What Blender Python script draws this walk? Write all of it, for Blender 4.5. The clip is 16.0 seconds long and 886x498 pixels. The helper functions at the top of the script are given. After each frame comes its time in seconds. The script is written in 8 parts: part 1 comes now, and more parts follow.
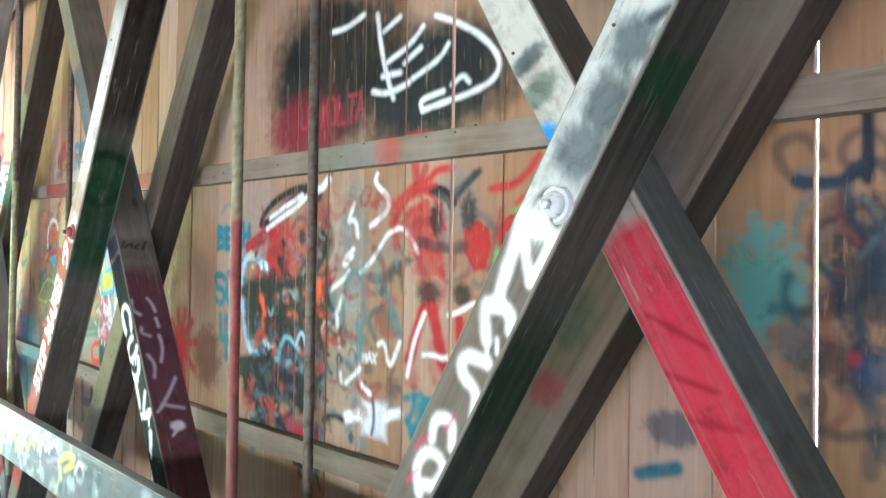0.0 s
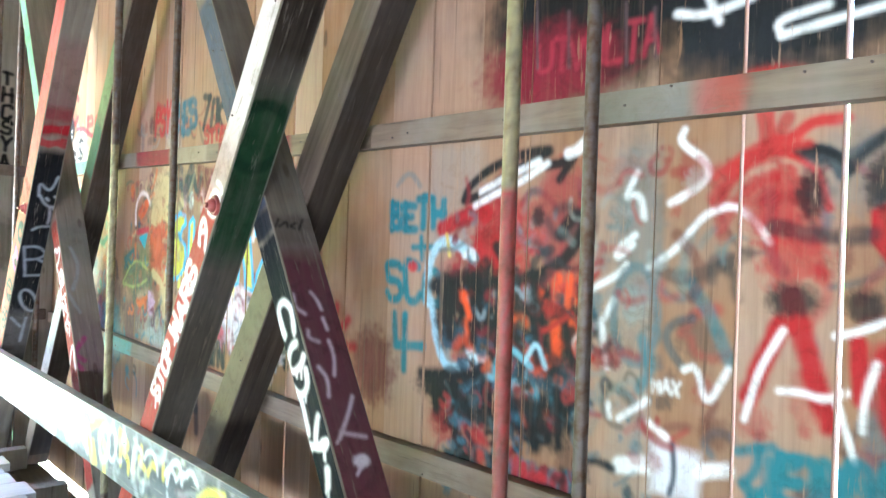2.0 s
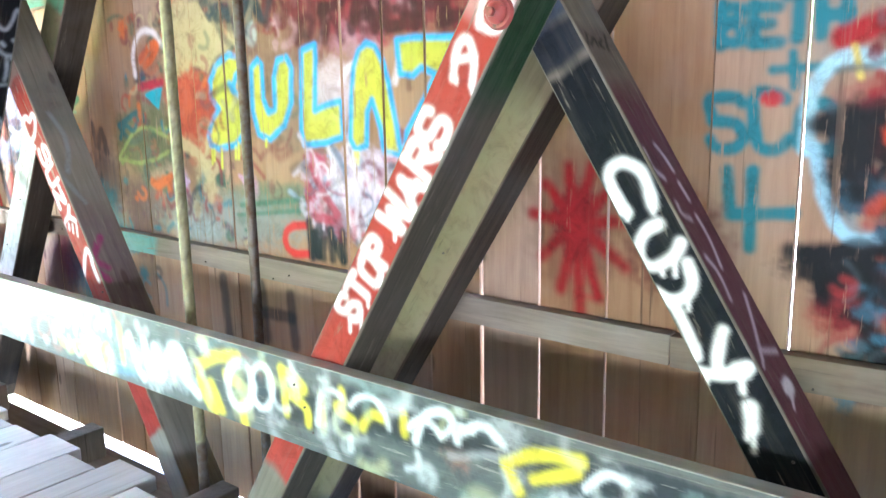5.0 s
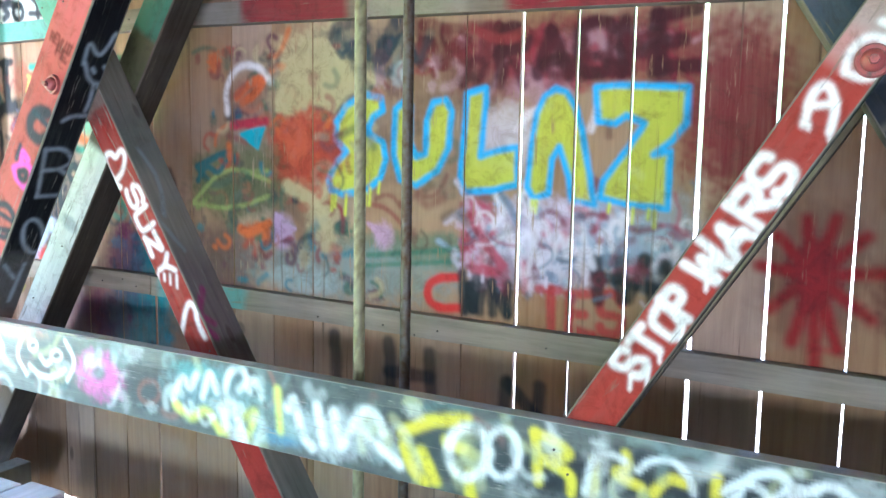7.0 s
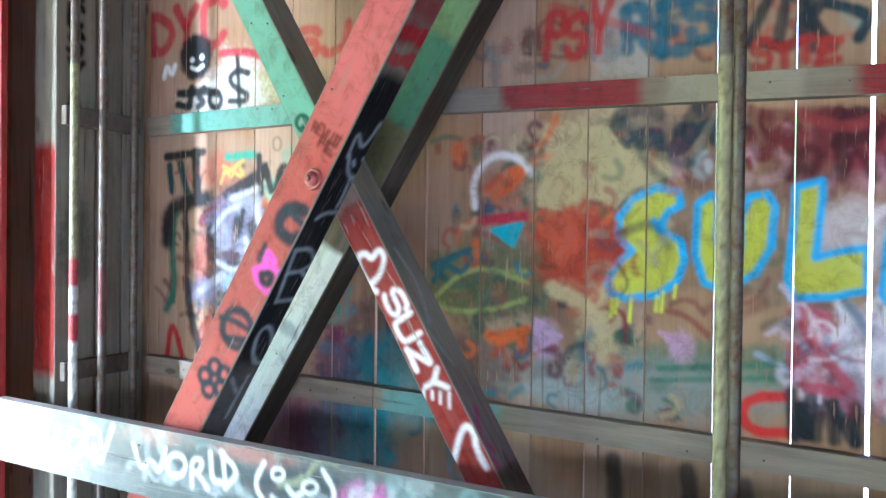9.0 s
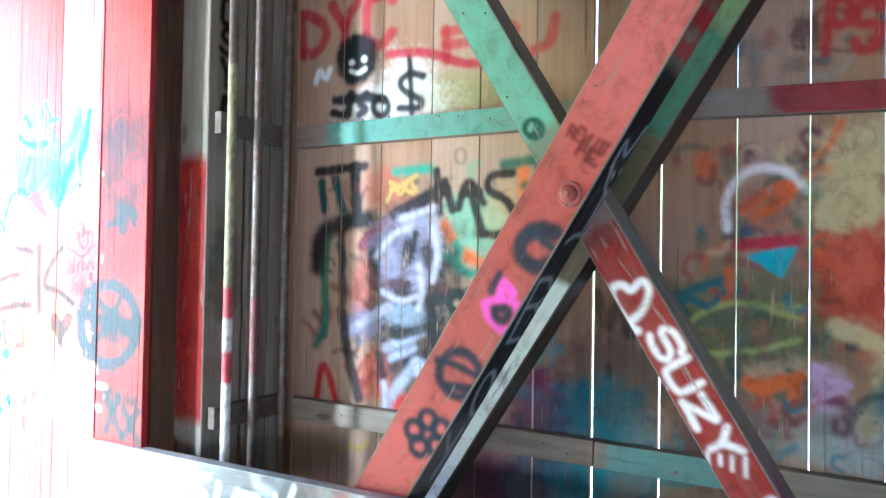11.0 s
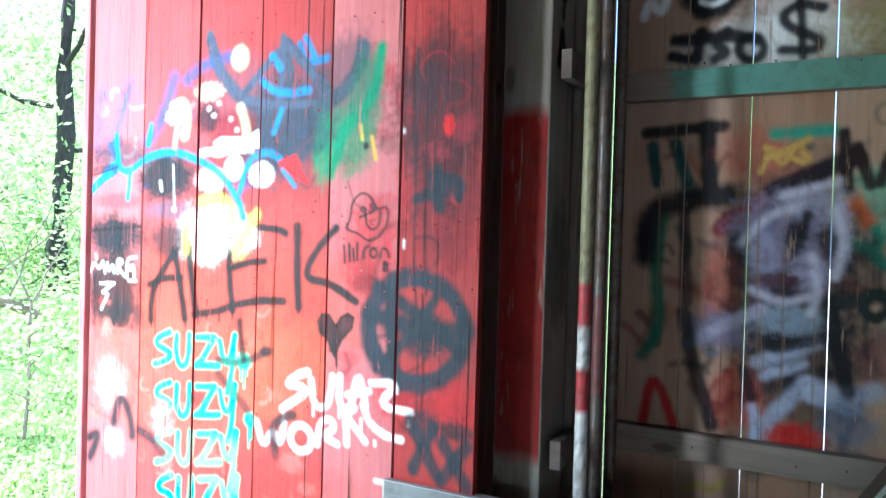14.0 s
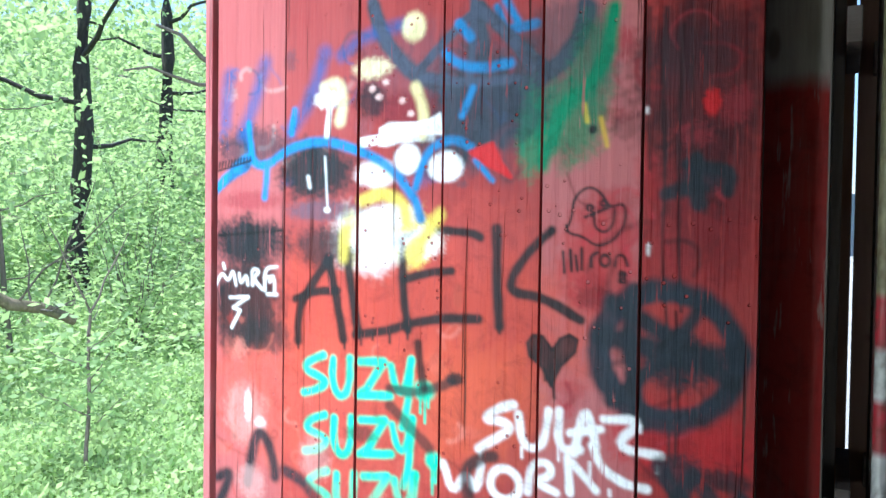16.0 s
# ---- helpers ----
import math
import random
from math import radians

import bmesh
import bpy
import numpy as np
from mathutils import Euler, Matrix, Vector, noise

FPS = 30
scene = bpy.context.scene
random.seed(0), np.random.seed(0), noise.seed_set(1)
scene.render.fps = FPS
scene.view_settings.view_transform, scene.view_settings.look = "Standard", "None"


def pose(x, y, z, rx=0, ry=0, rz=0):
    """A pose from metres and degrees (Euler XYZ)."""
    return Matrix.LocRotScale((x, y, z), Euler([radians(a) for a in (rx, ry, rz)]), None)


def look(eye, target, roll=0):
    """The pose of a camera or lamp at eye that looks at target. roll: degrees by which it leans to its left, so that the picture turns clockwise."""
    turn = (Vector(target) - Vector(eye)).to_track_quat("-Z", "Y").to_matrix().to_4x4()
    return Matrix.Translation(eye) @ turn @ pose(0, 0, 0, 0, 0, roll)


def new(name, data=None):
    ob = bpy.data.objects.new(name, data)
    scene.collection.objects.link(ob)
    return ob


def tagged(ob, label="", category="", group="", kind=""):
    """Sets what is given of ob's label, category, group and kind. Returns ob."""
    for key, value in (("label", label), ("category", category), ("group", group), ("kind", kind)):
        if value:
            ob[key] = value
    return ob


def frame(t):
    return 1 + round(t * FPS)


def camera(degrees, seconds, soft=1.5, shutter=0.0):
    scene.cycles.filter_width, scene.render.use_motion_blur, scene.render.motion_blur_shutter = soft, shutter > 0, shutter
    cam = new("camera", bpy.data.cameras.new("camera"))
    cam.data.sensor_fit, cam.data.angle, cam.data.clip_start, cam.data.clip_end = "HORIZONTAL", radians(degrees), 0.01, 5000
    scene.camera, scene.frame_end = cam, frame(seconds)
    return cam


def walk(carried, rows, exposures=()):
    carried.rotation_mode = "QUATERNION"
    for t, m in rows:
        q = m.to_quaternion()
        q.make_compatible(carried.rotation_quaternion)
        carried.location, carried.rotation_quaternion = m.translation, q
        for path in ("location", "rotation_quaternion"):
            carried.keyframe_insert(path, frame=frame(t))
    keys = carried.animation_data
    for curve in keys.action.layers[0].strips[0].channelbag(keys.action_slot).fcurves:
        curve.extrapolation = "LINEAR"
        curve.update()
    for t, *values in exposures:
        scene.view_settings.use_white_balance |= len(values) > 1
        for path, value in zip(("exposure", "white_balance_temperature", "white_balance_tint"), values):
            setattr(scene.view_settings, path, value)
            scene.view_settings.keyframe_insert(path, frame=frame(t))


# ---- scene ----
cam = camera(60.5, 16.0)
# time, eye, point looked at, roll
ROWS = [
    (0, (-0.025, -0.154, 1.49), (1.345, 1.302, 1.529), 0.8),
    (0.5, (-0.105, 0.128, 1.478), (1.204, 1.639, 1.53), 1.4),
    (1, (-0.17, 0.398, 1.495), (1.144, 1.904, 1.571), 1.7),
    (1.5, (-0.121, 0.715, 1.479), (1.189, 2.226, 1.518), 2.5),
    (2, (-0.074, 0.957, 1.49), (1.255, 2.451, 1.485), 1.9),
    (2.5, (-0.108, 1.232, 1.491), (1.283, 2.67, 1.479), 1.9),
    (3, (-0.141, 1.503, 1.475), (1.293, 2.897, 1.438), 1.2),
    (3.5, (-0.128, 1.811, 1.45), (1.305, 3.199, 1.306), 1.5),
    (4, (-0.128, 2.073, 1.424), (1.303, 3.444, 1.157), 0.3),
    (4.5, (-0.25, 2.338, 1.424), (1.253, 3.616, 1.095), -0.7),
    (4.7, (-0.285, 2.439, 1.421), (1.246, 3.678, 1.071), -0.9),
    (6.8, (-0.782, 3.484, 1.371), (0.976, 4.403, 1.112), 1.1),
    (7, (-0.807, 3.592, 1.369), (0.967, 4.489, 1.15), 1.0),
    (7.5, (-0.849, 3.823, 1.417), (0.925, 4.735, 1.256), 0.3),
    (8, (-0.941, 4.088, 1.416), (0.818, 5.038, 1.337), 0.5),
    (8.5, (-0.996, 4.346, 1.439), (0.781, 5.263, 1.424), 0.2),
    (9, (-0.946, 4.618, 1.441), (0.819, 5.558, 1.42), 0.7),
    (9.5, (-0.915, 4.813, 1.44), (0.828, 5.793, 1.465), 0.2),
    (9.7, (-0.917, 4.905, 1.449), (0.825, 5.887, 1.483), 0.5),
    (11.8, (-0.901, 5.915, 1.436), (0.87, 6.843, 1.495), 1.6),
    (12, (-0.908, 6.027, 1.447), (0.88, 6.919, 1.51), 1.6),
    (12.5, (-0.908, 6.272, 1.443), (0.901, 7.123, 1.493), 1.8),
    (13, (-0.841, 6.527, 1.459), (0.937, 7.443, 1.472), 1.9),
    (13.5, (-0.817, 6.724, 1.466), (0.92, 7.715, 1.439), 1.7),
    (14, (-0.877, 6.946, 1.465), (0.891, 7.882, 1.436), 1.6),
    (14.5, (-0.846, 7.159, 1.451), (0.935, 8.068, 1.407), 2.4),
    (15, (-0.776, 7.354, 1.466), (0.984, 8.3, 1.378), 1.9),
    (15.5, (-0.754, 7.496, 1.485), (0.997, 8.457, 1.377), 1.2),
    (16, (-0.793, 7.688, 1.483), (0.978, 8.616, 1.434), 0.8),
]
# exposure of the clip's own camera: it stops down as the bright end of the bridge fills the picture
EXPOSURES = [(0.0, 5.15, 5450, 8), (4.5, 5.3, 5600, 10), (7.0, 4.6, 5050, 8), (9.5, 4.25, 5000, 9), (12.6, 3.5, 5050, 8), (13.5, 2.75, 5050, 8), (14.0, 2.0, 5150, 8), (15.0, 1.1, 5200, 8), (16.0, 0.8, 5300, 8)]
walk(cam, [(t, look(eye, target, roll)) for t, eye, target, roll in ROWS], EXPOSURES)

# ---- plan (metres) ----
WALL = 1.68            # inner face of the side boarding
FRONT, MID, REAR = (1.118, 1.273), (1.276, 1.444), (1.447, 1.59)   # the three layers of the truss
DECK = 0.08
PANEL = 1.052          # face of the red boarding at the end of the bridge
FAR_WALL = -3.9
BACK = -7.0
EAVES = 3.75

# ---- light ----
world = bpy.data.worlds.new("sky")
scene.world = world
world.use_nodes = True
wn = world.node_tree.nodes
sky = wn.new("ShaderNodeTexSky")
sky.sky_type, sky.sun_disc = "NISHITA", False
sky.sun_elevation, sky.sun_rotation = radians(64), radians(2)
wn["Background"].inputs["Strength"].default_value = 0.15
world.node_tree.links.new(sky.outputs["Color"], wn["Background"].inputs["Color"])
sun = new("sun", bpy.data.lights.new("sun", "SUN"))
sun.data.energy, sun.data.angle, sun.data.color = 5.0, radians(0.6), (1.0, 0.95, 0.87)
sun.matrix_world = look((0.015, 0.44, 0.90), (0, 0, 0))


def area_lamp(name, m, w, h, watts, colour):
    ob = new(name, bpy.data.lights.new(name, "AREA"))
    ob.data.shape, ob.data.size, ob.data.size_y = "RECTANGLE", w, h
    ob.data.energy, ob.data.color = watts, colour
    ob.matrix_world = m
    return ob


# added lamps: sky light at the open end and an assumed opening opposite
# turned outward past the open end, so it favours the red boards
area_lamp("portal_fill", look((-1.6, 9.8, 1.75), (-0.89, 10.51, 1.72)), 2.0, 3.0, 205, (0.95, 1.0, 1.02))
# lamp added behind an invented opening, to light the inner faces evenly
area_lamp("side_fill", look((-3.85, 1.6, 0.88), (1.6, 1.6, 0.7)), 11.0, 0.54, 6.0, (0.96, 1.0, 1.03))


# ---- materials ----
def lin(code):
    """A linear colour from six hex digits."""
    v = [int(code[i:i + 2], 16) / 255 for i in (0, 2, 4)]
    return tuple(a / 12.92 if a <= 0.04045 else ((a + 0.055) / 1.055) ** 2.4 for a in v)


class Nodes:
    """A short way to write a node tree."""

    def __init__(self, name):
        self.mat = bpy.data.materials.new(name)
        self.mat.use_nodes = True
        self.tree = self.mat.node_tree
        self.bsdf = self.tree.nodes["Principled BSDF"]

    def add(self, kind, ins=None, **props):
        n = self.tree.nodes.new(kind)
        for k, v in props.items():
            setattr(n, k, v)
        for k, v in (ins or {}).items():
            self.put(n, k, v)
        return n

    def put(self, n, k, v):
        if hasattr(v, "is_output"):
            self.tree.links.new(v, n.inputs[k])
        else:
            n.inputs[k].default_value = v

    def mix(self, fac, a, b, blend="MIX"):
        n = self.add("ShaderNodeMix", data_type="RGBA", blend_type=blend)
        for i, v in ((0, fac), (6, a), (7, b)):
            if isinstance(v, tuple) and len(v) == 3:
                v = (*v, 1)
            self.put(n, i, v)
        return n.outputs[2]

    def math(self, op, a, b=0.0, clamp=False):
        n = self.add("ShaderNodeMath", operation=op, use_clamp=clamp)
        self.put(n, 0, a)
        self.put(n, 1, b)
        return n.outputs[0]

    def ramp(self, fac, lo, hi, a=0.0, b=1.0):
        return self.add("ShaderNodeMapRange", {0: fac, 1: lo, 2: hi, 3: a, 4: b}).outputs[0]


def timber(name, dark, light, grain=(16, 16, 1.1), rough=0.75, painted=True, paint_rough=0.58, grey=0.25, cracks=0.5, gloss=0.2, relief=0.45, pits=False):
    """Sawn, weathered wood, its grain along local z. Where the mesh carries the attribute 'paint' it is sprayed over."""
    n = Nodes(name)
    co = n.add("ShaderNodeTexCoord").outputs["Object"]
    rnd = n.add("ShaderNodeObjectInfo").outputs["Random"]
    shift = n.add("ShaderNodeVectorMath", {0: co, 1: n.add("ShaderNodeCombineXYZ", {0: n.math("MULTIPLY", rnd, 17.0), 1: n.math("MULTIPLY", rnd, 31.0), 2: n.math("MULTIPLY", rnd, 9.0)}).outputs[0]}, operation="ADD").outputs[0]
    stretch = n.add("ShaderNodeMapping", {"Vector": shift, "Scale": grain}).outputs[0]
    fine = n.add("ShaderNodeTexNoise", {"Vector": stretch, "Scale": 2.0, "Detail": 7.0, "Roughness": 0.65, "Distortion": 0.4}).outputs["Fac"]
    blotch = n.add("ShaderNodeTexNoise", {"Vector": shift, "Scale": 3.0, "Detail": 4.0, "Roughness": 0.6}).outputs["Fac"]
    col = n.mix(n.ramp(fine, 0.2, 0.8), dark, light)
    tone = n.add("ShaderNodeHueSaturation", {"Color": col, "Value": n.ramp(rnd, 0, 1, 0.78, 1.2), "Saturation": n.ramp(rnd, 0, 1, 1.1, 0.8)}).outputs[0]
    weather = n.mix(n.math("MULTIPLY", n.ramp(blotch, 0.45, 0.75), grey), tone, (0.30, 0.29, 0.27))
    streak = n.add("ShaderNodeTexNoise", {"Vector": n.add("ShaderNodeMapping", {"Vector": shift, "Scale": tuple(2.6 * g if g > 5 else g for g in grain)}).outputs[0], "Scale": 1.0, "Detail": 3.0}).outputs["Fac"]
    crack = n.math("MULTIPLY", n.ramp(streak, 0.66, 0.72), cracks)
    col = n.mix(crack, weather, (0.035, 0.025, 0.02))
    knot = n.add("ShaderNodeTexVoronoi", {"Vector": n.add("ShaderNodeMapping", {"Vector": shift, "Scale": tuple(5 if g > 5 else 1.9 for g in grain)}).outputs[0], "Scale": 1.0}).outputs["Distance"]
    col = n.mix(n.ramp(knot, 0.05, 0.09, 0.65, 0.0), col, (0.06, 0.04, 0.025))
    if pits:
        dots = n.add("ShaderNodeTexVoronoi", {"Vector": shift, "Scale": 26.0}).outputs["Distance"]
        where = n.add("ShaderNodeTexNoise", {"Vector": shift, "Scale": 2.3, "Detail": 2.0}).outputs["Fac"]
        crack = n.math("MAXIMUM", crack, n.math("MULTIPLY", n.ramp(dots, 0.10, 0.14, 1.0, 0.0), n.ramp(where, 0.5, 0.58)))
    rough_out = n.ramp(fine, 0.2, 0.8, rough - 0.08, rough + 0.1)
    if painted:
        at = n.add("ShaderNodeAttribute", attribute_name="paint")
        worn = n.ramp(n.math("ADD", fine, n.math("MULTIPLY", blotch, 0.4)), 0.55, 1.0, 1.15, 0.88)
        cover = n.math("MULTIPLY", n.math("MULTIPLY", at.outputs["Alpha"], worn), n.math("SUBTRACT", 1.0, n.math("MULTIPLY", crack, 0.8)), True)
        coat = n.mix(n.ramp(fine, 0.35, 0.8, 0.0, 0.14), at.outputs["Color"], tone, "MULTIPLY")
        dirt = n.add("ShaderNodeTexNoise", {"Vector": shift, "Scale": 13.0, "Detail": 9.0, "Roughness": 0.72, "Distortion": 0.6}).outputs["Fac"]
        coat = n.mix(n.ramp(dirt, 0.48, 0.66, 0.0, 0.6), coat, (0.42, 0.37, 0.33), "MULTIPLY")
        chips = n.add("ShaderNodeTexNoise", {"Vector": n.add("ShaderNodeMapping", {"Vector": shift, "Scale": tuple(3.2 * g if g > 5 else 6.0 for g in grain)}).outputs[0], "Scale": 1.0, "Detail": 4.0, "Roughness": 0.6}).outputs["Fac"]
        cover = n.math("MULTIPLY", cover, n.ramp(chips, 0.62, 0.70, 1.0, 0.35))
        col = n.mix(cover, col, coat)
        rough_out = n.math("ADD", n.math("MULTIPLY", rough_out, n.math("SUBTRACT", 1.0, cover)), n.math("MULTIPLY", cover, paint_rough))
    bump = n.add("ShaderNodeBump", {"Strength": relief, "Distance": 0.006, "Height": n.math("SUBTRACT", fine, n.math("MULTIPLY", crack, 1.5))}).outputs[0]
    n.put(n.bsdf, "Base Color", col)
    n.put(n.bsdf, "Roughness", rough_out)
    n.put(n.bsdf, "Specular IOR Level", gloss)
    n.put(n.bsdf, "Normal", bump)
    return n.mat


UPRIGHT, LEVEL, ACROSS = (16, 16, 1.1), (16, 1.1, 16), (1.1, 16, 16)
M_BOARD = timber("weathered_siding", (0.24, 0.13, 0.075), (0.40, 0.235, 0.135), grey=0.25)
M_BEAM = timber("old_beam", (0.11, 0.09, 0.065), (0.25, 0.21, 0.155), grey=0.35, cracks=0.35, gloss=0.1, paint_rough=0.65)
# darker copy of old_beam, with the rear layer's shade in its colour
M_BEAM_SHADED = timber("shaded_beam", (0.055, 0.038, 0.025), (0.15, 0.108, 0.072), grey=0.25, cracks=0.35, gloss=0.1)
M_BARE = timber("bare_beam", (0.11, 0.09, 0.065), (0.25, 0.21, 0.155), grey=0.35, painted=False)
M_CHORD = timber("chord_beam", (0.11, 0.09, 0.065), (0.25, 0.21, 0.155), grain=LEVEL, painted=False)
M_RAIL = timber("rail_plank", (0.20, 0.18, 0.15), (0.36, 0.33, 0.28), grain=LEVEL, rough=0.45, paint_rough=0.36, grey=0.4, gloss=0.5)
M_NAILER = timber("old_nailer", (0.13, 0.095, 0.066), (0.28, 0.21, 0.15), grain=LEVEL, grey=0.45, cracks=0.4)
M_DECK = timber("deck_plank", (0.42, 0.39, 0.35), (0.62, 0.59, 0.54), grain=ACROSS, rough=0.6, grey=0.5, painted=False)
M_RED = timber("red_painted_board", (0.27, 0.034, 0.032), (0.41, 0.066, 0.058), grain=(22, 22, 1.0), rough=0.5, paint_rough=0.48, grey=0.05, cracks=0.9, gloss=0.2, relief=0.9, pits=True)
# kept dark to hold down bounce off the unseen roof and walls
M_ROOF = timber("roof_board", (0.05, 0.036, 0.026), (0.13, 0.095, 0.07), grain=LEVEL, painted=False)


def iron(name, colour, rough=0.5, metal=0.6):
    n = Nodes(name)
    co = n.add("ShaderNodeTexCoord").outputs["Object"]
    spots = n.add("ShaderNodeTexNoise", {"Vector": co, "Scale": 35.0, "Detail": 6.0}).outputs["Fac"]
    at = n.add("ShaderNodeAttribute", attribute_name="paint")
    base = n.mix(n.ramp(spots, 0.4, 0.7), colour, (0.10, 0.055, 0.03))
    n.put(n.bsdf, "Base Color", n.mix(n.math("MULTIPLY", at.outputs["Alpha"], n.ramp(spots, 0.45, 0.7, 1.0, 0.65)), base, at.outputs["Color"]))
    n.put(n.bsdf, "Roughness", n.ramp(spots, 0.3, 0.7, rough - 0.1, rough + 0.2))
    n.put(n.bsdf, "Metallic", n.math("MULTIPLY", n.math("SUBTRACT", 1.0, at.outputs["Alpha"]), metal))
    n.put(n.bsdf, "Normal", n.add("ShaderNodeBump", {"Strength": 0.3, "Distance": 0.002, "Height": spots}).outputs[0])
    return n.mat


M_ROD = iron("rusty_iron", (0.12, 0.10, 0.085))


def enamel(name, colour):
    n = Nodes(name)
    co = n.add("ShaderNodeTexCoord").outputs["Object"]
    spots = n.add("ShaderNodeTexNoise", {"Vector": co, "Scale": 60.0, "Detail": 5.0}).outputs["Fac"]
    n.put(n.bsdf, "Base Color", n.mix(n.ramp(spots, 0.55, 0.75), colour, (0.08, 0.045, 0.03)))
    n.put(n.bsdf, "Roughness", 0.45)
    n.put(n.bsdf, "Normal", n.add("ShaderNodeBump", {"Strength": 0.3, "Distance": 0.002, "Height": spots}).outputs[0])
    return n.mat


M_BOLT = enamel("painted_bolt", (0.30, 0.06, 0.05))
M_NAIL = enamel("rusty_nail", (0.07, 0.05, 0.04))
M_BOLT_PALE = enamel("pale_bolt", (0.55, 0.54, 0.50))


# ---- paint: strokes and clouds of spray gathered on a fine grid, then carried by the boards that they cross ----
def wobble(u, v, seed, scale):
    """Cheap smooth noise, about -1 to 1."""
    r = np.random.RandomState(seed)
    out = 0
    for k in range(5):
        a, f, p = r.uniform(0, 6.28), scale * r.uniform(0.6, 2.6), r.uniform(0, 6.28)
        q, g = r.uniform(0, 6.28), scale * r.uniform(0.6, 2.6)
        out = out + np.sin(f * (u * np.cos(a) + v * np.sin(a)) + p + 1.3 * np.sin(g * (u * np.sin(a) - v * np.cos(a)) + q))
    return out / 3.2


class Canvas:
    def __init__(self, u0, v0, u1, v1, step, ground="", cover=0.0):
        self.u = np.arange(u0, u1 + step, step)
        self.v = np.arange(v0, v1 + step, step)
        self.rgba = np.zeros((len(self.v), len(self.u), 4), np.float32)
        self.u0, self.v0, self.step, self.count = u0, v0, step, 0
        if ground:
            self.rgba[:] = (*lin(ground), cover)

    def window(self, a, b, c, d):
        i, j = max(0, int((a - self.u0) / self.step)), min(len(self.u), int((b - self.u0) / self.step) + 2)
        k, m = max(0, int((c - self.v0) / self.step)), min(len(self.v), int((d - self.v0) / self.step) + 2)
        if i >= j or k >= m:
            return None
        return (slice(k, m), slice(i, j)), *np.meshgrid(self.u[i:j], self.v[k:m])

    def lay(self, where, alpha, colour):
        old = self.rgba[where]
        a = alpha[..., None]
        total = a + old[..., 3:] * (1 - a)
        old[..., :3] = (np.array(lin(colour)) * a + old[..., :3] * old[..., 3:] * (1 - a)) / np.maximum(total, 1e-4)
        old[..., 3:] = total

    def line(self, pts, r, colour, soft=0.35, opacity=0.95, drips=0, length=0.1):
        """A sprayed line through pts, of radius r; soft: the share of r that fades."""
        self.count += 1
        r = max(r, 0.8 * self.step)
        pts = [(float(a), float(b)) for a, b in pts]
        us, vs = [p[0] for p in pts], [p[1] for p in pts]
        m = r * (1.2 + soft)
        w = self.window(min(us) - m, max(us) + m, min(vs) - m, max(vs) + m)
        if w is None:
            return
        where, U, V = w
        d = np.full(U.shape, 9.0)
        for (a, b), (c, e) in zip(pts, pts[1:] if len(pts) > 1 else pts):
            dx, dy = c - a, e - b
            t = np.clip(((U - a) * dx + (V - b) * dy) / max(dx * dx + dy * dy, 1e-9), 0, 1)
            d = np.minimum(d, np.hypot(U - a - t * dx, V - b - t * dy))
        d = d + r * 0.12 * wobble(U, V, self.count, 40)
        s = np.clip(0.5 + (r - d) / (r * 2 * soft + self.step), 0, 1)
        self.lay(where, opacity * s * s * (3 - 2 * s), colour)
        rr = random.Random(self.count)
        for _ in range(drips):
            a, b = rr.choice(pts)
            a += rr.uniform(-r, r)
            self.line([(a, b), (a, b - rr.uniform(0.3, 1) * length)], max(0.004, r * 0.22), colour, 0.4, opacity)

    def curve(self, pts, *args, **kw):
        """A line rounded through its corners."""
        for _ in range(2):
            q = [pts[0]]
            for (a, b), (c, d) in zip(pts, pts[1:]):
                q += [(a * 0.75 + c * 0.25, b * 0.75 + d * 0.25), (a * 0.25 + c * 0.75, b * 0.25 + d * 0.75)]
            pts = q + [pts[-1]]
        self.line(pts, *args, **kw)

    def ring(self, u, v, ru, rv, r, colour, a0=0, a1=360, **kw):
        k = 18
        self.line([(u + ru * math.cos(radians(a0 + (a1 - a0) * i / k)), v + rv * math.sin(radians(a0 + (a1 - a0) * i / k))) for i in range(k + 1)], r, colour, **kw)

    def cloud(self, u, v, ru, rv, colour, opacity=0.8, edge=0.75, ragged=0.4, turn=0.0):
        """A patch of sprayed colour with an uneven rim."""
        self.count += 1
        big = max(ru, rv) * (1.25 + ragged)
        w = self.window(u - big, u + big, v - big, v + big)
        if w is None:
            return
        where, U, V = w
        c, s = math.cos(radians(turn)), math.sin(radians(turn))
        a, b = ((U - u) * c + (V - v) * s) / ru, ((V - v) * c - (U - u) * s) / rv
        d = np.hypot(a, b) + ragged * 0.32 * wobble(U, V, self.count, 3.2 / min(ru, rv)) + ragged * 0.3 * wobble(U, V, self.count + 50, 10 / min(ru, rv)) + ragged * 0.1 * wobble(U, V, self.count + 90, 32 / min(ru, rv))
        t = np.clip((1 + edge / 2 - d) / edge, 0, 1)
        self.lay(where, opacity * t * t * (3 - 2 * t), colour)

    def block(self, u0, v0, u1, v1, colour, opacity=0.9, edge=0.02, ragged=0.01):
        """A patch with straight sides."""
        self.count += 1
        w = self.window(min(u0, u1) - edge, max(u0, u1) + edge, min(v0, v1) - edge, max(v0, v1) + edge)
        if w is None:
            return
        where, U, V = w
        n = ragged * wobble(U, V, self.count, 25)
        d = np.minimum(np.minimum(U - min(u0, u1), max(u0, u1) - U), np.minimum(V - min(v0, v1), max(v0, v1) - V)) + n
        t = np.clip((d + edge / 2) / edge, 0, 1)
        self.lay(where, opacity * t, colour)

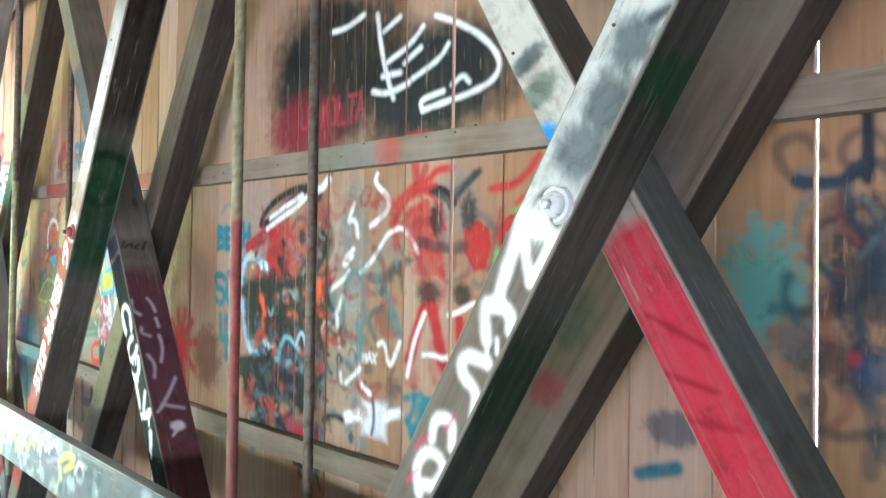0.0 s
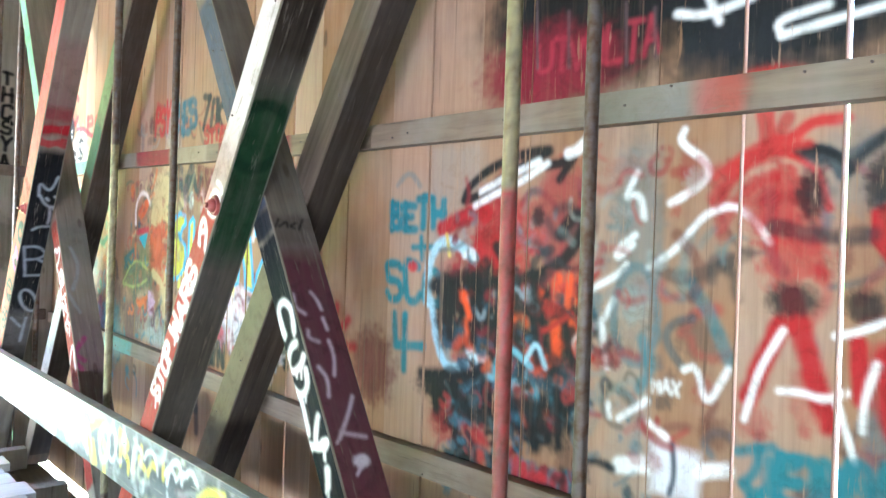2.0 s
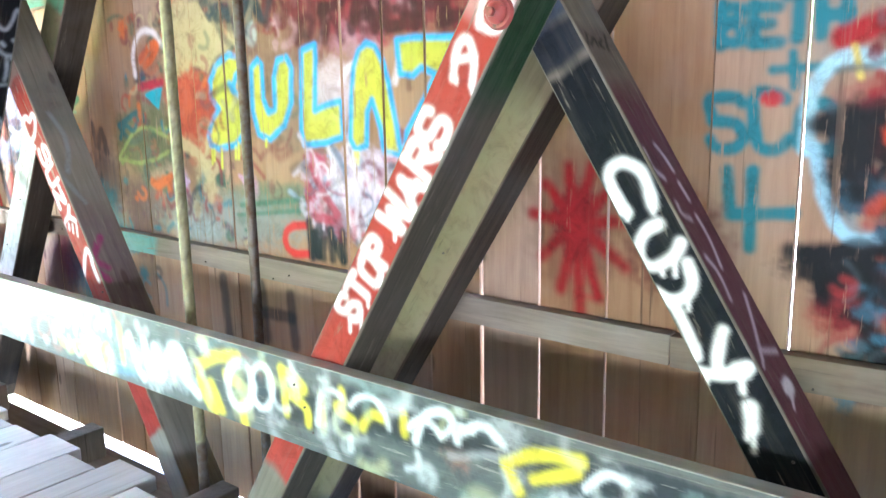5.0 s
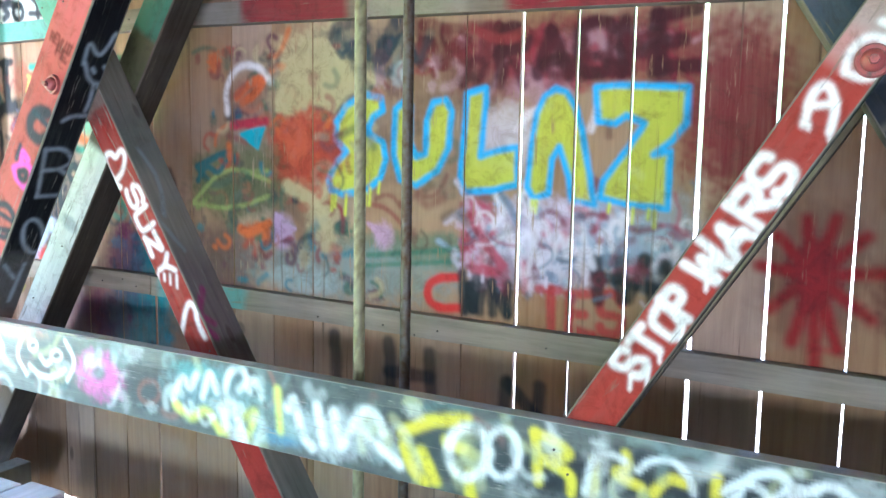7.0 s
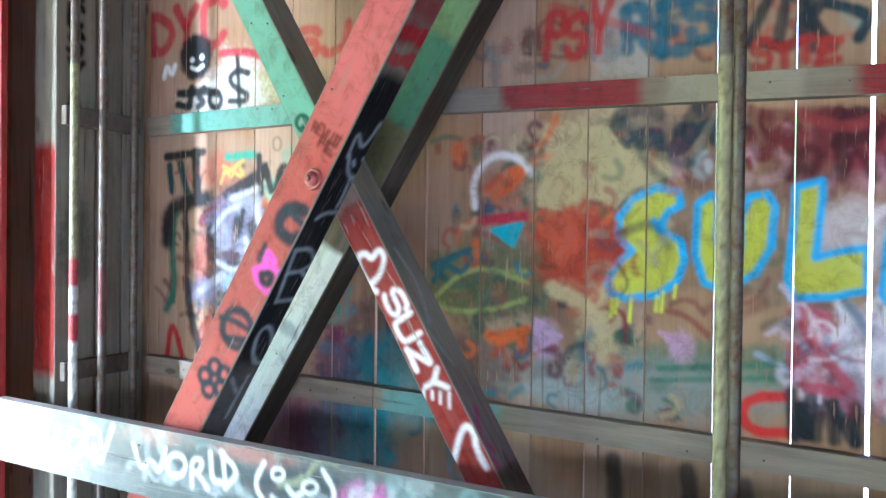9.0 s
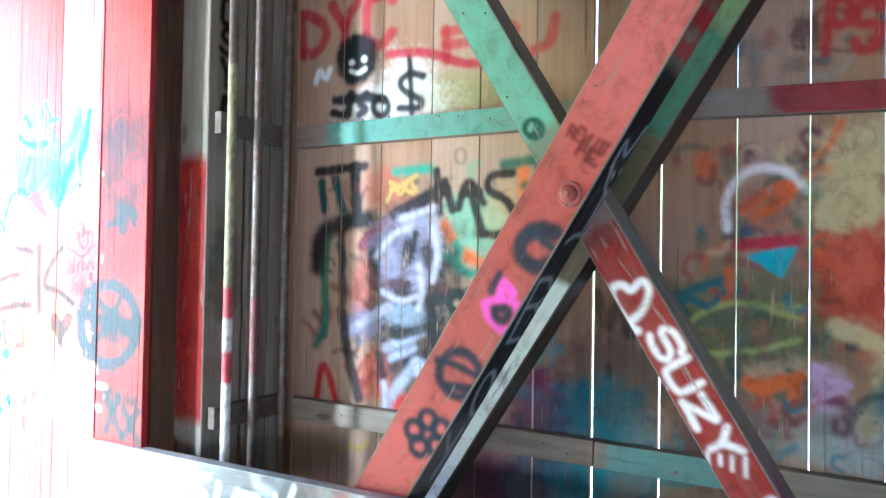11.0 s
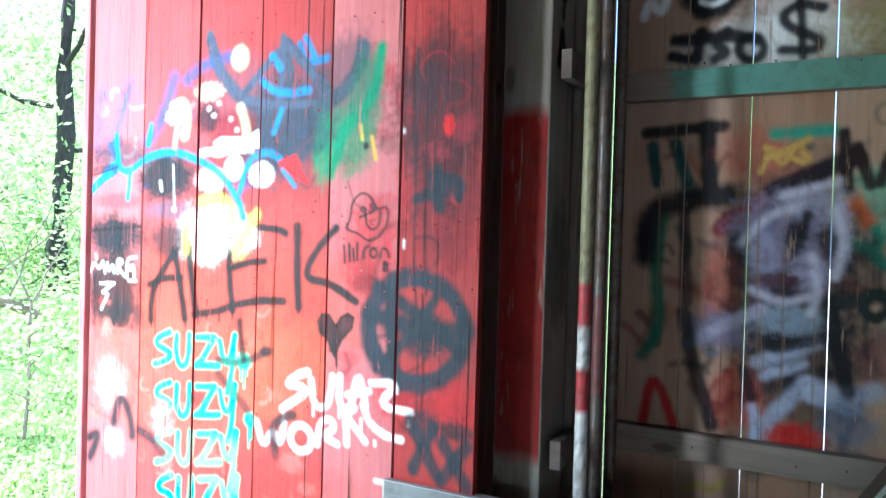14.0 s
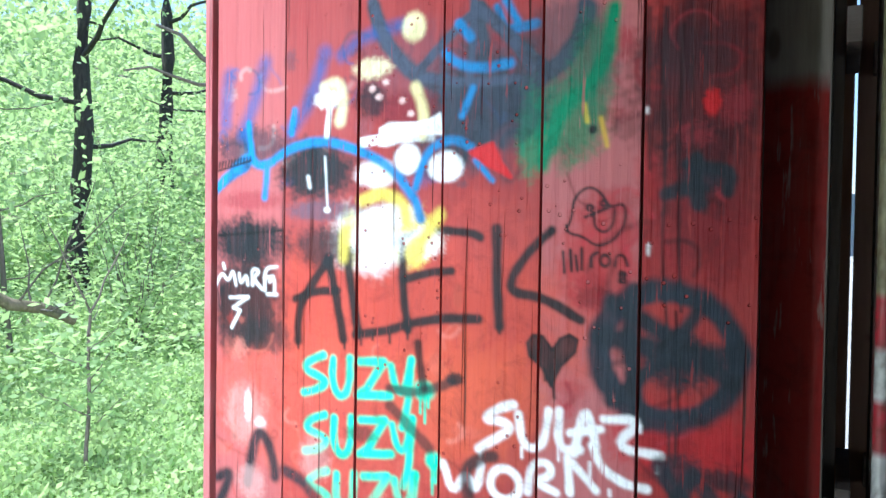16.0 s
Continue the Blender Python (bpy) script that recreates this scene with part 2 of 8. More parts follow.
    def scrawl(self, u0, v0, u1, v1, colours, count, r=0.014, size=0.12, opacity=0.7, seed=1):
        """Layers of old, half-covered lines and dabs that nobody can read any more."""
        rr = random.Random(seed)
        for _ in range(count):
            a, b, turn = rr.uniform(u0, u1), rr.uniform(v0, v1), rr.uniform(0, 6.28)
            code, long = rr.choice(colours), size * rr.uniform(0.4, 1.1)
            if rr.random() < 0.35:
                self.cloud(a, b, long * rr.uniform(0.15, 0.45), long * rr.uniform(0.15, 0.45), code, opacity * rr.uniform(0.6, 1.1), ragged=0.7)
                continue
            pts = [(a, b)]
            bend = rr.uniform(-1.2, 1.2)
            for _ in range(4):
                turn += bend + rr.uniform(-0.5, 0.5)
                a, b = a + math.cos(turn) * long / 3, b + math.sin(turn) * long / 3
                pts.append((a, b))
            self.curve(pts, r * rr.uniform(0.5, 1.3), code, soft=rr.uniform(0.3, 0.8), opacity=opacity * rr.uniform(0.7, 1.15))

    def shape(self, pts, fill, edge, r):
        """A filled outline with a painted rim."""
        us, vs = [p[0] for p in pts], [p[1] for p in pts]
        w = self.window(min(us), max(us), min(vs), max(vs))
        if w is None:
            return
        where, U, V = w
        inside = np.zeros(U.shape, bool)
        for (a, b), (c, d) in zip(pts, pts[1:] + pts[:1]):
            if b != d:
                inside ^= ((b > V) != (d > V)) & (U < (c - a) * (V - b) / (d - b) + a)
        self.count += 1
        self.lay(where, inside * (0.9 + 0.06 * wobble(U, V, self.count, 30)), fill)
        self.line(pts + pts[:1], r, edge)

    def text(self, words, u, v, h, colour, r=0.012, width=0.62, gap=0.22, dirn=-1, lean=0.0, up=(0, 1), **kw):
        """Hand-drawn capitals: foot of the first at (u, v), h high; dirn -1 writes towards smaller u. up: the way up of the letters."""
        along = (dirn * up[1], -dirn * up[0])
        at = 0.0
        hand = random.Random(len(words) + int(1000 * abs(u + v)))
        for ch in words:
            tall, drop, skew = hand.uniform(0.8, 1.14), hand.uniform(-0.1, 0.1), lean + hand.uniform(-0.1, 0.1)
            for stroke in GLYPHS.get(ch, "").split():
                pts = []
                for p in range(0, len(stroke), 2):
                    a, b = int(stroke[p]) / 6 * width, int(stroke[p + 1]) / 6 * tall + drop
                    a += skew * b + hand.uniform(-0.055, 0.055)
                    b += hand.uniform(-0.055, 0.055)
                    pts.append((u + h * ((at + a) * along[0] + b * up[0]), v + h * ((at + a) * along[1] + b * up[1])))
                (self.curve if len(pts) > 3 else self.line)(pts, r, colour, **kw)
            at += (width if ch not in "I1l.'" else width * 0.45) + gap

    def pick(self, U, V):
        """Colours at places, blended from the four nearest points of the grid."""
        a, b = (U - self.u0) / self.step, (V - self.v0) / self.step
        inside = (a >= -0.01) & (a <= len(self.u) - 0.99) & (b >= -0.01) & (b <= len(self.v) - 0.99)
        i, k = np.clip(a.astype(int), 0, len(self.u) - 2), np.clip(b.astype(int), 0, len(self.v) - 2)
        fa, fb = np.clip(a - i, 0, 1)[:, None], np.clip(b - k, 0, 1)[:, None]
        g = self.rgba
        w = [(1 - fa) * (1 - fb), fa * (1 - fb), (1 - fa) * fb, fa * fb]
        near = [g[k, i], g[k, i + 1], g[k + 1, i], g[k + 1, i + 1]]
        alpha = sum(c * q[:, 3:] for c, q in zip(w, near))
        rgb = sum(c * q[:, 3:] * q[:, :3] for c, q in zip(w, near)) / np.maximum(alpha, 1e-5)
        out = np.concatenate([rgb, alpha], 1)
        out[~inside, 3] = 0
        return out.astype(np.float32)


# capital letters on a grid of seven by seven, stroke by stroke
GLYPHS = {
    "A": "0036 3660 1252", "B": "0006 0646554403 034352514000", "C": "6556160501105061", "D": "0006 063664623000",
    "E": "6606 0600 0060 0343", "F": "6606 0600 0343", "G": "6556160501105061 6163 6333", "H": "0006 6066 0363", "I": "0006",
    "J": "6661401001", "K": "0006 6603 0360", "L": "0600 0060", "M": "0006 0633 3366 6660", "N": "0006 0660 6066",
    "O": "36160501105061655636", "P": "0006 0656645303", "Q": "36160501105061655636 4260", "R": "0006 0656645303 3360",
    "S": "655616050413536261501001", "T": "0666 3630", "U": "060110506166", "V": "0630 3066", "W": "0610 1034 3450 5066",
    "X": "0066 0660", "Y": "0633 6633 3330", "Z": "0666 6600 0060", "0": "36160501105061655636", "1": "2536 3630",
    "3": "0666345362501001", "4": "4046 4602 0262", "8": "361533613001336536", ".": "2030", "+": "0363 3630", "$": "655616050413536261501001 3730",
}


# ---- building ----
def part(name, bm, material, parent=None, label=""):
    me = bpy.data.meshes.new(name)
    if isinstance(bm, bmesh.types.BMesh):
        bm.to_mesh(me)
        bm.free()
    else:
        me = bm
    me.materials.append(material)
    ob = new(name, me)
    if parent:
        ob.parent = parent
    if label:
        tagged(ob, label)
    return ob


def empty(name, m=None):
    ob = new(name)
    ob.empty_display_size = 0.1
    if m:
        ob.matrix_world = m
    return ob


def add_box(bm, lo, hi, bevel=0.0):
    g = bmesh.ops.create_cube(bm, size=1.0, matrix=Matrix.Translation([(a + b) / 2 for a, b in zip(lo, hi)]) @ Matrix.Diagonal([b - a for a, b in zip(lo, hi)] + [1]))
    if bevel:
        bmesh.ops.bevel(bm, geom=list({e for v in g["verts"] for e in v.link_edges}), offset=bevel, segments=2, affect="EDGES", profile=0.6)


def box(lo, hi, bevel=0.0):
    bm = bmesh.new()
    add_box(bm, lo, hi, bevel)
    return bm


def painted_mesh(name, faces, base):
    """base: (lo, hi) of a bevelled block; faces: sheets a millimetre proud of it, each (origin, along_a, along_b, na, nb, colours)."""
    bm = box(*base, bevel=min(0.006, 0.2 * min(b - a for a, b in zip(*base))))
    verts, polys, cols = [], [], []
    bm.verts.index_update()
    verts += [tuple(v.co) for v in bm.verts]
    polys += [tuple(v.index for v in f.verts) for f in bm.faces]
    cols.append(np.zeros((len(verts), 4), np.float32))
    bm.free()
    for origin, da, db, na, nb, colours in faces:
        start = sum(len(c) for c in cols)
        a, b = np.meshgrid(np.arange(na), np.arange(nb))
        p = np.array(origin) + a.reshape(-1, 1) * np.array(da) + b.reshape(-1, 1) * np.array(db)
        verts += [tuple(q) for q in p.tolist()]
        k = (start + b[:-1, :-1] * na + a[:-1, :-1]).reshape(-1)
        polys += list(zip(k.tolist(), (k + 1).tolist(), (k + na + 1).tolist(), (k + na).tolist()))
        cols.append(colours.reshape(-1, 4))
    me = bpy.data.meshes.new(name)
    me.from_pydata(verts, [], polys)
    at = me.attributes.new("paint", "FLOAT_COLOR", "POINT")
    at.data.foreach_set("color", np.concatenate(cols).astype(np.float32).ravel())
    return me

# ---- the sprayed walls ----
wall_paint = Canvas(-0.4, -0.1, 7.70, 2.75, 0.006)
# boards beside the first cross
wall_paint.cloud(0.600, 1.461, 0.094, 0.122, "4a8d86", 0.75, ragged=1)
wall_paint.cloud(0.378, 1.467, 0.077, 0.163, "1d242c", 0.75, ragged=0.9)
wall_paint.scrawl(0.356, 1.135, 0.560, 1.745, "1d242c 2a3a44 5a6a6a 7a3a30".split(), 26, 0.014, 0.2, 0.6, 41)
wall_paint.ring(0.379, 1.642, 0.052, 0.07, 0.014, "2a323a", opacity=0.7)
wall_paint.line([(0.384, 1.824), (0.384, 1.677)], 0.012, "20262c")
wall_paint.cloud(0.823, 1.09, 0.076, 0.045, "23384a", 0.7)
wall_paint.line([(0.917, 0.962), (0.814, 0.997)], 0.018, "2c5a66")
wall_paint.cloud(0.405, 1.302, 0.015, 0.016, "a5171c", 0.8)
wall_paint.cloud(0.368, 1.283, 0.041, 0.046, "24405a", 0.7)
wall_paint.cloud(0.502, 1.686, 0.029, 0.025, "55666a", 0.5)
wall_paint.curve([(0.526, 1.681), (0.446, 1.67), (0.394, 1.702)], 0.014, "23303c")
# dark patch with a white arrow
wall_paint.scrawl(1.347, 0.91, 2.283, 1.736, "6a3a34 8c2a28 3c5a60 7a8480 a04038 3a3a3c 4a6a78".split(), 80, 0.012, 0.16, 0.6, 3)
wall_paint.block(2.224, 1.78, 2.071, 0.827, "9a9a92", 0.28, edge=0.03)
wall_paint.cloud(2.303, 2.247, 0.441, 0.306, "131416", 0.92, ragged=0.25)
wall_paint.cloud(1.692, 2.105, 0.378, 0.188, "191b1f", 0.94, ragged=0.25)
wall_paint.cloud(1.902, 1.977, 0.157, 0.094, "24262b", 0.6)
wall_paint.cloud(2.486, 2.041, 0.269, 0.125, "78152a", 0.85)
wall_paint.text("UTVOLTA", 2.511, 2.026, 0.095, "9c2c40", 0.008, width=0.497, gap=0.157, opacity=0.8)
wall_paint.cloud(1.794, 1.909, 0.081, 0.033, "c03a34", 0.75)
wall_paint.line([(1.793, 1.88), (1.782, 1.767)], 0.012, "b8403a")
wall_paint.curve([(1.737, 1.75), (1.696, 1.801), (1.615, 1.8)], 0.013, "b8403a")
wall_paint.curve([(1.872, 1.712), (1.788, 1.753), (1.677, 1.703), (1.645, 1.604)], 0.009, "c02a26")
wall_paint.curve([(1.925, 1.637), (1.853, 1.711), (1.755, 1.736)], 0.018, "a83030", opacity=0.6)
wall_paint.curve([(1.903, 1.559), (1.834, 1.665), (1.738, 1.691)], 0.016, "a83030", opacity=0.6)
wall_paint.line([(1.440, 1.724), (1.338, 1.736)], 0.008, "c0302c")
wall_paint.cloud(2.142, 1.574, 0.081, 0.218, "56666c", 0.45)
wall_paint.curve([(1.693, 1.732), (1.649, 1.73), (1.618, 1.68)], 0.016, "1c1c20")
wall_paint.text("JENNY L", 1.814, 0.936, 0.097, "2c7480", 0.015, width=0.586, gap=0.185, opacity=0.85)
wall_paint.line([(1.789, 0.906), (1.782, 0.929)], 0.011, "2c7480")
wall_paint.curve([(2.008, 1.811), (2.023, 1.78), (1.945, 1.728), (1.935, 1.687), (1.985, 1.651), (2.043, 1.623)], 0.01, "e6e8ea")
wall_paint.curve([(2.148, 1.708), (2.190, 1.638), (2.137, 1.654), (2.122, 1.587)], 0.01, "e6e8ea")
wall_paint.curve([(2.148, 1.54), (2.205, 1.502), (2.208, 1.471), (2.156, 1.515)], 0.01, "e6e8ea")
wall_paint.curve([(2.107, 1.452), (2.034, 1.494), (1.991, 1.543), (1.939, 1.598), (1.867, 1.618), (1.810, 1.575), (1.776, 1.528)], 0.009, "e6e8ea")
wall_paint.curve([(2.311, 1.376), (2.202, 1.427), (2.174, 1.459)], 0.01, "e6e8ea")
wall_paint.curve([(2.211, 1.36), (2.248, 1.293), (2.302, 1.271)], 0.01, "e6e8ea")
wall_paint.line([(2.248, 1.283), (2.228, 1.17)], 0.01, "e6e8ea")
wall_paint.curve([(1.988, 1.198), (1.953, 1.215), (1.925, 1.107), (1.868, 1.218)], 0.009, "e6e8ea")
wall_paint.line([(2.184, 1.036), (2.095, 1.102)], 0.01, "e6e8ea")
wall_paint.line([(2.084, 1.043), (2.033, 1.016)], 0.01, "e6e8ea")
wall_paint.line([(2.219, 1.069), (2.214, 1.036)], 0.01, "e6e8ea")
wall_paint.block(2.078, 0.996, 1.934, 0.862, "d6dae2", 0.85, edge=0.03, ragged=0.006)
wall_paint.curve([(2.015, 1), (2.005, 0.923), (2.019, 0.873)], 0.008, "3a4450")
wall_paint.line([(2.178, 0.908), (2.088, 0.933)], 0.023, "e6e8ea")
wall_paint.line([(1.938, 0.95), (1.862, 0.972)], 0.018, "e6e8ea")
wall_paint.ring(2.141, 1.324, 0.069, 0.133, 0.013, "5a7078", opacity=0.7)
wall_paint.cloud(2.142, 1.349, 0.045, 0.05, "8a9a98", 0.6)
wall_paint.text("MAX", 2.077, 1.131, 0.032, "d8d8d8", 0.003, width=0.65, gap=0.205)
wall_paint.curve([(1.974, 1.417), (1.912, 1.328), (1.869, 1.24)], 0.018, "2c7480", opacity=0.6)
wall_paint.curve([(2.117, 1.26), (2.083, 1.182), (2.122, 1.127)], 0.017, "3f7a86", opacity=0.7)
wall_paint.cloud(1.899, 1.053, 0.045, 0.039, "5a3020", 0.5)
wall_paint.curve([(2.020, 1.542), (1.937, 1.45), (1.973, 1.385)], 0.016, "60281c", opacity=0.5)
wall_paint.curve([(2.095, 1.475), (2.014, 1.415), (1.827, 1.5)], 0.018, "282c30", opacity=0.5)
# names and the red and black piece
wall_paint.scrawl(2.315, 0.745, 2.923, 1.732, "7c2226 952a2a 2e5a68 4a2a28 22242a 7a8a90".split(), 40, 0.014, 0.16, 0.6, 5)
wall_paint.block(3.012, 1.843, 2.757, 1.487, "8d8f8a", 0.35, edge=0.05)
wall_paint.block(2.775, 1.831, 2.721, 1.387, "8d8f8a", 0.2)
wall_paint.text("BETH", 3.216, 1.555, 0.108, "2c7480", 0.016, width=0.541, gap=0.171)
wall_paint.curve([(3.192, 1.715), (3.122, 1.767), (3.058, 1.707)], 0.011, "2c7480", opacity=0.4)
wall_paint.line([(3.090, 1.487), (2.986, 1.488)], 0.012, "2c7480")
wall_paint.line([(3.044, 1.524), (3.035, 1.445)], 0.012, "2c7480")
wall_paint.text("SCO", 3.231, 1.281, 0.127, "2c7480", 0.016, width=0.64, gap=0.202)
wall_paint.line([(3.186, 1.234), (3.173, 1.121), (3.020, 1.135)], 0.017, "2c7480")
wall_paint.line([(3.122, 1.236), (3.120, 1.038)], 0.017, "2c7480")
wall_paint.cloud(3.087, 1.416, 0.027, 0.02, "b8242a", 0.9)
wall_paint.cloud(2.663, 1.544, 0.136, 0.139, "9a2c30", 0.85)
wall_paint.cloud(2.409, 1.604, 0.105, 0.151, "8f3436", 0.75)
wall_paint.cloud(2.387, 1.415, 0.081, 0.088, "94383a", 0.6)
wall_paint.curve([(2.935, 1.554), (2.763, 1.62), (2.717, 1.601)], 0.029, "a3181f")
wall_paint.cloud(2.702, 1.459, 0.089, 0.099, "a5171c", 0.8)
wall_paint.cloud(2.849, 1.381, 0.099, 0.09, "8c2428", 0.5)
wall_paint.curve([(2.830, 1.651), (2.808, 1.698), (2.689, 1.76), (2.545, 1.792), (2.432, 1.792), (2.531, 1.767), (2.665, 1.709), (2.743, 1.666), (2.830, 1.651)], 0.016, "131316")
wall_paint.curve([(2.466, 1.746), (2.395, 1.751), (2.351, 1.783), (2.415, 1.704)], 0.016, "131316")
wall_paint.curve([(2.777, 1.629), (2.663, 1.674), (2.553, 1.708), (2.464, 1.753)], 0.011, "e6e8ea")
wall_paint.curve([(2.385, 1.777), (2.351, 1.785), (2.315, 1.812)], 0.016, "e6e8ea")
wall_paint.curve([(2.406, 1.541), (2.340, 1.607), (2.314, 1.564), (2.356, 1.491), (2.447, 1.428), (2.536, 1.393), (2.619, 1.433), (2.667, 1.495)], 0.02, "131316")
wall_paint.cloud(2.634, 1.564, 0.02, 0.025, "131316", 0.9)
wall_paint.curve([(2.586, 1.57), (2.541, 1.489), (2.464, 1.49)], 0.014, "6a8a98", opacity=0.6)
wall_paint.cloud(2.495, 1.594, 0.025, 0.031, "131316", 0.8)
wall_paint.curve([(3.001, 1.295), (3.004, 1.429), (2.959, 1.497), (2.904, 1.516), (2.838, 1.494), (2.768, 1.455)], 0.018, "a9cfdf")
wall_paint.curve([(2.983, 1.296), (2.938, 1.126), (2.881, 1.068), (2.799, 1.099)], 0.016, "9cc4d8")
wall_paint.curve([(2.825, 1.232), (2.770, 1.115), (2.701, 1.143)], 0.015, "b8d4e0")
wall_paint.cloud(2.864, 1.35, 0.104, 0.064, "131316", 0.88, ragged=0.4)
wall_paint.cloud(2.903, 1.255, 0.059, 0.102, "131316", 0.88, ragged=0.4)
wall_paint.cloud(2.711, 1.344, 0.129, 0.101, "131316", 0.88, ragged=0.4)
wall_paint.cloud(2.639, 1.222, 0.143, 0.079, "131316", 0.88, ragged=0.4)
wall_paint.cloud(2.446, 1.302, 0.098, 0.081, "131316", 0.88, ragged=0.4)
wall_paint.cloud(2.353, 1.254, 0.057, 0.09, "131316", 0.88, ragged=0.4)
wall_paint.cloud(2.534, 1.355, 0.066, 0.054, "131316", 0.88, ragged=0.4)
wall_paint.cloud(2.459, 1.189, 0.1, 0.053, "131316", 0.88, ragged=0.4)
wall_paint.curve([(2.625, 1.392), (2.606, 1.337), (2.586, 1.281)], 0.02, "e4541c", opacity=0.85)
wall_paint.line([(2.809, 1.234), (2.786, 1.184)], 0.021, "e4541c", opacity=0.85)
wall_paint.line([(2.410, 1.408), (2.416, 1.35)], 0.018, "e4541c", opacity=0.85)
wall_paint.line([(2.339, 1.395), (2.345, 1.355)], 0.018, "e4541c", opacity=0.85)
wall_paint.line([(2.414, 1.266), (2.405, 1.164)], 0.018, "e4541c", opacity=0.85)
wall_paint.line([(2.346, 1.28), (2.332, 1.206)], 0.018, "e4541c", opacity=0.85)
wall_paint.cloud(2.798, 1.332, 0.038, 0.033, "d8481c", 0.9)
wall_paint.cloud(2.668, 1.368, 0.044, 0.042, "c83420", 0.8)
wall_paint.curve([(2.821, 1.464), (2.781, 1.487), (2.768, 1.443)], 0.011, "dce4ea")
wall_paint.line([(2.912, 1.531), (2.895, 1.463)], 0.008, "d8c060")
wall_paint.cloud(2.935, 1, 0.108, 0.041, "16171b", 0.85, ragged=0.45)
wall_paint.cloud(2.896, 0.927, 0.071, 0.072, "16171b", 0.85, ragged=0.45)
wall_paint.cloud(2.762, 0.97, 0.145, 0.075, "16171b", 0.85, ragged=0.45)
wall_paint.cloud(2.610, 0.985, 0.144, 0.079, "16171b", 0.85, ragged=0.45)
wall_paint.cloud(2.441, 0.992, 0.12, 0.087, "16171b", 0.85, ragged=0.45)
wall_paint.cloud(2.380, 1.097, 0.071, 0.064, "16171b", 0.85, ragged=0.45)
wall_paint.cloud(2.560, 1.093, 0.109, 0.055, "16171b", 0.85, ragged=0.45)
wall_paint.ring(2.609, 1.113, 0.045, 0.056, 0.015, "5f9cb4")
wall_paint.curve([(2.799, 1.024), (2.705, 1.081), (2.558, 1.065), (2.502, 1.13)], 0.013, "6fa6ba")
wall_paint.curve([(2.487, 0.996), (2.478, 1.079), (2.507, 1.102)], 0.012, "4a8aa0")
wall_paint.cloud(2.366, 1.073, 0.071, 0.077, "2f6a7c", 0.6)
wall_paint.cloud(2.557, 1.038, 0.036, 0.041, "a06048", 0.5)
wall_paint.cloud(2.453, 1.097, 0.033, 0.034, "9a7a68", 0.5)
wall_paint.cloud(2.724, 0.843, 0.048, 0.065, "a02426", 0.8)
wall_paint.cloud(2.867, 0.878, 0.105, 0.062, "9a2a2c", 0.5)
wall_paint.text("ETNTIOT", 2.641, 0.717, 0.125, "2e6478", 0.017, width=0.298, gap=0.094, opacity=0.75)
wall_paint.text("LINTIO", 2.610, 0.732, 0.101, "a82226", 0.015, width=0.381, gap=0.12, opacity=0.75)
wall_paint.curve([(2.718, 0.738), (2.596, 0.727), (2.499, 0.742)], 0.019, "a83030", opacity=0.8)
wall_paint.line([(2.338, 1.224), (2.282, 1.286)], 0.016, "e6e8ea")
wall_paint.scrawl(2.295, 0.659, 2.883, 1.211, "121316 121316 121316 20262c 3a6a80 7a2426".split(), 80, 0.012, 0.11, 0.85, 6)
wall_paint.scrawl(2.306, 1.071, 2.885, 1.406, "121316 121316 121316 9a2420 b8401c 2c4a5a".split(), 50, 0.015, 0.11, 0.9, 7)
wall_paint.cloud(3.318, 1.025, 0.136, 0.142, "5a1c1a", 0.75)
wall_paint.scrawl(3.048, 0.303, 3.990, 0.98, "8a2a2a a83030".split(), 1, 0.012, 0.1, 0.5, 17)
# dark red burst
wall_paint.line([(5.331, 0.684), (5.314, 0.433)], 0.028, "2a2c30", opacity=0.7)
wall_paint.line([(5.079, 0.682), (5.063, 0.451)], 0.027, "2a2c30", opacity=0.7)
wall_paint.line([(4.900, 0.661), (4.883, 0.454)], 0.027, "2a2c30", opacity=0.7)
wall_paint.line([(5.077, 0.566), (4.898, 0.57)], 0.027, "2a2c30", opacity=0.7)
wall_paint.line([(4.583, 0.598), (4.600, 0.453)], 0.025, "2a2c30", opacity=0.7)
wall_paint.line([(4.583, 0.598), (4.459, 0.479)], 0.025, "2a2c30", opacity=0.7)
wall_paint.line([(4.457, 0.597), (4.468, 0.466)], 0.025, "2a2c30", opacity=0.7)
wall_paint.cloud(6.461, 0.606, 0.233, 0.198, "2a7f88", 0.7)
wall_paint.cloud(5.891, 0.907, 0.165, 0.179, "4c2340", 0.6)
wall_paint.cloud(6.411, 0.861, 0.19, 0.137, "602844", 0.5)
wall_paint.cloud(6.784, 0.568, 0.169, 0.177, "4c2340", 0.5)
# yellow and blue piece on its crowded ground
wall_paint.cloud(3.856, 1.547, 0.166, 0.271, "6e1a24", 0.85)
wall_paint.cloud(4.317, 1.754, 0.414, 0.11, "701c2a", 0.8)
wall_paint.cloud(4.693, 1.713, 0.165, 0.138, "74303a", 0.7)
wall_paint.cloud(4.475, 1.648, 0.115, 0.076, "b4849c", 0.45)
wall_paint.cloud(4.270, 1.77, 0.159, 0.054, "b89aa8", 0.4)
wall_paint.cloud(5.485, 1.494, 0.404, 0.341, "3a3038", 0.45)
wall_paint.cloud(5.422, 1.762, 0.222, 0.137, "b09c78", 0.9)
wall_paint.cloud(5.485, 1.607, 0.134, 0.113, "b09c78", 0.85)
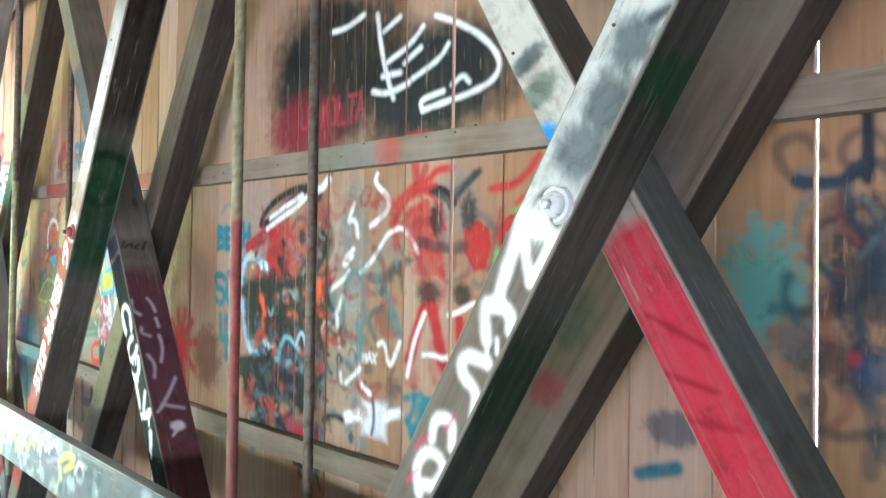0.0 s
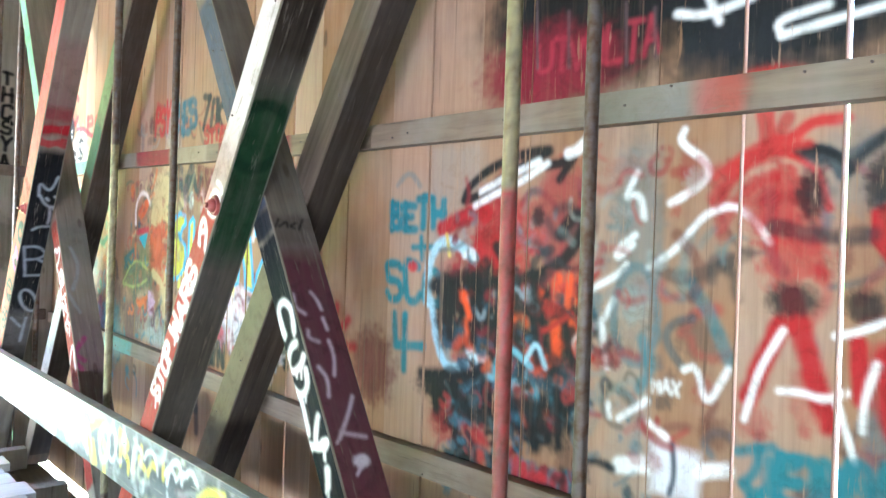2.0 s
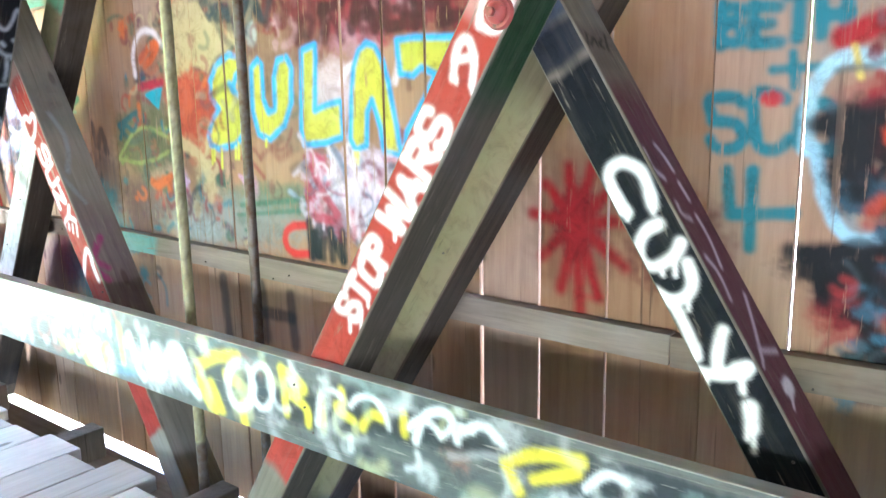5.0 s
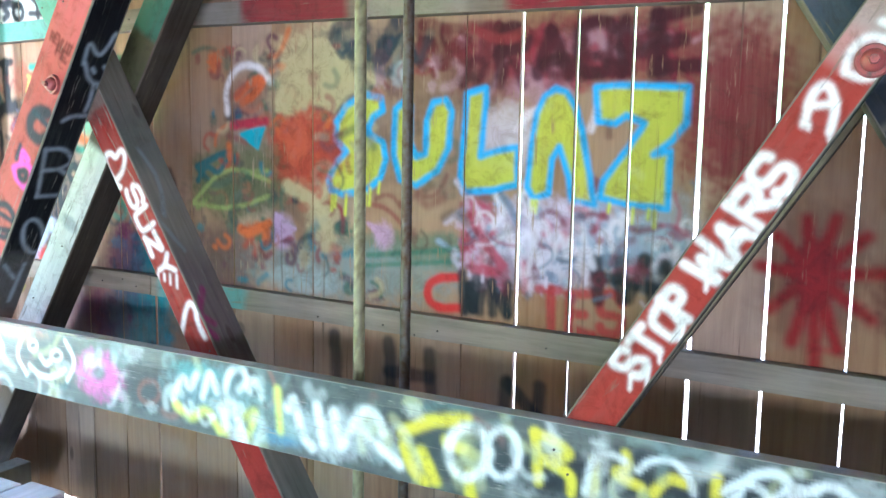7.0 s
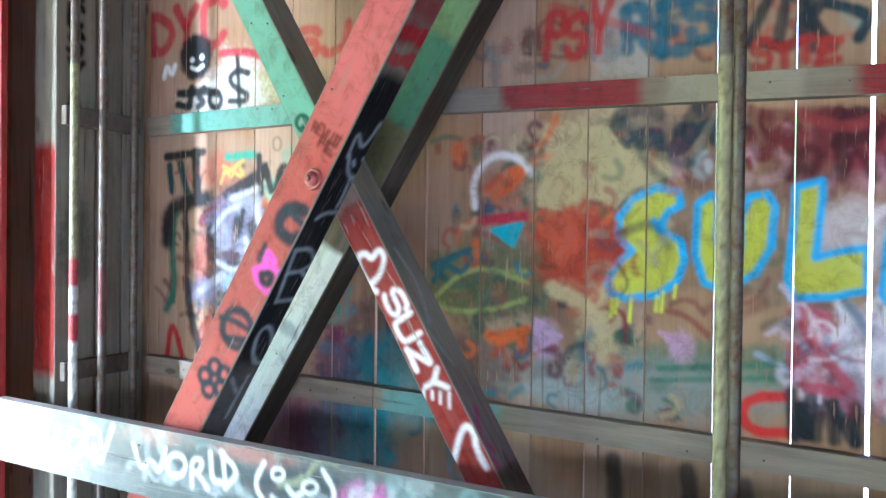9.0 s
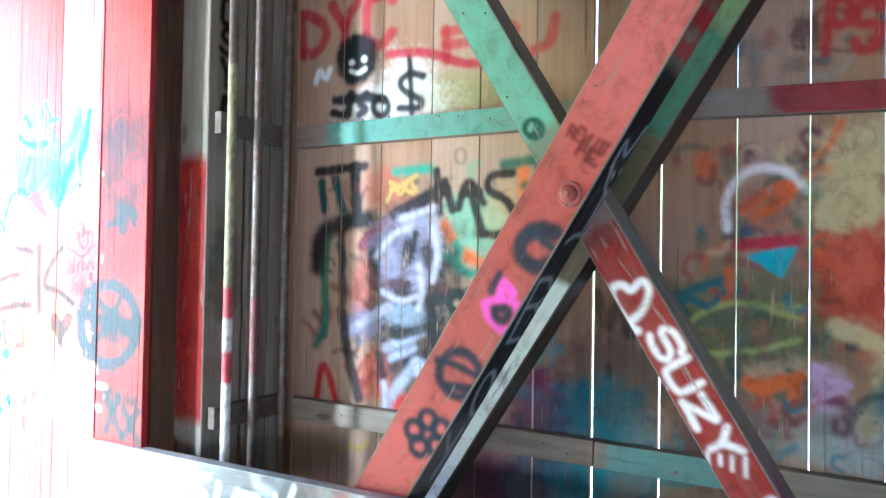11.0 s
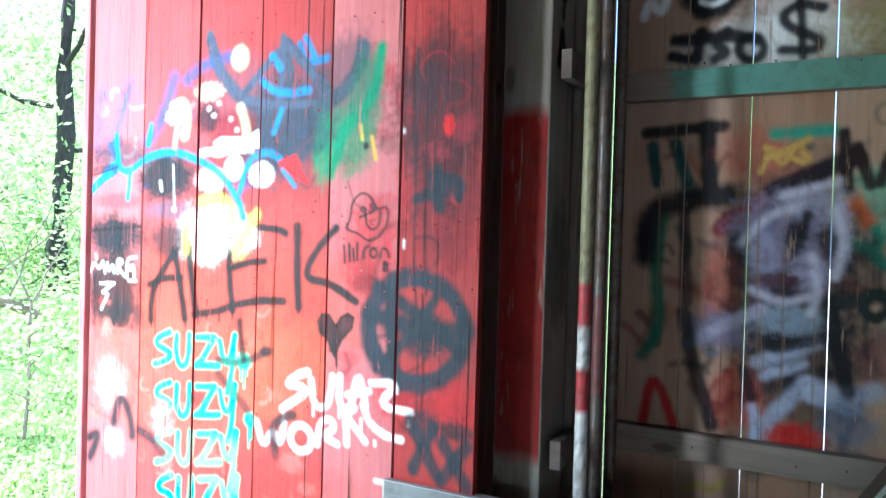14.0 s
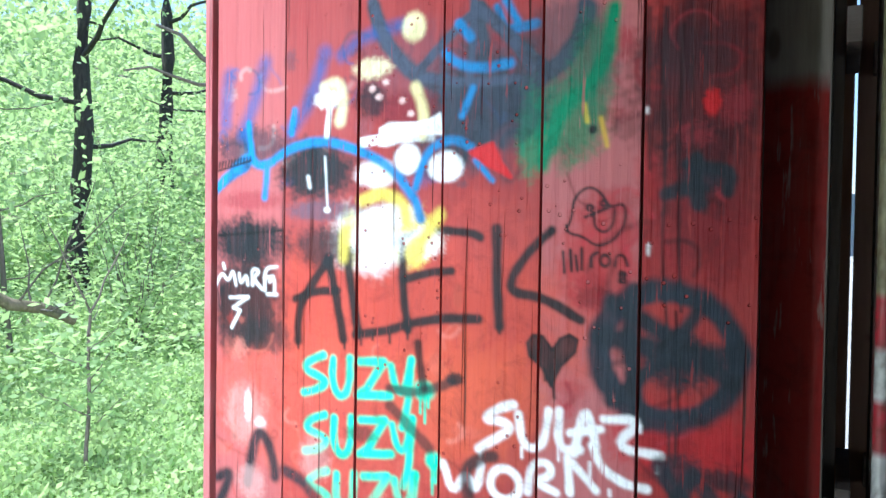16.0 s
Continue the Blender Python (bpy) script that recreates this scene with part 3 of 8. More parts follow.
wall_paint.cloud(5.460, 1.426, 0.193, 0.191, "9c3a26", 0.85)
wall_paint.cloud(5.384, 1.201, 0.068, 0.15, "b09c78", 0.85, turn=20)
wall_paint.cloud(5.813, 1.29, 0.254, 0.15, "5a5c3a", 0.75)
wall_paint.curve([(6.058, 1.169), (5.872, 1.312), (5.671, 1.33)], 0.013, "8a9050")
wall_paint.curve([(6.055, 1.345), (5.870, 1.422), (5.812, 1.326), (5.963, 1.248), (6.055, 1.345)], 0.016, "2a5a60")
wall_paint.cloud(5.284, 1.799, 0.2, 0.086, "2a3038", 0.5)
wall_paint.cloud(5.334, 1.605, 0.102, 0.044, "24404a", 0.7)
wall_paint.cloud(5.047, 1.705, 0.033, 0.05, "c8d4dc", 0.8)
wall_paint.cloud(4.905, 1.68, 0.245, 0.123, "6a4838", 0.45)
wall_paint.cloud(4.856, 1.433, 0.265, 0.186, "5a4038", 0.35)
wall_paint.cloud(4.894, 1.054, 0.431, 0.064, "456a58", 0.6)
wall_paint.cloud(5.279, 0.947, 0.489, 0.105, "78898c", 0.65)
wall_paint.cloud(5.485, 0.893, 0.165, 0.061, "a9b4b4", 0.5)
wall_paint.cloud(5.714, 1.077, 0.088, 0.039, "c25c20", 0.9)
wall_paint.cloud(5.591, 1.085, 0.056, 0.071, "b090b0", 0.8, ragged=0.15)
wall_paint.cloud(5.106, 1.094, 0.044, 0.057, "b890ac", 0.7)
wall_paint.cloud(5.876, 1.005, 0.185, 0.124, "5a3a30", 0.4)
wall_paint.cloud(4.402, 1.15, 0.286, 0.117, "b9aac2", 0.85, ragged=0.5)
wall_paint.cloud(4.710, 1.13, 0.064, 0.152, "a6455a", 0.9)
wall_paint.cloud(4.494, 1.024, 0.238, 0.08, "bcb0c6", 0.8, ragged=0.6)
wall_paint.cloud(4.153, 1.111, 0.225, 0.085, "8f9ab4", 0.75, ragged=0.5)
wall_paint.cloud(4.625, 1.456, 0.122, 0.119, "cdbfcb", 0.6)
wall_paint.cloud(4.047, 1.174, 0.099, 0.126, "9aa8b8", 0.5)
wall_paint.cloud(4.612, 0.974, 0.124, 0.082, "54202c", 0.5)
wall_paint.curve([(4.567, 1.495), (4.530, 1.553), (4.454, 1.572)], 0.015, "d8c8d4", opacity=0.7)
wall_paint.curve([(4.744, 1.251), (4.668, 1.092), (4.696, 0.997)], 0.016, "d8c8d4", opacity=0.7)
wall_paint.line([(4.598, 1.157), (4.512, 0.943)], 0.016, "d8c8d4", opacity=0.7)
wall_paint.line([(4.403, 1.169), (4.291, 0.985)], 0.015, "d8c8d4", opacity=0.7)
wall_paint.line([(4.309, 1.495), (4.279, 1.588)], 0.014, "d8c8d4", opacity=0.7)
wall_paint.scrawl(5.138, 0.847, 5.970, 1.856, "9c3a26 7a2a30 3a5a4a b09c78 5a3040 2a6a80 c25c20 283038".split(), 110, 0.012, 0.11, 0.75, 8)
wall_paint.scrawl(3.980, 1.644, 5.136, 1.822, "6c1822 8a2434 b8909c 3a1a20 5a3a34".split(), 60, 0.013, 0.13, 0.6, 9)
wall_paint.scrawl(3.954, 0.937, 4.780, 1.321, "c4b4c8 a6455a 8f9ab4 6c2434 d8cdd8 5a6a80".split(), 80, 0.012, 0.1, 0.7, 10)
wall_paint.scrawl(4.650, 0.975, 5.080, 1.613, "5a4a3c 6a3030 4a5a4a 7a6a58".split(), 30, 0.013, 0.13, 0.5, 11)
wall_paint.text("PACHE", 4.631, 1.681, 0.156, "3c0e18", 0.023, width=0.67, gap=0.211, opacity=0.85)
wall_paint.text("RRT", 4.951, 1.722, 0.144, "5a1c20", 0.021, width=0.565, gap=0.178, opacity=0.6)
wall_paint.text("CA", 5.335, 1.769, 0.131, "222a38", 0.025, width=1.115, gap=0.352, opacity=0.6)
wall_paint.curve([(4.792, 0.961), (4.881, 0.953), (4.919, 0.902), (4.890, 0.84), (4.778, 0.848)], 0.017, "c02a28")
wall_paint.text("WIN", 4.767, 0.85, 0.118, "1c2026", 0.019, width=0.496, gap=0.157, opacity=0.8)
wall_paint.text("TES", 4.459, 0.808, 0.133, "a42c30", 0.016, width=0.587, gap=0.185, opacity=0.8)
wall_paint.text("HAN", 4.265, 0.93, 0.119, "15181c", 0.022, width=0.674, gap=0.213, opacity=0.75)
wall_paint.shape([(5.321, 1.528), (5.278, 1.591), (5.196, 1.633), (5.124, 1.618), (5.116, 1.572), (5.159, 1.546), (5.188, 1.49), (5.115, 1.452), (5.100, 1.387), (5.123, 1.318), (5.186, 1.268), (5.294, 1.25), (5.348, 1.266), (5.359, 1.306), (5.323, 1.372), (5.277, 1.415), (5.328, 1.463)], "b4b238", "3d9fe0", 0.013)
wall_paint.shape([(5.059, 1.575), (5.018, 1.604), (4.994, 1.583), (4.997, 1.453), (4.968, 1.398), (4.928, 1.411), (4.925, 1.532), (4.899, 1.594), (4.849, 1.605), (4.824, 1.564), (4.834, 1.433), (4.877, 1.35), (4.967, 1.293), (5.037, 1.312), (5.066, 1.409)], "b4b238", "3d9fe0", 0.013)
wall_paint.shape([(4.763, 1.624), (4.691, 1.642), (4.689, 1.59), (4.706, 1.403), (4.641, 1.424), (4.565, 1.436), (4.561, 1.307), (4.662, 1.283), (4.770, 1.275), (4.784, 1.332), (4.771, 1.495)], "b4b238", "3d9fe0", 0.012)
wall_paint.shape([(4.515, 1.437), (4.499, 1.553), (4.470, 1.61), (4.433, 1.632), (4.396, 1.62), (4.361, 1.567), (4.338, 1.492), (4.311, 1.361), (4.289, 1.248), (4.365, 1.256), (4.379, 1.34), (4.415, 1.438), (4.439, 1.396), (4.448, 1.279), (4.502, 1.262), (4.526, 1.3)], "b4b238", "3d9fe0", 0.011)
wall_paint.shape([(4.297, 1.632), (4.219, 1.637), (4.003, 1.624), (4.005, 1.513), (4.044, 1.46), (4.101, 1.413), (4.049, 1.425), (4.050, 1.243), (4.190, 1.254), (4.269, 1.272), (4.260, 1.328), (4.178, 1.441), (4.134, 1.514), (4.193, 1.539), (4.229, 1.514), (4.285, 1.521)], "b4b238", "3d9fe0", 0.011)
wall_paint.line([(5.203, 1.516), (5.178, 1.495)], 0.014, "3d9fe0")
wall_paint.curve([(4.256, 1.587), (4.125, 1.594), (4.049, 1.566)], 0.012, "b0b038", opacity=0.5)
wall_paint.line([(5.340, 1.244), (5.345, 1.185)], 0.006, "c9cc3a")
wall_paint.line([(5.325, 1.245), (5.330, 1.199)], 0.006, "c9cc3a")
wall_paint.line([(5.276, 1.247), (5.281, 1.17)], 0.006, "c9cc3a")
wall_paint.line([(5.188, 1.259), (5.193, 1.21)], 0.006, "c9cc3a")
wall_paint.line([(5.169, 1.277), (5.173, 1.211)], 0.006, "c9cc3a")
wall_paint.line([(5.127, 1.3), (5.132, 1.261)], 0.006, "c9cc3a")
wall_paint.line([(4.990, 1.292), (4.994, 1.266)], 0.006, "c9cc3a")
wall_paint.line([(4.491, 1.254), (4.494, 1.211)], 0.006, "c9cc3a")
wall_paint.line([(4.505, 1.254), (4.508, 1.218)], 0.006, "c9cc3a")
wall_paint.line([(4.236, 1.251), (4.239, 1.225)], 0.005, "c9cc3a")
wall_paint.line([(4.158, 1.24), (4.160, 1.192)], 0.005, "c9cc3a")
wall_paint.line([(4.108, 1.239), (4.110, 1.207)], 0.005, "c9cc3a")
wall_paint.line([(4.089, 1.235), (4.089, 1.181)], 0.005, "c9cc3a")
wall_paint.line([(4.739, 1.004), (4.741, 0.974)], 0.006, "c4b4c8")
wall_paint.line([(4.685, 0.998), (4.687, 0.956)], 0.006, "c4b4c8")
wall_paint.line([(4.501, 0.984), (4.501, 0.924)], 0.006, "c4b4c8")
wall_paint.line([(4.445, 0.989), (4.446, 0.957)], 0.006, "c4b4c8")
wall_paint.line([(4.306, 1.022), (4.306, 0.979)], 0.006, "c4b4c8")
# higher names
wall_paint.scrawl(4.559, 2.076, 5.849, 2.205, "7a3a30 2c4a58 8a8a80 3a3430 a04a40".split(), 50, 0.012, 0.14, 0.55, 15)
wall_paint.scrawl(5.831, 0.498, 6.627, 1.153, "2a7480 5c2448 3a8a98 742a50 2a3038".split(), 40, 0.014, 0.13, 0.65, 16)
wall_paint.block(5.423, 2.281, 5.215, 2.001, "9a9c9c", 0.5, edge=0.04)
wall_paint.text("PSY", 5.596, 2.121, 0.172, "a42c2a", 0.016, width=0.343, gap=0.108, opacity=0.85)
wall_paint.text("RES", 5.295, 2.107, 0.171, "2c5c70", 0.023, width=0.456, gap=0.144, opacity=0.8)
wall_paint.text("ZOK", 4.910, 2.072, 0.166, "222a30", 0.019, width=0.407, gap=0.129, opacity=0.8)
wall_paint.curve([(4.677, 2.186), (4.557, 2.137), (4.600, 2.073)], 0.018, "24343c")
wall_paint.text("STTE", 4.891, 2.012, 0.077, "9c2a26", 0.014, width=0.615, gap=0.194, opacity=0.8)
wall_paint.line([(5.579, 2.302), (5.229, 2.159)], 0.016, "a03028", opacity=0.5)
wall_paint.curve([(5.337, 1.751), (5.241, 1.846), (5.143, 1.725), (5.071, 1.818)], 0.02, "2c3a48", opacity=0.7)
wall_paint.curve([(5.107, 1.762), (5.036, 1.854), (4.981, 1.757)], 0.017, "26303a", opacity=0.7)
wall_paint.curve([(4.764, 1.857), (4.638, 1.797), (4.550, 1.827)], 0.018, "8a3030", opacity=0.6)
wall_paint.cloud(6.394, 0.801, 0.173, 0.193, "2a7480", 0.6)
wall_paint.cloud(6.174, 0.803, 0.135, 0.14, "3a8a98", 0.5)
wall_paint.cloud(6.513, 0.91, 0.119, 0.147, "5c2448", 0.5)
wall_paint.cloud(6.630, 0.649, 0.186, 0.15, "742a50", 0.4)
# skull and crossbones with names round it
wall_paint.text("DYC", 7.635, 2.354, 0.182, "a01c2c", 0.024, width=0.671, gap=0.212, opacity=0.8)
wall_paint.cloud(6.851, 2.124, 0.214, 0.07, "8a8450", 0.45)
wall_paint.cloud(6.677, 2.092, 0.153, 0.068, "4c4c34", 0.4)
wall_paint.text("PSJ", 6.922, 2.236, 0.124, "a82c2c", 0.021, width=0.966, gap=0.305, opacity=0.7)
wall_paint.scrawl(6.906, 0.766, 7.532, 1.811, "6a2a24 2a2624 1f4a40 8a4030 3a3234".split(), 50, 0.012, 0.12, 0.6, 12)
wall_paint.scrawl(6.434, 1.039, 6.963, 1.783, "b8682c 5a9a84 2a4a3c 8a8070 4a4a4a".split(), 45, 0.012, 0.14, 0.55, 13)
wall_paint.line([(6.542, 1.651), (6.422, 1.687)], 0.021, "1f5c48", opacity=0.85)
wall_paint.curve([(6.579, 1.471), (6.519, 1.425), (6.423, 1.479)], 0.021, "1f5c48", opacity=0.85)
wall_paint.scrawl(6.898, 1, 7.274, 1.598, "17141a 2a2430 4a4458".split(), 36, 0.012, 0.1, 0.8, 14)
wall_paint.scrawl(7.043, 1.27, 7.236, 1.55, "6f6a80 8a8698 4a3a44 5c2430 2a2430".split(), 34, 0.008, 0.06, 0.75, 51)
wall_paint.curve([(7.352, 0.698), (7.302, 0.684), (7.264, 0.714)], 0.01, "a09040", opacity=0.7)
wall_paint.cloud(6.540, 1.588, 0.087, 0.263, "3c3a30", 0.25)
wall_paint.cloud(6.254, 1.069, 0.196, 0.158, "241c2c", 0.55)
wall_paint.cloud(6.284, 0.959, 0.149, 0.106, "1f6a74", 0.55)
wall_paint.curve([(6.309, 1.347), (6.274, 1.208), (6.229, 1.352), (6.194, 1.215)], 0.021, "201c22", opacity=0.6)
# hearts and scrawls over the first bay
wall_paint.curve([(1.719, 1.74), (1.651, 1.701), (1.566, 1.739), (1.516, 1.776)], 0.013, "1d1d22", opacity=0.8)
wall_paint.scrawl(2.403, 1.356, 2.892, 1.633, "8c1f22 b03a34 2a2a2e 5a6a70 701c20".split(), 34, 0.012, 0.1, 0.75, 61)
wall_paint.scrawl(2.395, 0.932, 2.832, 1.399, "15171c 2c4a5c c05020 8a9aa4 15171c 7a2028".split(), 60, 0.01, 0.08, 0.8, 62)
wall_paint.scrawl(1.866, 1.378, 2.394, 1.768, "8c2a28 6a7a78 a04038 9aa09a".split(), 36, 0.01, 0.09, 0.55, 63)
wall_paint.scrawl(2.055, 0.831, 2.376, 1.392, "2a3036 3f6a78 6a7a80 8c2a28".split(), 36, 0.01, 0.09, 0.65, 64)
wall_paint.scrawl(2.381, 0.705, 2.909, 0.998, "a03030 2a3036 4a5a60".split(), 20, 0.012, 0.09, 0.6, 65)
wall_paint.curve([(1.745, 1.813), (1.778, 1.744), (1.851, 1.712), (1.918, 1.622)], 0.017, "a02c2a", opacity=0.75)
wall_paint.curve([(1.449, 1.722), (1.357, 1.724), (1.286, 1.773), (1.260, 1.812)], 0.012, "a02c2a", opacity=0.75)

wall_paint.cloud(1.303, 1.628, 0.064, 0.034, "3ccf62", 0.85, ragged=0.5)
wall_paint.cloud(1.265, 1.460, 0.053, 0.036, "3ccf62", 0.85, ragged=0.5)
wall_paint.cloud(1.395, 1.498, 0.034, 0.049, "3ccf62", 0.85, ragged=0.5)
wall_paint.cloud(1.471, 1.534, 0.199, 0.135, "7a5048", 0.25)
wall_paint.cloud(1.595, 1.690, 0.091, 0.095, "6c7a80", 0.35)
wall_paint.shape([(1.400, 1.615), (1.362, 1.639), (1.317, 1.628), (1.299, 1.585), (1.316, 1.522), (1.348, 1.478), (1.362, 1.434), (1.378, 1.477), (1.404, 1.535), (1.411, 1.586)], "a5171c", "a5171c", 0.0042)
wall_paint.shape([(1.252, 1.585), (1.218, 1.609), (1.185, 1.602), (1.167, 1.558), (1.177, 1.511), (1.200, 1.456), (1.217, 1.489), (1.247, 1.523), (1.259, 1.557)], "a5171c", "a5171c", 0.0042)
wall_paint.shape([(1.558, 1.595), (1.503, 1.625), (1.456, 1.594), (1.447, 1.542), (1.470, 1.481), (1.512, 1.472), (1.556, 1.533)], "a5171c", "a5171c", 0.0048)
wall_paint.cloud(1.766, 1.614, 0.081, 0.084, "a5171c", 0.75, ragged=0.6)
wall_paint.cloud(1.723, 1.489, 0.079, 0.066, "a5171c", 0.65, ragged=0.6)
wall_paint.line([(1.088, 1.616), (1.092, 1.526)], 0.0221, "a5171c")
wall_paint.line([(1.160, 1.665), (1.153, 1.406)], 0.0126, "a5171c")
wall_paint.line([(1.177, 1.471), (1.180, 1.324)], 0.0084, "a5171c", opacity=0.7)
wall_paint.line([(1.239, 1.578), (1.205, 1.585)], 0.0042, "c8a8a0")
wall_paint.line([(1.377, 1.581), (1.331, 1.578)], 0.0056, "b89088")
wall_paint.cloud(1.207, 1.551, 0.016, 0.011, "3ccf62", 0.90)
wall_paint.curve([(1.815, 1.158), (1.777, 1.263), (1.739, 1.341)], 0.0255, "a5171c")
wall_paint.curve([(1.724, 1.399), (1.689, 1.304), (1.658, 1.195), (1.628, 1.128)], 0.0256, "a5171c")
wall_paint.line([(1.578, 1.314), (1.567, 1.192)], 0.0195, "a5171c")
wall_paint.curve([(1.520, 1.289), (1.506, 1.200), (1.493, 1.139)], 0.0315, "a5171c")
wall_paint.curve([(1.432, 1.327), (1.420, 1.211), (1.396, 1.071)], 0.0182, "a5171c")
wall_paint.curve([(1.348, 1.292), (1.350, 1.264), (1.359, 1.242), (1.371, 1.232), (1.383, 1.239), (1.393, 1.259), (1.396, 1.287), (1.394, 1.316), (1.385, 1.338), (1.373, 1.347), (1.361, 1.341), (1.351, 1.320), (1.348, 1.292)], 0.0126, "a5171c")
wall_paint.curve([(1.249, 1.358), (1.267, 1.294), (1.280, 1.230)], 0.0168, "a5171c")
wall_paint.curve([(1.518, 1.365), (1.453, 1.415), (1.344, 1.442), (1.285, 1.396)], 0.0120, "a5171c", opacity=0.6)
wall_paint.cloud(1.687, 1.637, 0.034, 0.055, "141418", 0.80, ragged=0.5)
wall_paint.cloud(1.541, 1.657, 0.035, 0.059, "141418", 0.80, ragged=0.5)
wall_paint.cloud(1.720, 1.396, 0.059, 0.039, "141418", 0.80)
wall_paint.cloud(1.567, 1.392, 0.042, 0.037, "141418", 0.80)
wall_paint.curve([(1.764, 1.563), (1.666, 1.539), (1.557, 1.548)], 0.0192, "22222a", opacity=0.6)
wall_paint.curve([(1.694, 1.744), (1.633, 1.724), (1.604, 1.687)], 0.0102, "141418")
wall_paint.curve([(1.605, 1.698), (1.552, 1.743), (1.496, 1.781)], 0.0112, "23262a", opacity=0.8)
wall_paint.line([(1.271, 1.575), (1.267, 1.514)], 0.0035, "2a2a30")
wall_paint.line([(1.290, 1.550), (1.252, 1.553)], 0.0035, "2a2a30")
wall_paint.curve([(1.917, 1.686), (1.832, 1.752), (1.730, 1.771)], 0.0102, "b02c2a", opacity=0.75)
wall_paint.curve([(1.873, 1.693), (1.790, 1.741), (1.694, 1.752)], 0.0102, "b02c2a", opacity=0.75)
wall_paint.curve([(1.418, 1.727), (1.364, 1.721), (1.297, 1.759), (1.255, 1.808)], 0.0090, "b02c2a", opacity=0.75)
wall_paint.line([(1.809, 1.836), (1.798, 1.750)], 0.0102, "b02c2a", opacity=0.75)
wall_paint.curve([(1.745, 1.760), (1.695, 1.800), (1.649, 1.802)], 0.0102, "b02c2a", opacity=0.75)
wall_paint.curve([(1.340, 1.672), (1.311, 1.699), (1.300, 1.663)], 0.0090, "b02c2a", opacity=0.75)
wall_paint.curve([(1.303, 1.677), (1.233, 1.695), (1.179, 1.672)], 0.0070, "7f9a98", opacity=0.6)
wall_paint.curve([(1.824, 1.103), (1.792, 1.228), (1.738, 1.324)], 0.0085, "e6e8ea")
wall_paint.curve([(1.744, 1.184), (1.696, 1.190), (1.639, 1.179), (1.599, 1.203)], 0.0080, "e6e8ea")
wall_paint.curve([(1.623, 1.323), (1.573, 1.339), (1.498, 1.377), (1.480, 1.323), (1.465, 1.220), (1.445, 1.190), (1.489, 1.172)], 0.0080, "e6e8ea")
wall_paint.curve([(1.620, 1.184), (1.601, 1.133), (1.578, 1.058)], 0.0075, "e6e8ea")
wall_paint.curve([(1.540, 1.272), (1.563, 1.192), (1.565, 1.127)], 0.0080, "e6e8ea")
wall_paint.curve([(1.386, 1.400), (1.411, 1.344), (1.402, 1.257), (1.367, 1.207), (1.332, 1.252), (1.325, 1.330), (1.351, 1.385), (1.386, 1.400)], 0.0075, "e6e8ea")
wall_paint.curve([(1.307, 1.430), (1.284, 1.341), (1.266, 1.260)], 0.0070, "e6e8ea")
wall_paint.line([(1.837, 1.024), (1.755, 1.051)], 0.0128, "2c7480", opacity=0.85, soft=0.5)
wall_paint.curve([(1.787, 1.039), (1.790, 0.982), (1.826, 0.952)], 0.0120, "2c7480", opacity=0.85, soft=0.5)
wall_paint.curve([(1.740, 1.002), (1.691, 1.022), (1.711, 1.043), (1.742, 1.008), (1.725, 0.972), (1.687, 0.987)], 0.0120, "2c7480", opacity=0.85, soft=0.5)
wall_paint.curve([(1.660, 0.986), (1.658, 1.044), (1.624, 1.043), (1.616, 0.994)], 0.0120, "2c7480", opacity=0.85, soft=0.5)
wall_paint.curve([(1.587, 1.000), (1.585, 1.058), (1.553, 1.056), (1.542, 1.009)], 0.0113, "2c7480", opacity=0.85, soft=0.5)
wall_paint.curve([(1.519, 1.065), (1.511, 1.025), (1.475, 1.032), (1.469, 1.079)], 0.0112, "2c7480", opacity=0.85, soft=0.5)
wall_paint.line([(1.804, 0.918), (1.786, 0.864)], 0.0120, "2c7480", opacity=0.85, soft=0.5)
wall_paint.line([(1.718, 0.929), (1.711, 0.882)], 0.0120, "2c7480", opacity=0.85, soft=0.5)
wall_paint.line([(1.633, 0.955), (1.650, 0.896)], 0.0120, "2c7480", opacity=0.85, soft=0.5)
wall_paint.line([(2.978, 1.354), (2.744, 1.392)], 0.0260, "141418", soft=0.6, opacity=0.9)
wall_paint.line([(2.904, 1.359), (2.881, 1.195)], 0.0240, "141418", soft=0.6, opacity=0.9)
wall_paint.line([(2.783, 1.375), (2.766, 1.189)], 0.0216, "141418", soft=0.6, opacity=0.9)
wall_paint.line([(2.691, 1.386), (2.471, 1.410)], 0.0216, "141418", soft=0.6, opacity=0.9)
wall_paint.line([(2.655, 1.383), (2.642, 1.203)], 0.0180, "141418", soft=0.6, opacity=0.9)
wall_paint.line([(2.501, 1.405), (2.482, 1.152)], 0.0187, "141418", soft=0.6, opacity=0.9)
wall_paint.line([(2.681, 1.286), (2.517, 1.312)], 0.0180, "141418", soft=0.6, opacity=0.9)
wall_paint.line([(2.567, 1.211), (2.547, 1.143)], 0.0221, "141418", soft=0.6, opacity=0.9)
wall_paint.line([(3.024, 1.039), (2.718, 1.069)], 0.0200, "141418", soft=0.6, opacity=0.9)
wall_paint.line([(2.953, 1.033), (2.935, 0.924)], 0.0171, "141418", soft=0.6, opacity=0.9)
wall_paint.line([(2.858, 1.025), (2.770, 0.935)], 0.0240, "141418", soft=0.6, opacity=0.9)
wall_paint.line([(2.668, 1.009), (2.454, 1.011)], 0.0270, "141418", soft=0.6, opacity=0.9)
wall_paint.line([(2.511, 1.010), (2.480, 0.895)], 0.0221, "141418", soft=0.6, opacity=0.9)
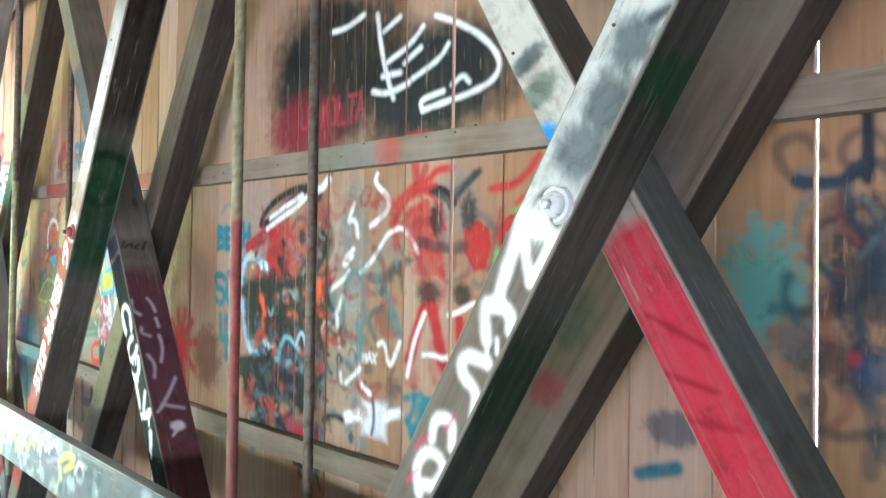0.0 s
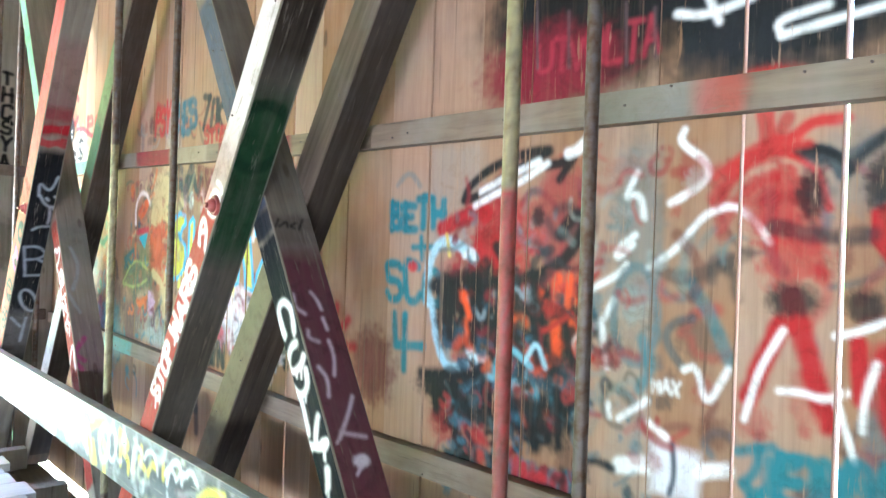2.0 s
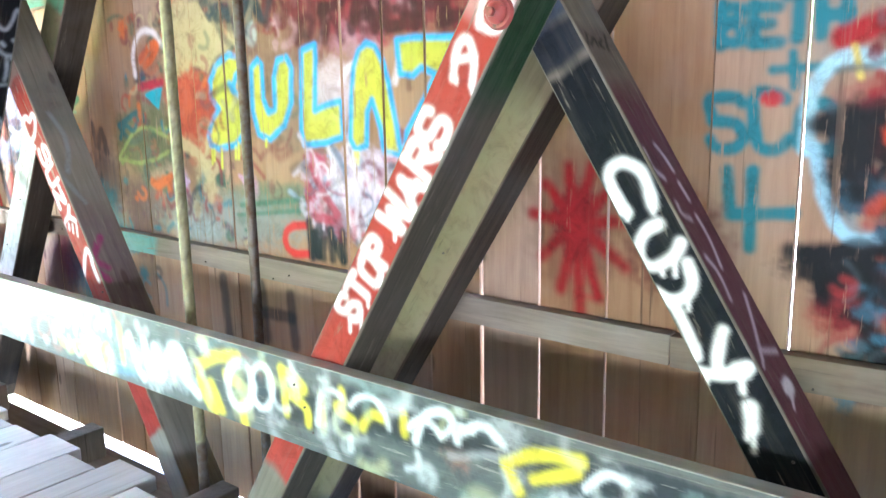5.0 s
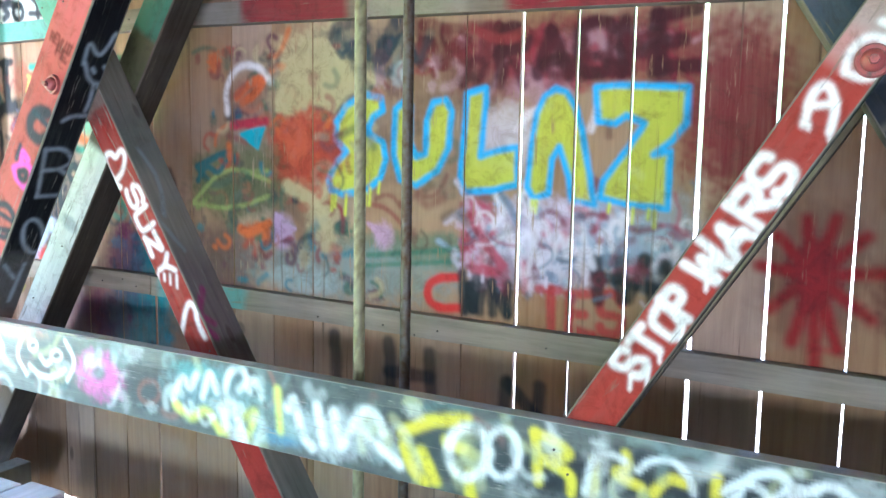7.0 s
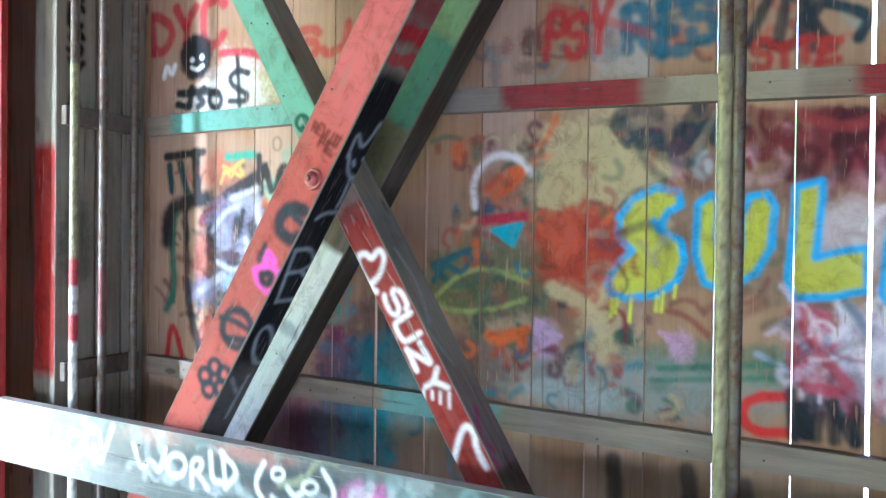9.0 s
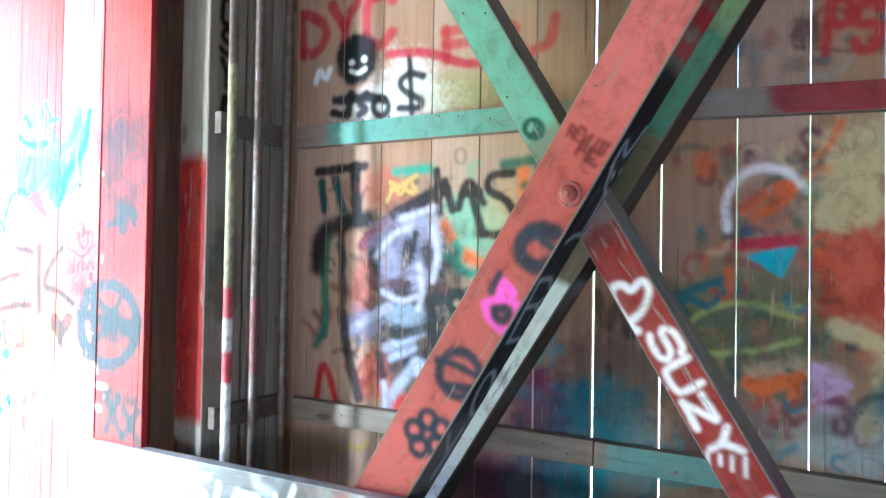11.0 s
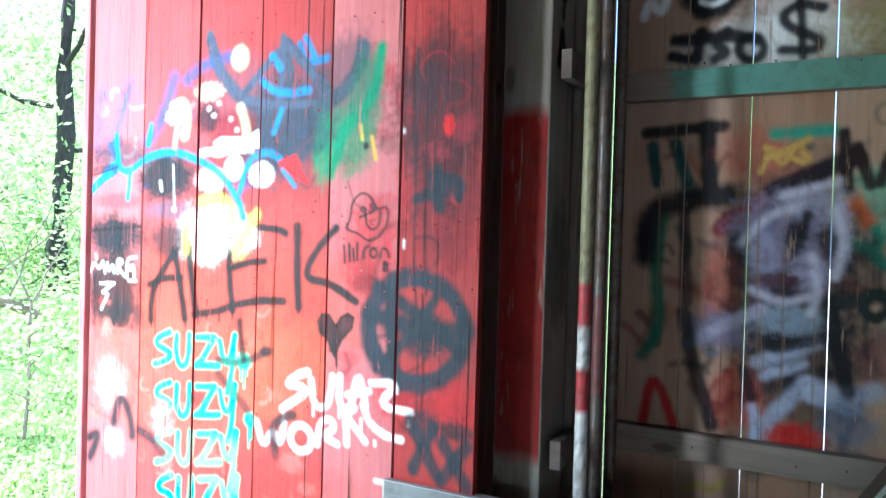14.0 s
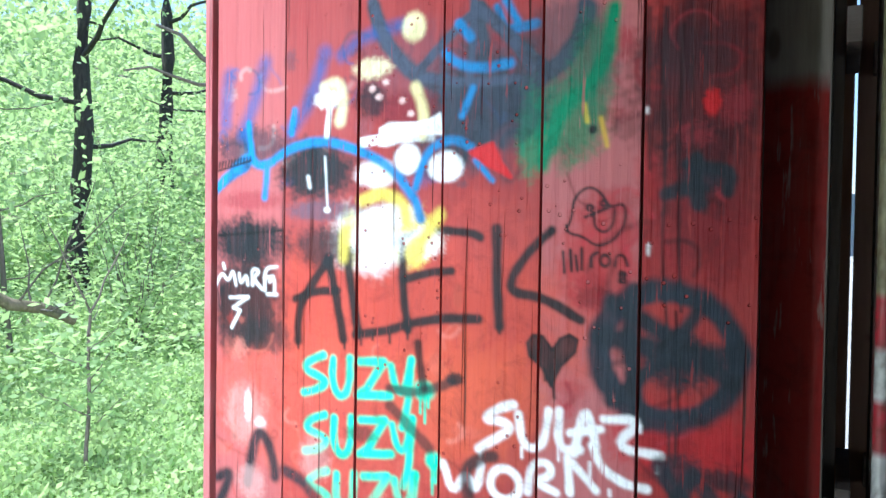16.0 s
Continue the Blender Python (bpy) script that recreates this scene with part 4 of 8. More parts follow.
wall_paint.line([(2.402, 1.079), (2.388, 0.915)], 0.0144, "141418", soft=0.6, opacity=0.9)
wall_paint.line([(2.817, 1.335), (2.786, 1.262)], 0.0133, "e4541c", opacity=0.8)
wall_paint.line([(2.363, 1.416), (2.370, 1.333)], 0.0119, "e4541c", opacity=0.8)
wall_paint.line([(2.752, 1.675), (2.626, 1.722)], 0.0108, "e6e8ea")
wall_paint.line([(2.614, 1.725), (2.498, 1.762)], 0.0108, "e6e8ea")
wall_paint.curve([(2.649, 1.130), (2.602, 1.190), (2.504, 1.132)], 0.0108, "6fa6ba")
wall_paint.curve([(2.528, 1.146), (2.486, 1.220), (2.448, 1.140)], 0.0085, "9cc4d8")
wall_paint.curve([(2.322, 1.654), (2.279, 1.580), (2.306, 1.516)], 0.0153, "2a2a30", opacity=0.6, soft=0.7)
wall_paint.curve([(2.425, 1.614), (2.351, 1.622), (2.338, 1.548), (2.421, 1.522), (2.457, 1.581)], 0.0144, "2a2a30", opacity=0.6, soft=0.7)
wall_paint.curve([(2.498, 1.512), (2.418, 1.446), (2.471, 1.393)], 0.0153, "2a2a30", opacity=0.6, soft=0.7)
wall_paint.cloud(3.618, 1.076, 0.075, 0.100, "701014", 0.90, ragged=0.5)
wall_paint.cloud(3.618, 1.076, 0.165, 0.202, "401012", 0.35)
wall_paint.line([(3.617, 1.063), (3.766, 1.082)], 0.0187, "8a1216", soft=0.7, opacity=0.9)
wall_paint.line([(3.617, 1.063), (3.731, 0.954)], 0.0187, "8a1216", soft=0.7, opacity=0.9)
wall_paint.line([(3.617, 1.063), (3.666, 0.857)], 0.0187, "8a1216", soft=0.7, opacity=0.9)
wall_paint.line([(3.617, 1.063), (3.600, 0.796)], 0.0187, "8a1216", soft=0.7, opacity=0.9)
wall_paint.line([(3.617, 1.063), (3.540, 0.847)], 0.0187, "8a1216", soft=0.7, opacity=0.9)
wall_paint.line([(3.617, 1.063), (3.463, 0.948)], 0.0187, "8a1216", soft=0.7, opacity=0.9)
wall_paint.line([(3.617, 1.063), (3.441, 1.082)], 0.0187, "8a1216", soft=0.7, opacity=0.9)
wall_paint.line([(3.617, 1.063), (3.486, 1.185)], 0.0187, "8a1216", soft=0.7, opacity=0.9)
wall_paint.line([(3.617, 1.063), (3.566, 1.233)], 0.0187, "8a1216", soft=0.7, opacity=0.9)
wall_paint.line([(3.617, 1.063), (3.646, 1.229)], 0.0187, "8a1216", soft=0.7, opacity=0.9)
wall_paint.line([(3.617, 1.063), (3.719, 1.174)], 0.0187, "8a1216", soft=0.7, opacity=0.9)
wall_paint.shape([(5.616, 1.580), (5.601, 1.704), (5.473, 1.842), (5.378, 1.847), (5.312, 1.758), (5.170, 1.741), (5.157, 1.678), (5.285, 1.639), (5.338, 1.576), (5.419, 1.610), (5.530, 1.568)], "ab9874", "ab9874", 0.0110)
wall_paint.cloud(5.419, 1.676, 0.191, 0.109, "a8946e", 0.60, ragged=0.8)
wall_paint.cloud(5.461, 1.411, 0.154, 0.168, "9c3020", 0.75, ragged=0.7)
wall_paint.cloud(5.531, 1.455, 0.071, 0.090, "b04a30", 0.70, ragged=0.7)
wall_paint.curve([(5.561, 1.273), (5.447, 1.230), (5.359, 1.121), (5.370, 1.041)], 0.0299, "b09c78", opacity=0.85)
wall_paint.cloud(5.846, 1.241, 0.219, 0.092, "56583a", 0.75, ragged=0.6)
wall_paint.curve([(6.090, 1.184), (5.891, 1.360), (5.663, 1.293)], 0.0100, "8a9050")
wall_paint.curve([(6.073, 1.184), (5.863, 1.163), (5.649, 1.235)], 0.0100, "8a9050")
wall_paint.curve([(6.054, 1.284), (6.003, 1.358), (5.940, 1.311), (5.891, 1.371)], 0.0125, "2a5a60")
wall_paint.curve([(5.881, 1.573), (5.891, 1.679), (5.822, 1.769), (5.708, 1.762), (5.650, 1.694)], 0.0138, "d4cacc", soft=0.6)
wall_paint.curve([(5.830, 1.638), (5.762, 1.691), (5.679, 1.711), (5.733, 1.644), (5.794, 1.618)], 0.0192, "d0602a")
wall_paint.cloud(5.778, 1.653, 0.091, 0.074, "7a3a28", 0.40)
wall_paint.shape([(5.811, 1.483), (5.681, 1.520), (5.721, 1.427)], "2f9cb4", "2f9cb4", 0.0069)
wall_paint.line([(5.851, 1.521), (5.675, 1.538)], 0.0192, "a8243c")
wall_paint.shape([(5.626, 1.159), (5.527, 1.101), (5.627, 1.042)], "b090b0", "b090b0", 0.0069)
wall_paint.shape([(5.179, 1.141), (5.082, 1.114), (5.101, 1.065)], "b08aa8", "b08aa8", 0.0066)
wall_paint.curve([(5.817, 1.086), (5.771, 1.064), (5.665, 1.117)], 0.0200, "c25c20")
wall_paint.curve([(5.178, 1.016), (4.929, 1.046), (4.761, 1.069)], 0.0110, "456a58", opacity=0.8)
wall_paint.curve([(5.204, 0.974), (4.952, 1.001), (4.765, 1.024)], 0.0088, "456a58", opacity=0.7)
wall_paint.curve([(5.312, 1.865), (5.260, 1.777), (5.108, 1.707)], 0.0176, "24303c", opacity=0.6, soft=0.7)
wall_paint.curve([(5.083, 1.707), (5.012, 1.826), (4.963, 1.722), (4.918, 1.841)], 0.0168, "24303c", opacity=0.6, soft=0.7)
wall_paint.curve([(5.311, 1.477), (5.207, 1.520), (5.155, 1.434)], 0.0176, "24303c", opacity=0.6, soft=0.7)
wall_paint.curve([(4.778, 1.655), (4.747, 1.752), (4.692, 1.730), (4.713, 1.673)], 0.0152, "4a101c", opacity=0.8, soft=0.6)
wall_paint.curve([(4.637, 1.651), (4.598, 1.755), (4.553, 1.648)], 0.0152, "4a101c", opacity=0.8, soft=0.6)
wall_paint.curve([(4.436, 1.784), (4.484, 1.730), (4.452, 1.673), (4.394, 1.680)], 0.0152, "4a101c", opacity=0.8, soft=0.6)
wall_paint.line([(4.340, 1.787), (4.326, 1.678)], 0.0144, "4a101c", opacity=0.8, soft=0.6)
wall_paint.line([(4.338, 1.733), (4.262, 1.733)], 0.0152, "4a101c", opacity=0.8, soft=0.6)
wall_paint.line([(4.256, 1.791), (4.242, 1.674)], 0.0144, "4a101c", opacity=0.8, soft=0.6)
wall_paint.line([(4.201, 1.788), (4.181, 1.672)], 0.0144, "4a101c", opacity=0.8, soft=0.6)
wall_paint.line([(4.200, 1.783), (4.129, 1.789)], 0.0144, "4a101c", opacity=0.8, soft=0.6)
wall_paint.line([(4.189, 1.729), (4.130, 1.731)], 0.0144, "4a101c", opacity=0.8, soft=0.6)
wall_paint.curve([(4.747, 1.234), (4.699, 1.114), (4.609, 1.019)], 0.0180, "a6344a", opacity=0.8)
wall_paint.curve([(4.766, 1.090), (4.750, 0.998), (4.630, 0.997)], 0.0189, "a6344a", opacity=0.8)
wall_paint.curve([(4.550, 1.073), (4.528, 1.164), (4.496, 1.083)], 0.0120, "cfc4d4", opacity=0.75, soft=0.6)
wall_paint.curve([(4.489, 1.117), (4.467, 1.206), (4.436, 1.126)], 0.0120, "cfc4d4", opacity=0.75, soft=0.6)
wall_paint.curve([(4.426, 1.062), (4.404, 1.151), (4.374, 1.071)], 0.0120, "cfc4d4", opacity=0.75, soft=0.6)
wall_paint.curve([(4.367, 1.114), (4.347, 1.202), (4.316, 1.123)], 0.0114, "cfc4d4", opacity=0.75, soft=0.6)
wall_paint.curve([(4.334, 1.030), (4.314, 1.117), (4.284, 1.039)], 0.0120, "cfc4d4", opacity=0.75, soft=0.6)
wall_paint.curve([(4.516, 0.996), (4.494, 1.087), (4.463, 1.006)], 0.0120, "cfc4d4", opacity=0.75, soft=0.6)
wall_paint.curve([(4.269, 1.092), (4.249, 1.178), (4.219, 1.101)], 0.0114, "cfc4d4", opacity=0.75, soft=0.6)
wall_paint.cloud(7.156, 2.092, 0.253, 0.085, "e0e2e0", 0.65, ragged=0.6)
wall_paint.cloud(7.113, 2.173, 0.136, 0.128, "e0e2e0", 0.45, ragged=0.6)
wall_paint.cloud(6.892, 2.092, 0.191, 0.092, "8a8450", 0.40)
wall_paint.cloud(7.352, 2.298, 0.105, 0.110, "141418", 0.97, ragged=0.1, edge=0.3)
wall_paint.cloud(7.376, 2.285, 0.015, 0.013, "e6e8ea", 0.95, ragged=0.05)
wall_paint.cloud(7.313, 2.292, 0.014, 0.014, "e6e8ea", 0.95, ragged=0.05)
wall_paint.curve([(7.380, 2.250), (7.345, 2.233), (7.307, 2.252)], 0.0088, "e6e8ea")
wall_paint.curve([(7.458, 2.133), (7.383, 2.127), (7.298, 2.135), (7.215, 2.113)], 0.0207, "141418")
wall_paint.line([(7.377, 2.153), (7.393, 2.066)], 0.0198, "141418")
wall_paint.curve([(7.299, 2.146), (7.334, 2.110), (7.297, 2.081), (7.332, 2.062)], 0.0198, "141418")
wall_paint.curve([(7.188, 2.084), (7.193, 2.065), (7.206, 2.052), (7.225, 2.048), (7.244, 2.054), (7.258, 2.069), (7.264, 2.089), (7.259, 2.108), (7.246, 2.121), (7.227, 2.125), (7.208, 2.118), (7.194, 2.103), (7.188, 2.084)], 0.0154, "141418")
wall_paint.line([(7.469, 2.082), (7.418, 2.068)], 0.0176, "141418")
wall_paint.curve([(7.028, 2.191), (7.096, 2.214), (7.145, 2.176), (7.107, 2.130), (7.030, 2.099), (7.038, 2.062), (7.137, 2.073)], 0.0157, "141418")
wall_paint.line([(7.093, 2.277), (7.078, 2.048)], 0.0126, "141418")
wall_paint.curve([(7.563, 2.218), (7.547, 2.280), (7.509, 2.218), (7.491, 2.270)], 0.0138, "d8dada")
wall_paint.curve([(7.195, 2.298), (7.005, 2.288), (6.853, 2.219), (6.727, 2.206)], 0.0189, "a01c30", opacity=0.85)
wall_paint.line([(7.542, 1.833), (7.301, 1.847)], 0.0198, "1a1614")
wall_paint.line([(7.350, 1.844), (7.336, 1.653)], 0.0273, "1a1614")
wall_paint.line([(7.523, 1.788), (7.501, 1.667)], 0.0198, "1a3c3c")
wall_paint.line([(7.447, 1.793), (7.410, 1.675)], 0.0207, "1a3c3c")
wall_paint.cloud(7.193, 1.754, 0.116, 0.085, "a63a2c", 0.45)
wall_paint.cloud(7.297, 1.327, 0.062, 0.139, "a04030", 0.60)
wall_paint.cloud(7.228, 0.993, 0.079, 0.104, "a83028", 0.60)
wall_paint.cloud(6.828, 1.149, 0.103, 0.079, "6e2430", 0.50)
wall_paint.cloud(6.700, 1.266, 0.118, 0.116, "7a8288", 0.45)
wall_paint.cloud(6.798, 1.596, 0.126, 0.123, "70b29a", 0.65, ragged=0.5)
wall_paint.cloud(6.659, 1.625, 0.098, 0.117, "c89a60", 0.30)
wall_paint.curve([(6.595, 1.798), (6.582, 1.587), (6.594, 1.472)], 0.0209, "d4682c", soft=0.6)
wall_paint.line([(6.836, 1.490), (6.754, 1.445)], 0.0220, "d4682c", soft=0.6)
wall_paint.line([(6.922, 1.595), (6.889, 1.545)], 0.0220, "d4682c", soft=0.6)
wall_paint.curve([(6.973, 1.493), (6.887, 1.465), (6.824, 1.403), (6.714, 1.434)], 0.0180, "3c8a74", soft=0.6)
wall_paint.line([(7.148, 1.816), (6.992, 1.821)], 0.0189, "3c8a74", soft=0.6)
wall_paint.curve([(6.868, 1.525), (6.846, 1.486), (6.887, 1.465)], 0.0180, "3c8a74", soft=0.6)
wall_paint.curve([(7.472, 1.583), (7.507, 1.406), (7.474, 1.187), (7.537, 1.095)], 0.0220, "1f5c48", opacity=0.85, soft=0.5)
wall_paint.curve([(6.673, 1.820), (6.530, 1.838), (6.428, 1.774)], 0.0200, "1f5c48", opacity=0.85, soft=0.5)
wall_paint.curve([(6.573, 1.615), (6.517, 1.653), (6.445, 1.677)], 0.0190, "1f5c48", opacity=0.85, soft=0.5)
wall_paint.line([(6.585, 1.740), (6.528, 1.720)], 0.0190, "1f5c48", opacity=0.85, soft=0.5)
wall_paint.curve([(7.536, 1.427), (7.528, 1.572), (7.416, 1.610), (7.283, 1.627)], 0.0374, "1a1416", soft=0.6)
wall_paint.line([(7.415, 1.583), (7.397, 1.279)], 0.0198, "2a1a1a", opacity=0.8)
wall_paint.cloud(7.080, 1.378, 0.222, 0.310, "151015", 0.80, ragged=0.5)
wall_paint.cloud(7.039, 1.092, 0.175, 0.183, "1a161c", 0.65, ragged=0.5)
wall_paint.curve([(7.303, 1.519), (7.166, 1.626), (7.044, 1.692)], 0.0252, "6a1a24", opacity=0.85)
wall_paint.curve([(7.143, 1.637), (7.022, 1.698), (6.926, 1.738)], 0.0294, "15121a")
wall_paint.line([(6.960, 1.810), (6.945, 1.646)], 0.0179, "241616")
wall_paint.line([(6.922, 1.768), (6.886, 1.656)], 0.0170, "241616")
wall_paint.curve([(6.861, 1.662), (6.823, 1.789), (6.755, 1.681)], 0.0170, "241616")
wall_paint.line([(6.846, 1.716), (6.776, 1.721)], 0.0170, "241616")
wall_paint.curve([(6.639, 1.788), (6.731, 1.787), (6.748, 1.728), (6.651, 1.687), (6.616, 1.615), (6.673, 1.555), (6.766, 1.566)], 0.0170, "241616")
wall_paint.line([(6.809, 1.725), (6.756, 1.562)], 0.0170, "241616")
wall_paint.curve([(7.186, 1.698), (7.159, 1.774), (7.122, 1.706), (7.089, 1.793), (7.052, 1.734)], 0.0094, "b8944a")
wall_paint.line([(7.169, 1.740), (7.053, 1.796)], 0.0095, "b8944a")
wall_paint.line([(7.175, 1.774), (7.067, 1.726)], 0.0095, "b8944a")
wall_paint.cloud(7.129, 1.526, 0.131, 0.109, "77738c", 0.75, ragged=0.7)
wall_paint.cloud(7.041, 1.601, 0.092, 0.053, "8e8ca0", 0.75, ragged=0.6)
wall_paint.cloud(6.963, 1.514, 0.034, 0.102, "a09ab0", 0.75, ragged=0.5)
wall_paint.cloud(7.171, 1.416, 0.042, 0.088, "8a88a0", 0.70, ragged=0.6)
wall_paint.cloud(7.036, 1.396, 0.053, 0.061, "9490a8", 0.70, ragged=0.6)
wall_paint.cloud(7.105, 1.242, 0.108, 0.045, "8a98a8", 0.70, ragged=0.6)
wall_paint.curve([(7.231, 1.478), (7.164, 1.563), (7.074, 1.595)], 0.0126, "b8b6c6", opacity=0.7, soft=0.7)
wall_paint.curve([(7.203, 1.331), (7.115, 1.289), (7.040, 1.317)], 0.0126, "b8b6c6", opacity=0.7, soft=0.7)
wall_paint.curve([(6.975, 1.585), (6.945, 1.484), (6.970, 1.382)], 0.0120, "b8b6c6", opacity=0.7, soft=0.7)
wall_paint.curve([(7.120, 1.626), (7.032, 1.647), (6.967, 1.667)], 0.0126, "b8b6c6", opacity=0.7, soft=0.7)
wall_paint.curve([(7.037, 1.441), (7.012, 1.339), (7.032, 1.267)], 0.0126, "b8b6c6", opacity=0.7, soft=0.7)
wall_paint.cloud(7.083, 1.498, 0.031, 0.053, "121016", 0.90, ragged=0.4)
wall_paint.cloud(6.992, 1.479, 0.024, 0.053, "121016", 0.85, ragged=0.4)
wall_paint.cloud(7.131, 1.363, 0.072, 0.023, "3a1a24", 0.85, ragged=0.4)
wall_paint.line([(7.051, 1.564), (7.065, 1.502)], 0.0147, "121016")
wall_paint.cloud(7.305, 1.194, 0.100, 0.064, "77738c", 0.80, ragged=0.6)
wall_paint.curve([(7.388, 1.145), (7.270, 1.217), (7.174, 1.269)], 0.0189, "9a98ac", opacity=0.8)
wall_paint.curve([(7.403, 1.240), (7.382, 1.107), (7.312, 0.889)], 0.0242, "131316", opacity=0.85)
wall_paint.curve([(7.178, 1.106), (7.084, 1.138), (7.015, 1.180)], 0.0189, "a2a8be", opacity=0.85, soft=0.6)
wall_paint.line([(7.154, 1.066), (7.050, 1.112)], 0.0160, "a2a8be", opacity=0.85, soft=0.6)
wall_paint.curve([(7.171, 0.869), (7.106, 0.980), (7.033, 1.052)], 0.0220, "a2a8be", opacity=0.85, soft=0.6)
wall_paint.curve([(7.037, 1.052), (6.929, 1.018), (6.856, 1.048)], 0.0252, "a2a8be", opacity=0.85, soft=0.6)
wall_paint.line([(7.171, 0.869), (7.188, 0.959)], 0.0160, "a2a8be", opacity=0.85, soft=0.6)
wall_paint.line([(7.025, 1.012), (6.907, 0.984)], 0.0160, "a2a8be", opacity=0.85, soft=0.6)
wall_paint.cloud(6.927, 0.938, 0.080, 0.076, "5a6880", 0.60, ragged=0.6)
wall_paint.curve([(6.979, 1.300), (6.949, 1.140), (6.925, 1.042)], 0.0220, "131316", opacity=0.85)
wall_paint.line([(6.965, 1.200), (7.129, 1.155)], 0.0189, "131316", opacity=0.85)
wall_paint.line([(7.219, 1.077), (7.193, 0.996)], 0.0160, "131316", opacity=0.85)
wall_paint.cloud(7.066, 0.882, 0.079, 0.045, "b01414", 0.90)
wall_paint.curve([(7.529, 0.871), (7.497, 1.054), (7.423, 0.870)], 0.0168, "9c1c20")
wall_paint.curve([(6.830, 1.304), (6.833, 1.286), (6.845, 1.272), (6.862, 1.266), (6.878, 1.270), (6.891, 1.282), (6.896, 1.300), (6.892, 1.318), (6.880, 1.332), (6.863, 1.338), (6.847, 1.334), (6.834, 1.321), (6.830, 1.304)], 0.0160, "1a2424")
wall_paint.curve([(6.947, 1.302), (6.832, 1.337), (6.712, 1.372)], 0.0210, "1a2424", opacity=0.7)
wall_paint.curve([(6.832, 1.862), (6.835, 1.847), (6.843, 1.836), (6.855, 1.833), (6.866, 1.837), (6.875, 1.848), (6.878, 1.864), (6.876, 1.879), (6.867, 1.890), (6.856, 1.893), (6.844, 1.889), (6.836, 1.877), (6.832, 1.862)], 0.0060, "242a2c", opacity=0.4)
wall_paint.curve([(7.385, 0.667), (7.349, 0.693), (7.312, 0.671), (7.277, 0.697)], 0.0084, "a09040", opacity=0.7)
wall_paint.curve([(1.704, 2.318), (1.590, 2.268), (1.467, 2.188), (1.407, 2.107), (1.445, 2.053), (1.549, 2.033), (1.766, 2.008)], 0.0093, "e6e8ea")
wall_paint.curve([(1.766, 2.008), (1.781, 2.045), (1.663, 2.059)], 0.0093, "e6e8ea")
wall_paint.curve([(2.021, 2.394), (1.995, 2.255), (1.954, 2.137), (1.924, 2.074)], 0.0105, "e6e8ea")
wall_paint.curve([(2.043, 2.116), (1.952, 2.093), (1.838, 2.116)], 0.0105, "e6e8ea")
wall_paint.curve([(1.956, 2.210), (1.824, 2.250), (1.767, 2.295)], 0.0099, "e6e8ea")
wall_paint.line([(1.866, 2.188), (1.778, 2.225)], 0.0099, "e6e8ea")
wall_paint.curve([(1.817, 2.126), (1.681, 2.168), (1.640, 2.212)], 0.0094, "e6e8ea")
wall_paint.curve([(1.622, 2.074), (1.575, 2.101), (1.546, 2.070)], 0.0088, "e6e8ea")
wall_paint.curve([(2.308, 2.392), (2.211, 2.387), (2.103, 2.415)], 0.0110, "e6e8ea")
wall_paint.line([(1.989, 2.162), (1.887, 2.160)], 0.0105, "e6e8ea")
wall_paint.line([(1.983, 2.325), (1.893, 2.358)], 0.0099, "e6e8ea")
wall_paint.line([(2.626, 2.235), (2.615, 2.037)], 0.0026, "5a4a4e")
wall_paint.line([(2.530, 2.283), (2.517, 2.047)], 0.0026, "5a4a4e")
wall_paint.line([(2.402, 2.197), (2.394, 2.031)], 0.0025, "5a4a4e")
wall_paint.line([(2.203, 2.182), (2.196, 2.005)], 0.0024, "5a4a4e")
wall_paint.line([(2.111, 2.146), (2.105, 2.013)], 0.0023, "5a4a4e")
wall_paint.scrawl(5.05, 0.9, 6.05, 1.85, "7a2a30 5a3040 3a5a4a 283038 9c5a40 8a8070".split(), 70, 0.012, 0.10, 0.5, 71)
wall_paint.scrawl(3.95, 0.9, 4.8, 1.25, "d8cdd8 6c2434 c4b4c8 8a3a50 5a6a80".split(), 50, 0.009, 0.09, 0.6, 72)
# ---- setting ----
def setting(name, bm, material, label):
    return tagged(part(name, bm, material), label, kind="structure")


def terrain(x, y):
    """Height of the ground: a gully under the bridge, a glade at its end, a wooded slope behind."""
    rise = min(1, max(0, (y - 8.2) / 1.6))
    rise = rise * rise * (3 - 2 * rise)
    z = -0.72 + 0.66 * rise
    far = math.hypot(x - 4, y - 11)
    z += (0.05 * max(0, far - 5) + 0.26 * max(0, far - 9)) if y > 9 else 0.06 * max(0, abs(x) - 6)
    return min(z, 22) + 0.05 * math.sin(x * 1.7 + y) + 0.04 * math.sin(y * 2.3 - x * 0.6)


def ground_mesh():
    bm = bmesh.new()
    ticks = [-900, -300, -120, -60, -35, -22] + [-15 + 0.75 * i for i in range(74)] + [48, 70, 120, 300, 900]
    grid = [[bm.verts.new((x, y, terrain(x, y))) for x in ticks] for y in ticks]
    for r0, r1 in zip(grid, grid[1:]):
        for i in range(len(ticks) - 1):
            bm.faces.new((r0[i], r0[i + 1], r1[i + 1], r1[i])).smooth = True
    return bm


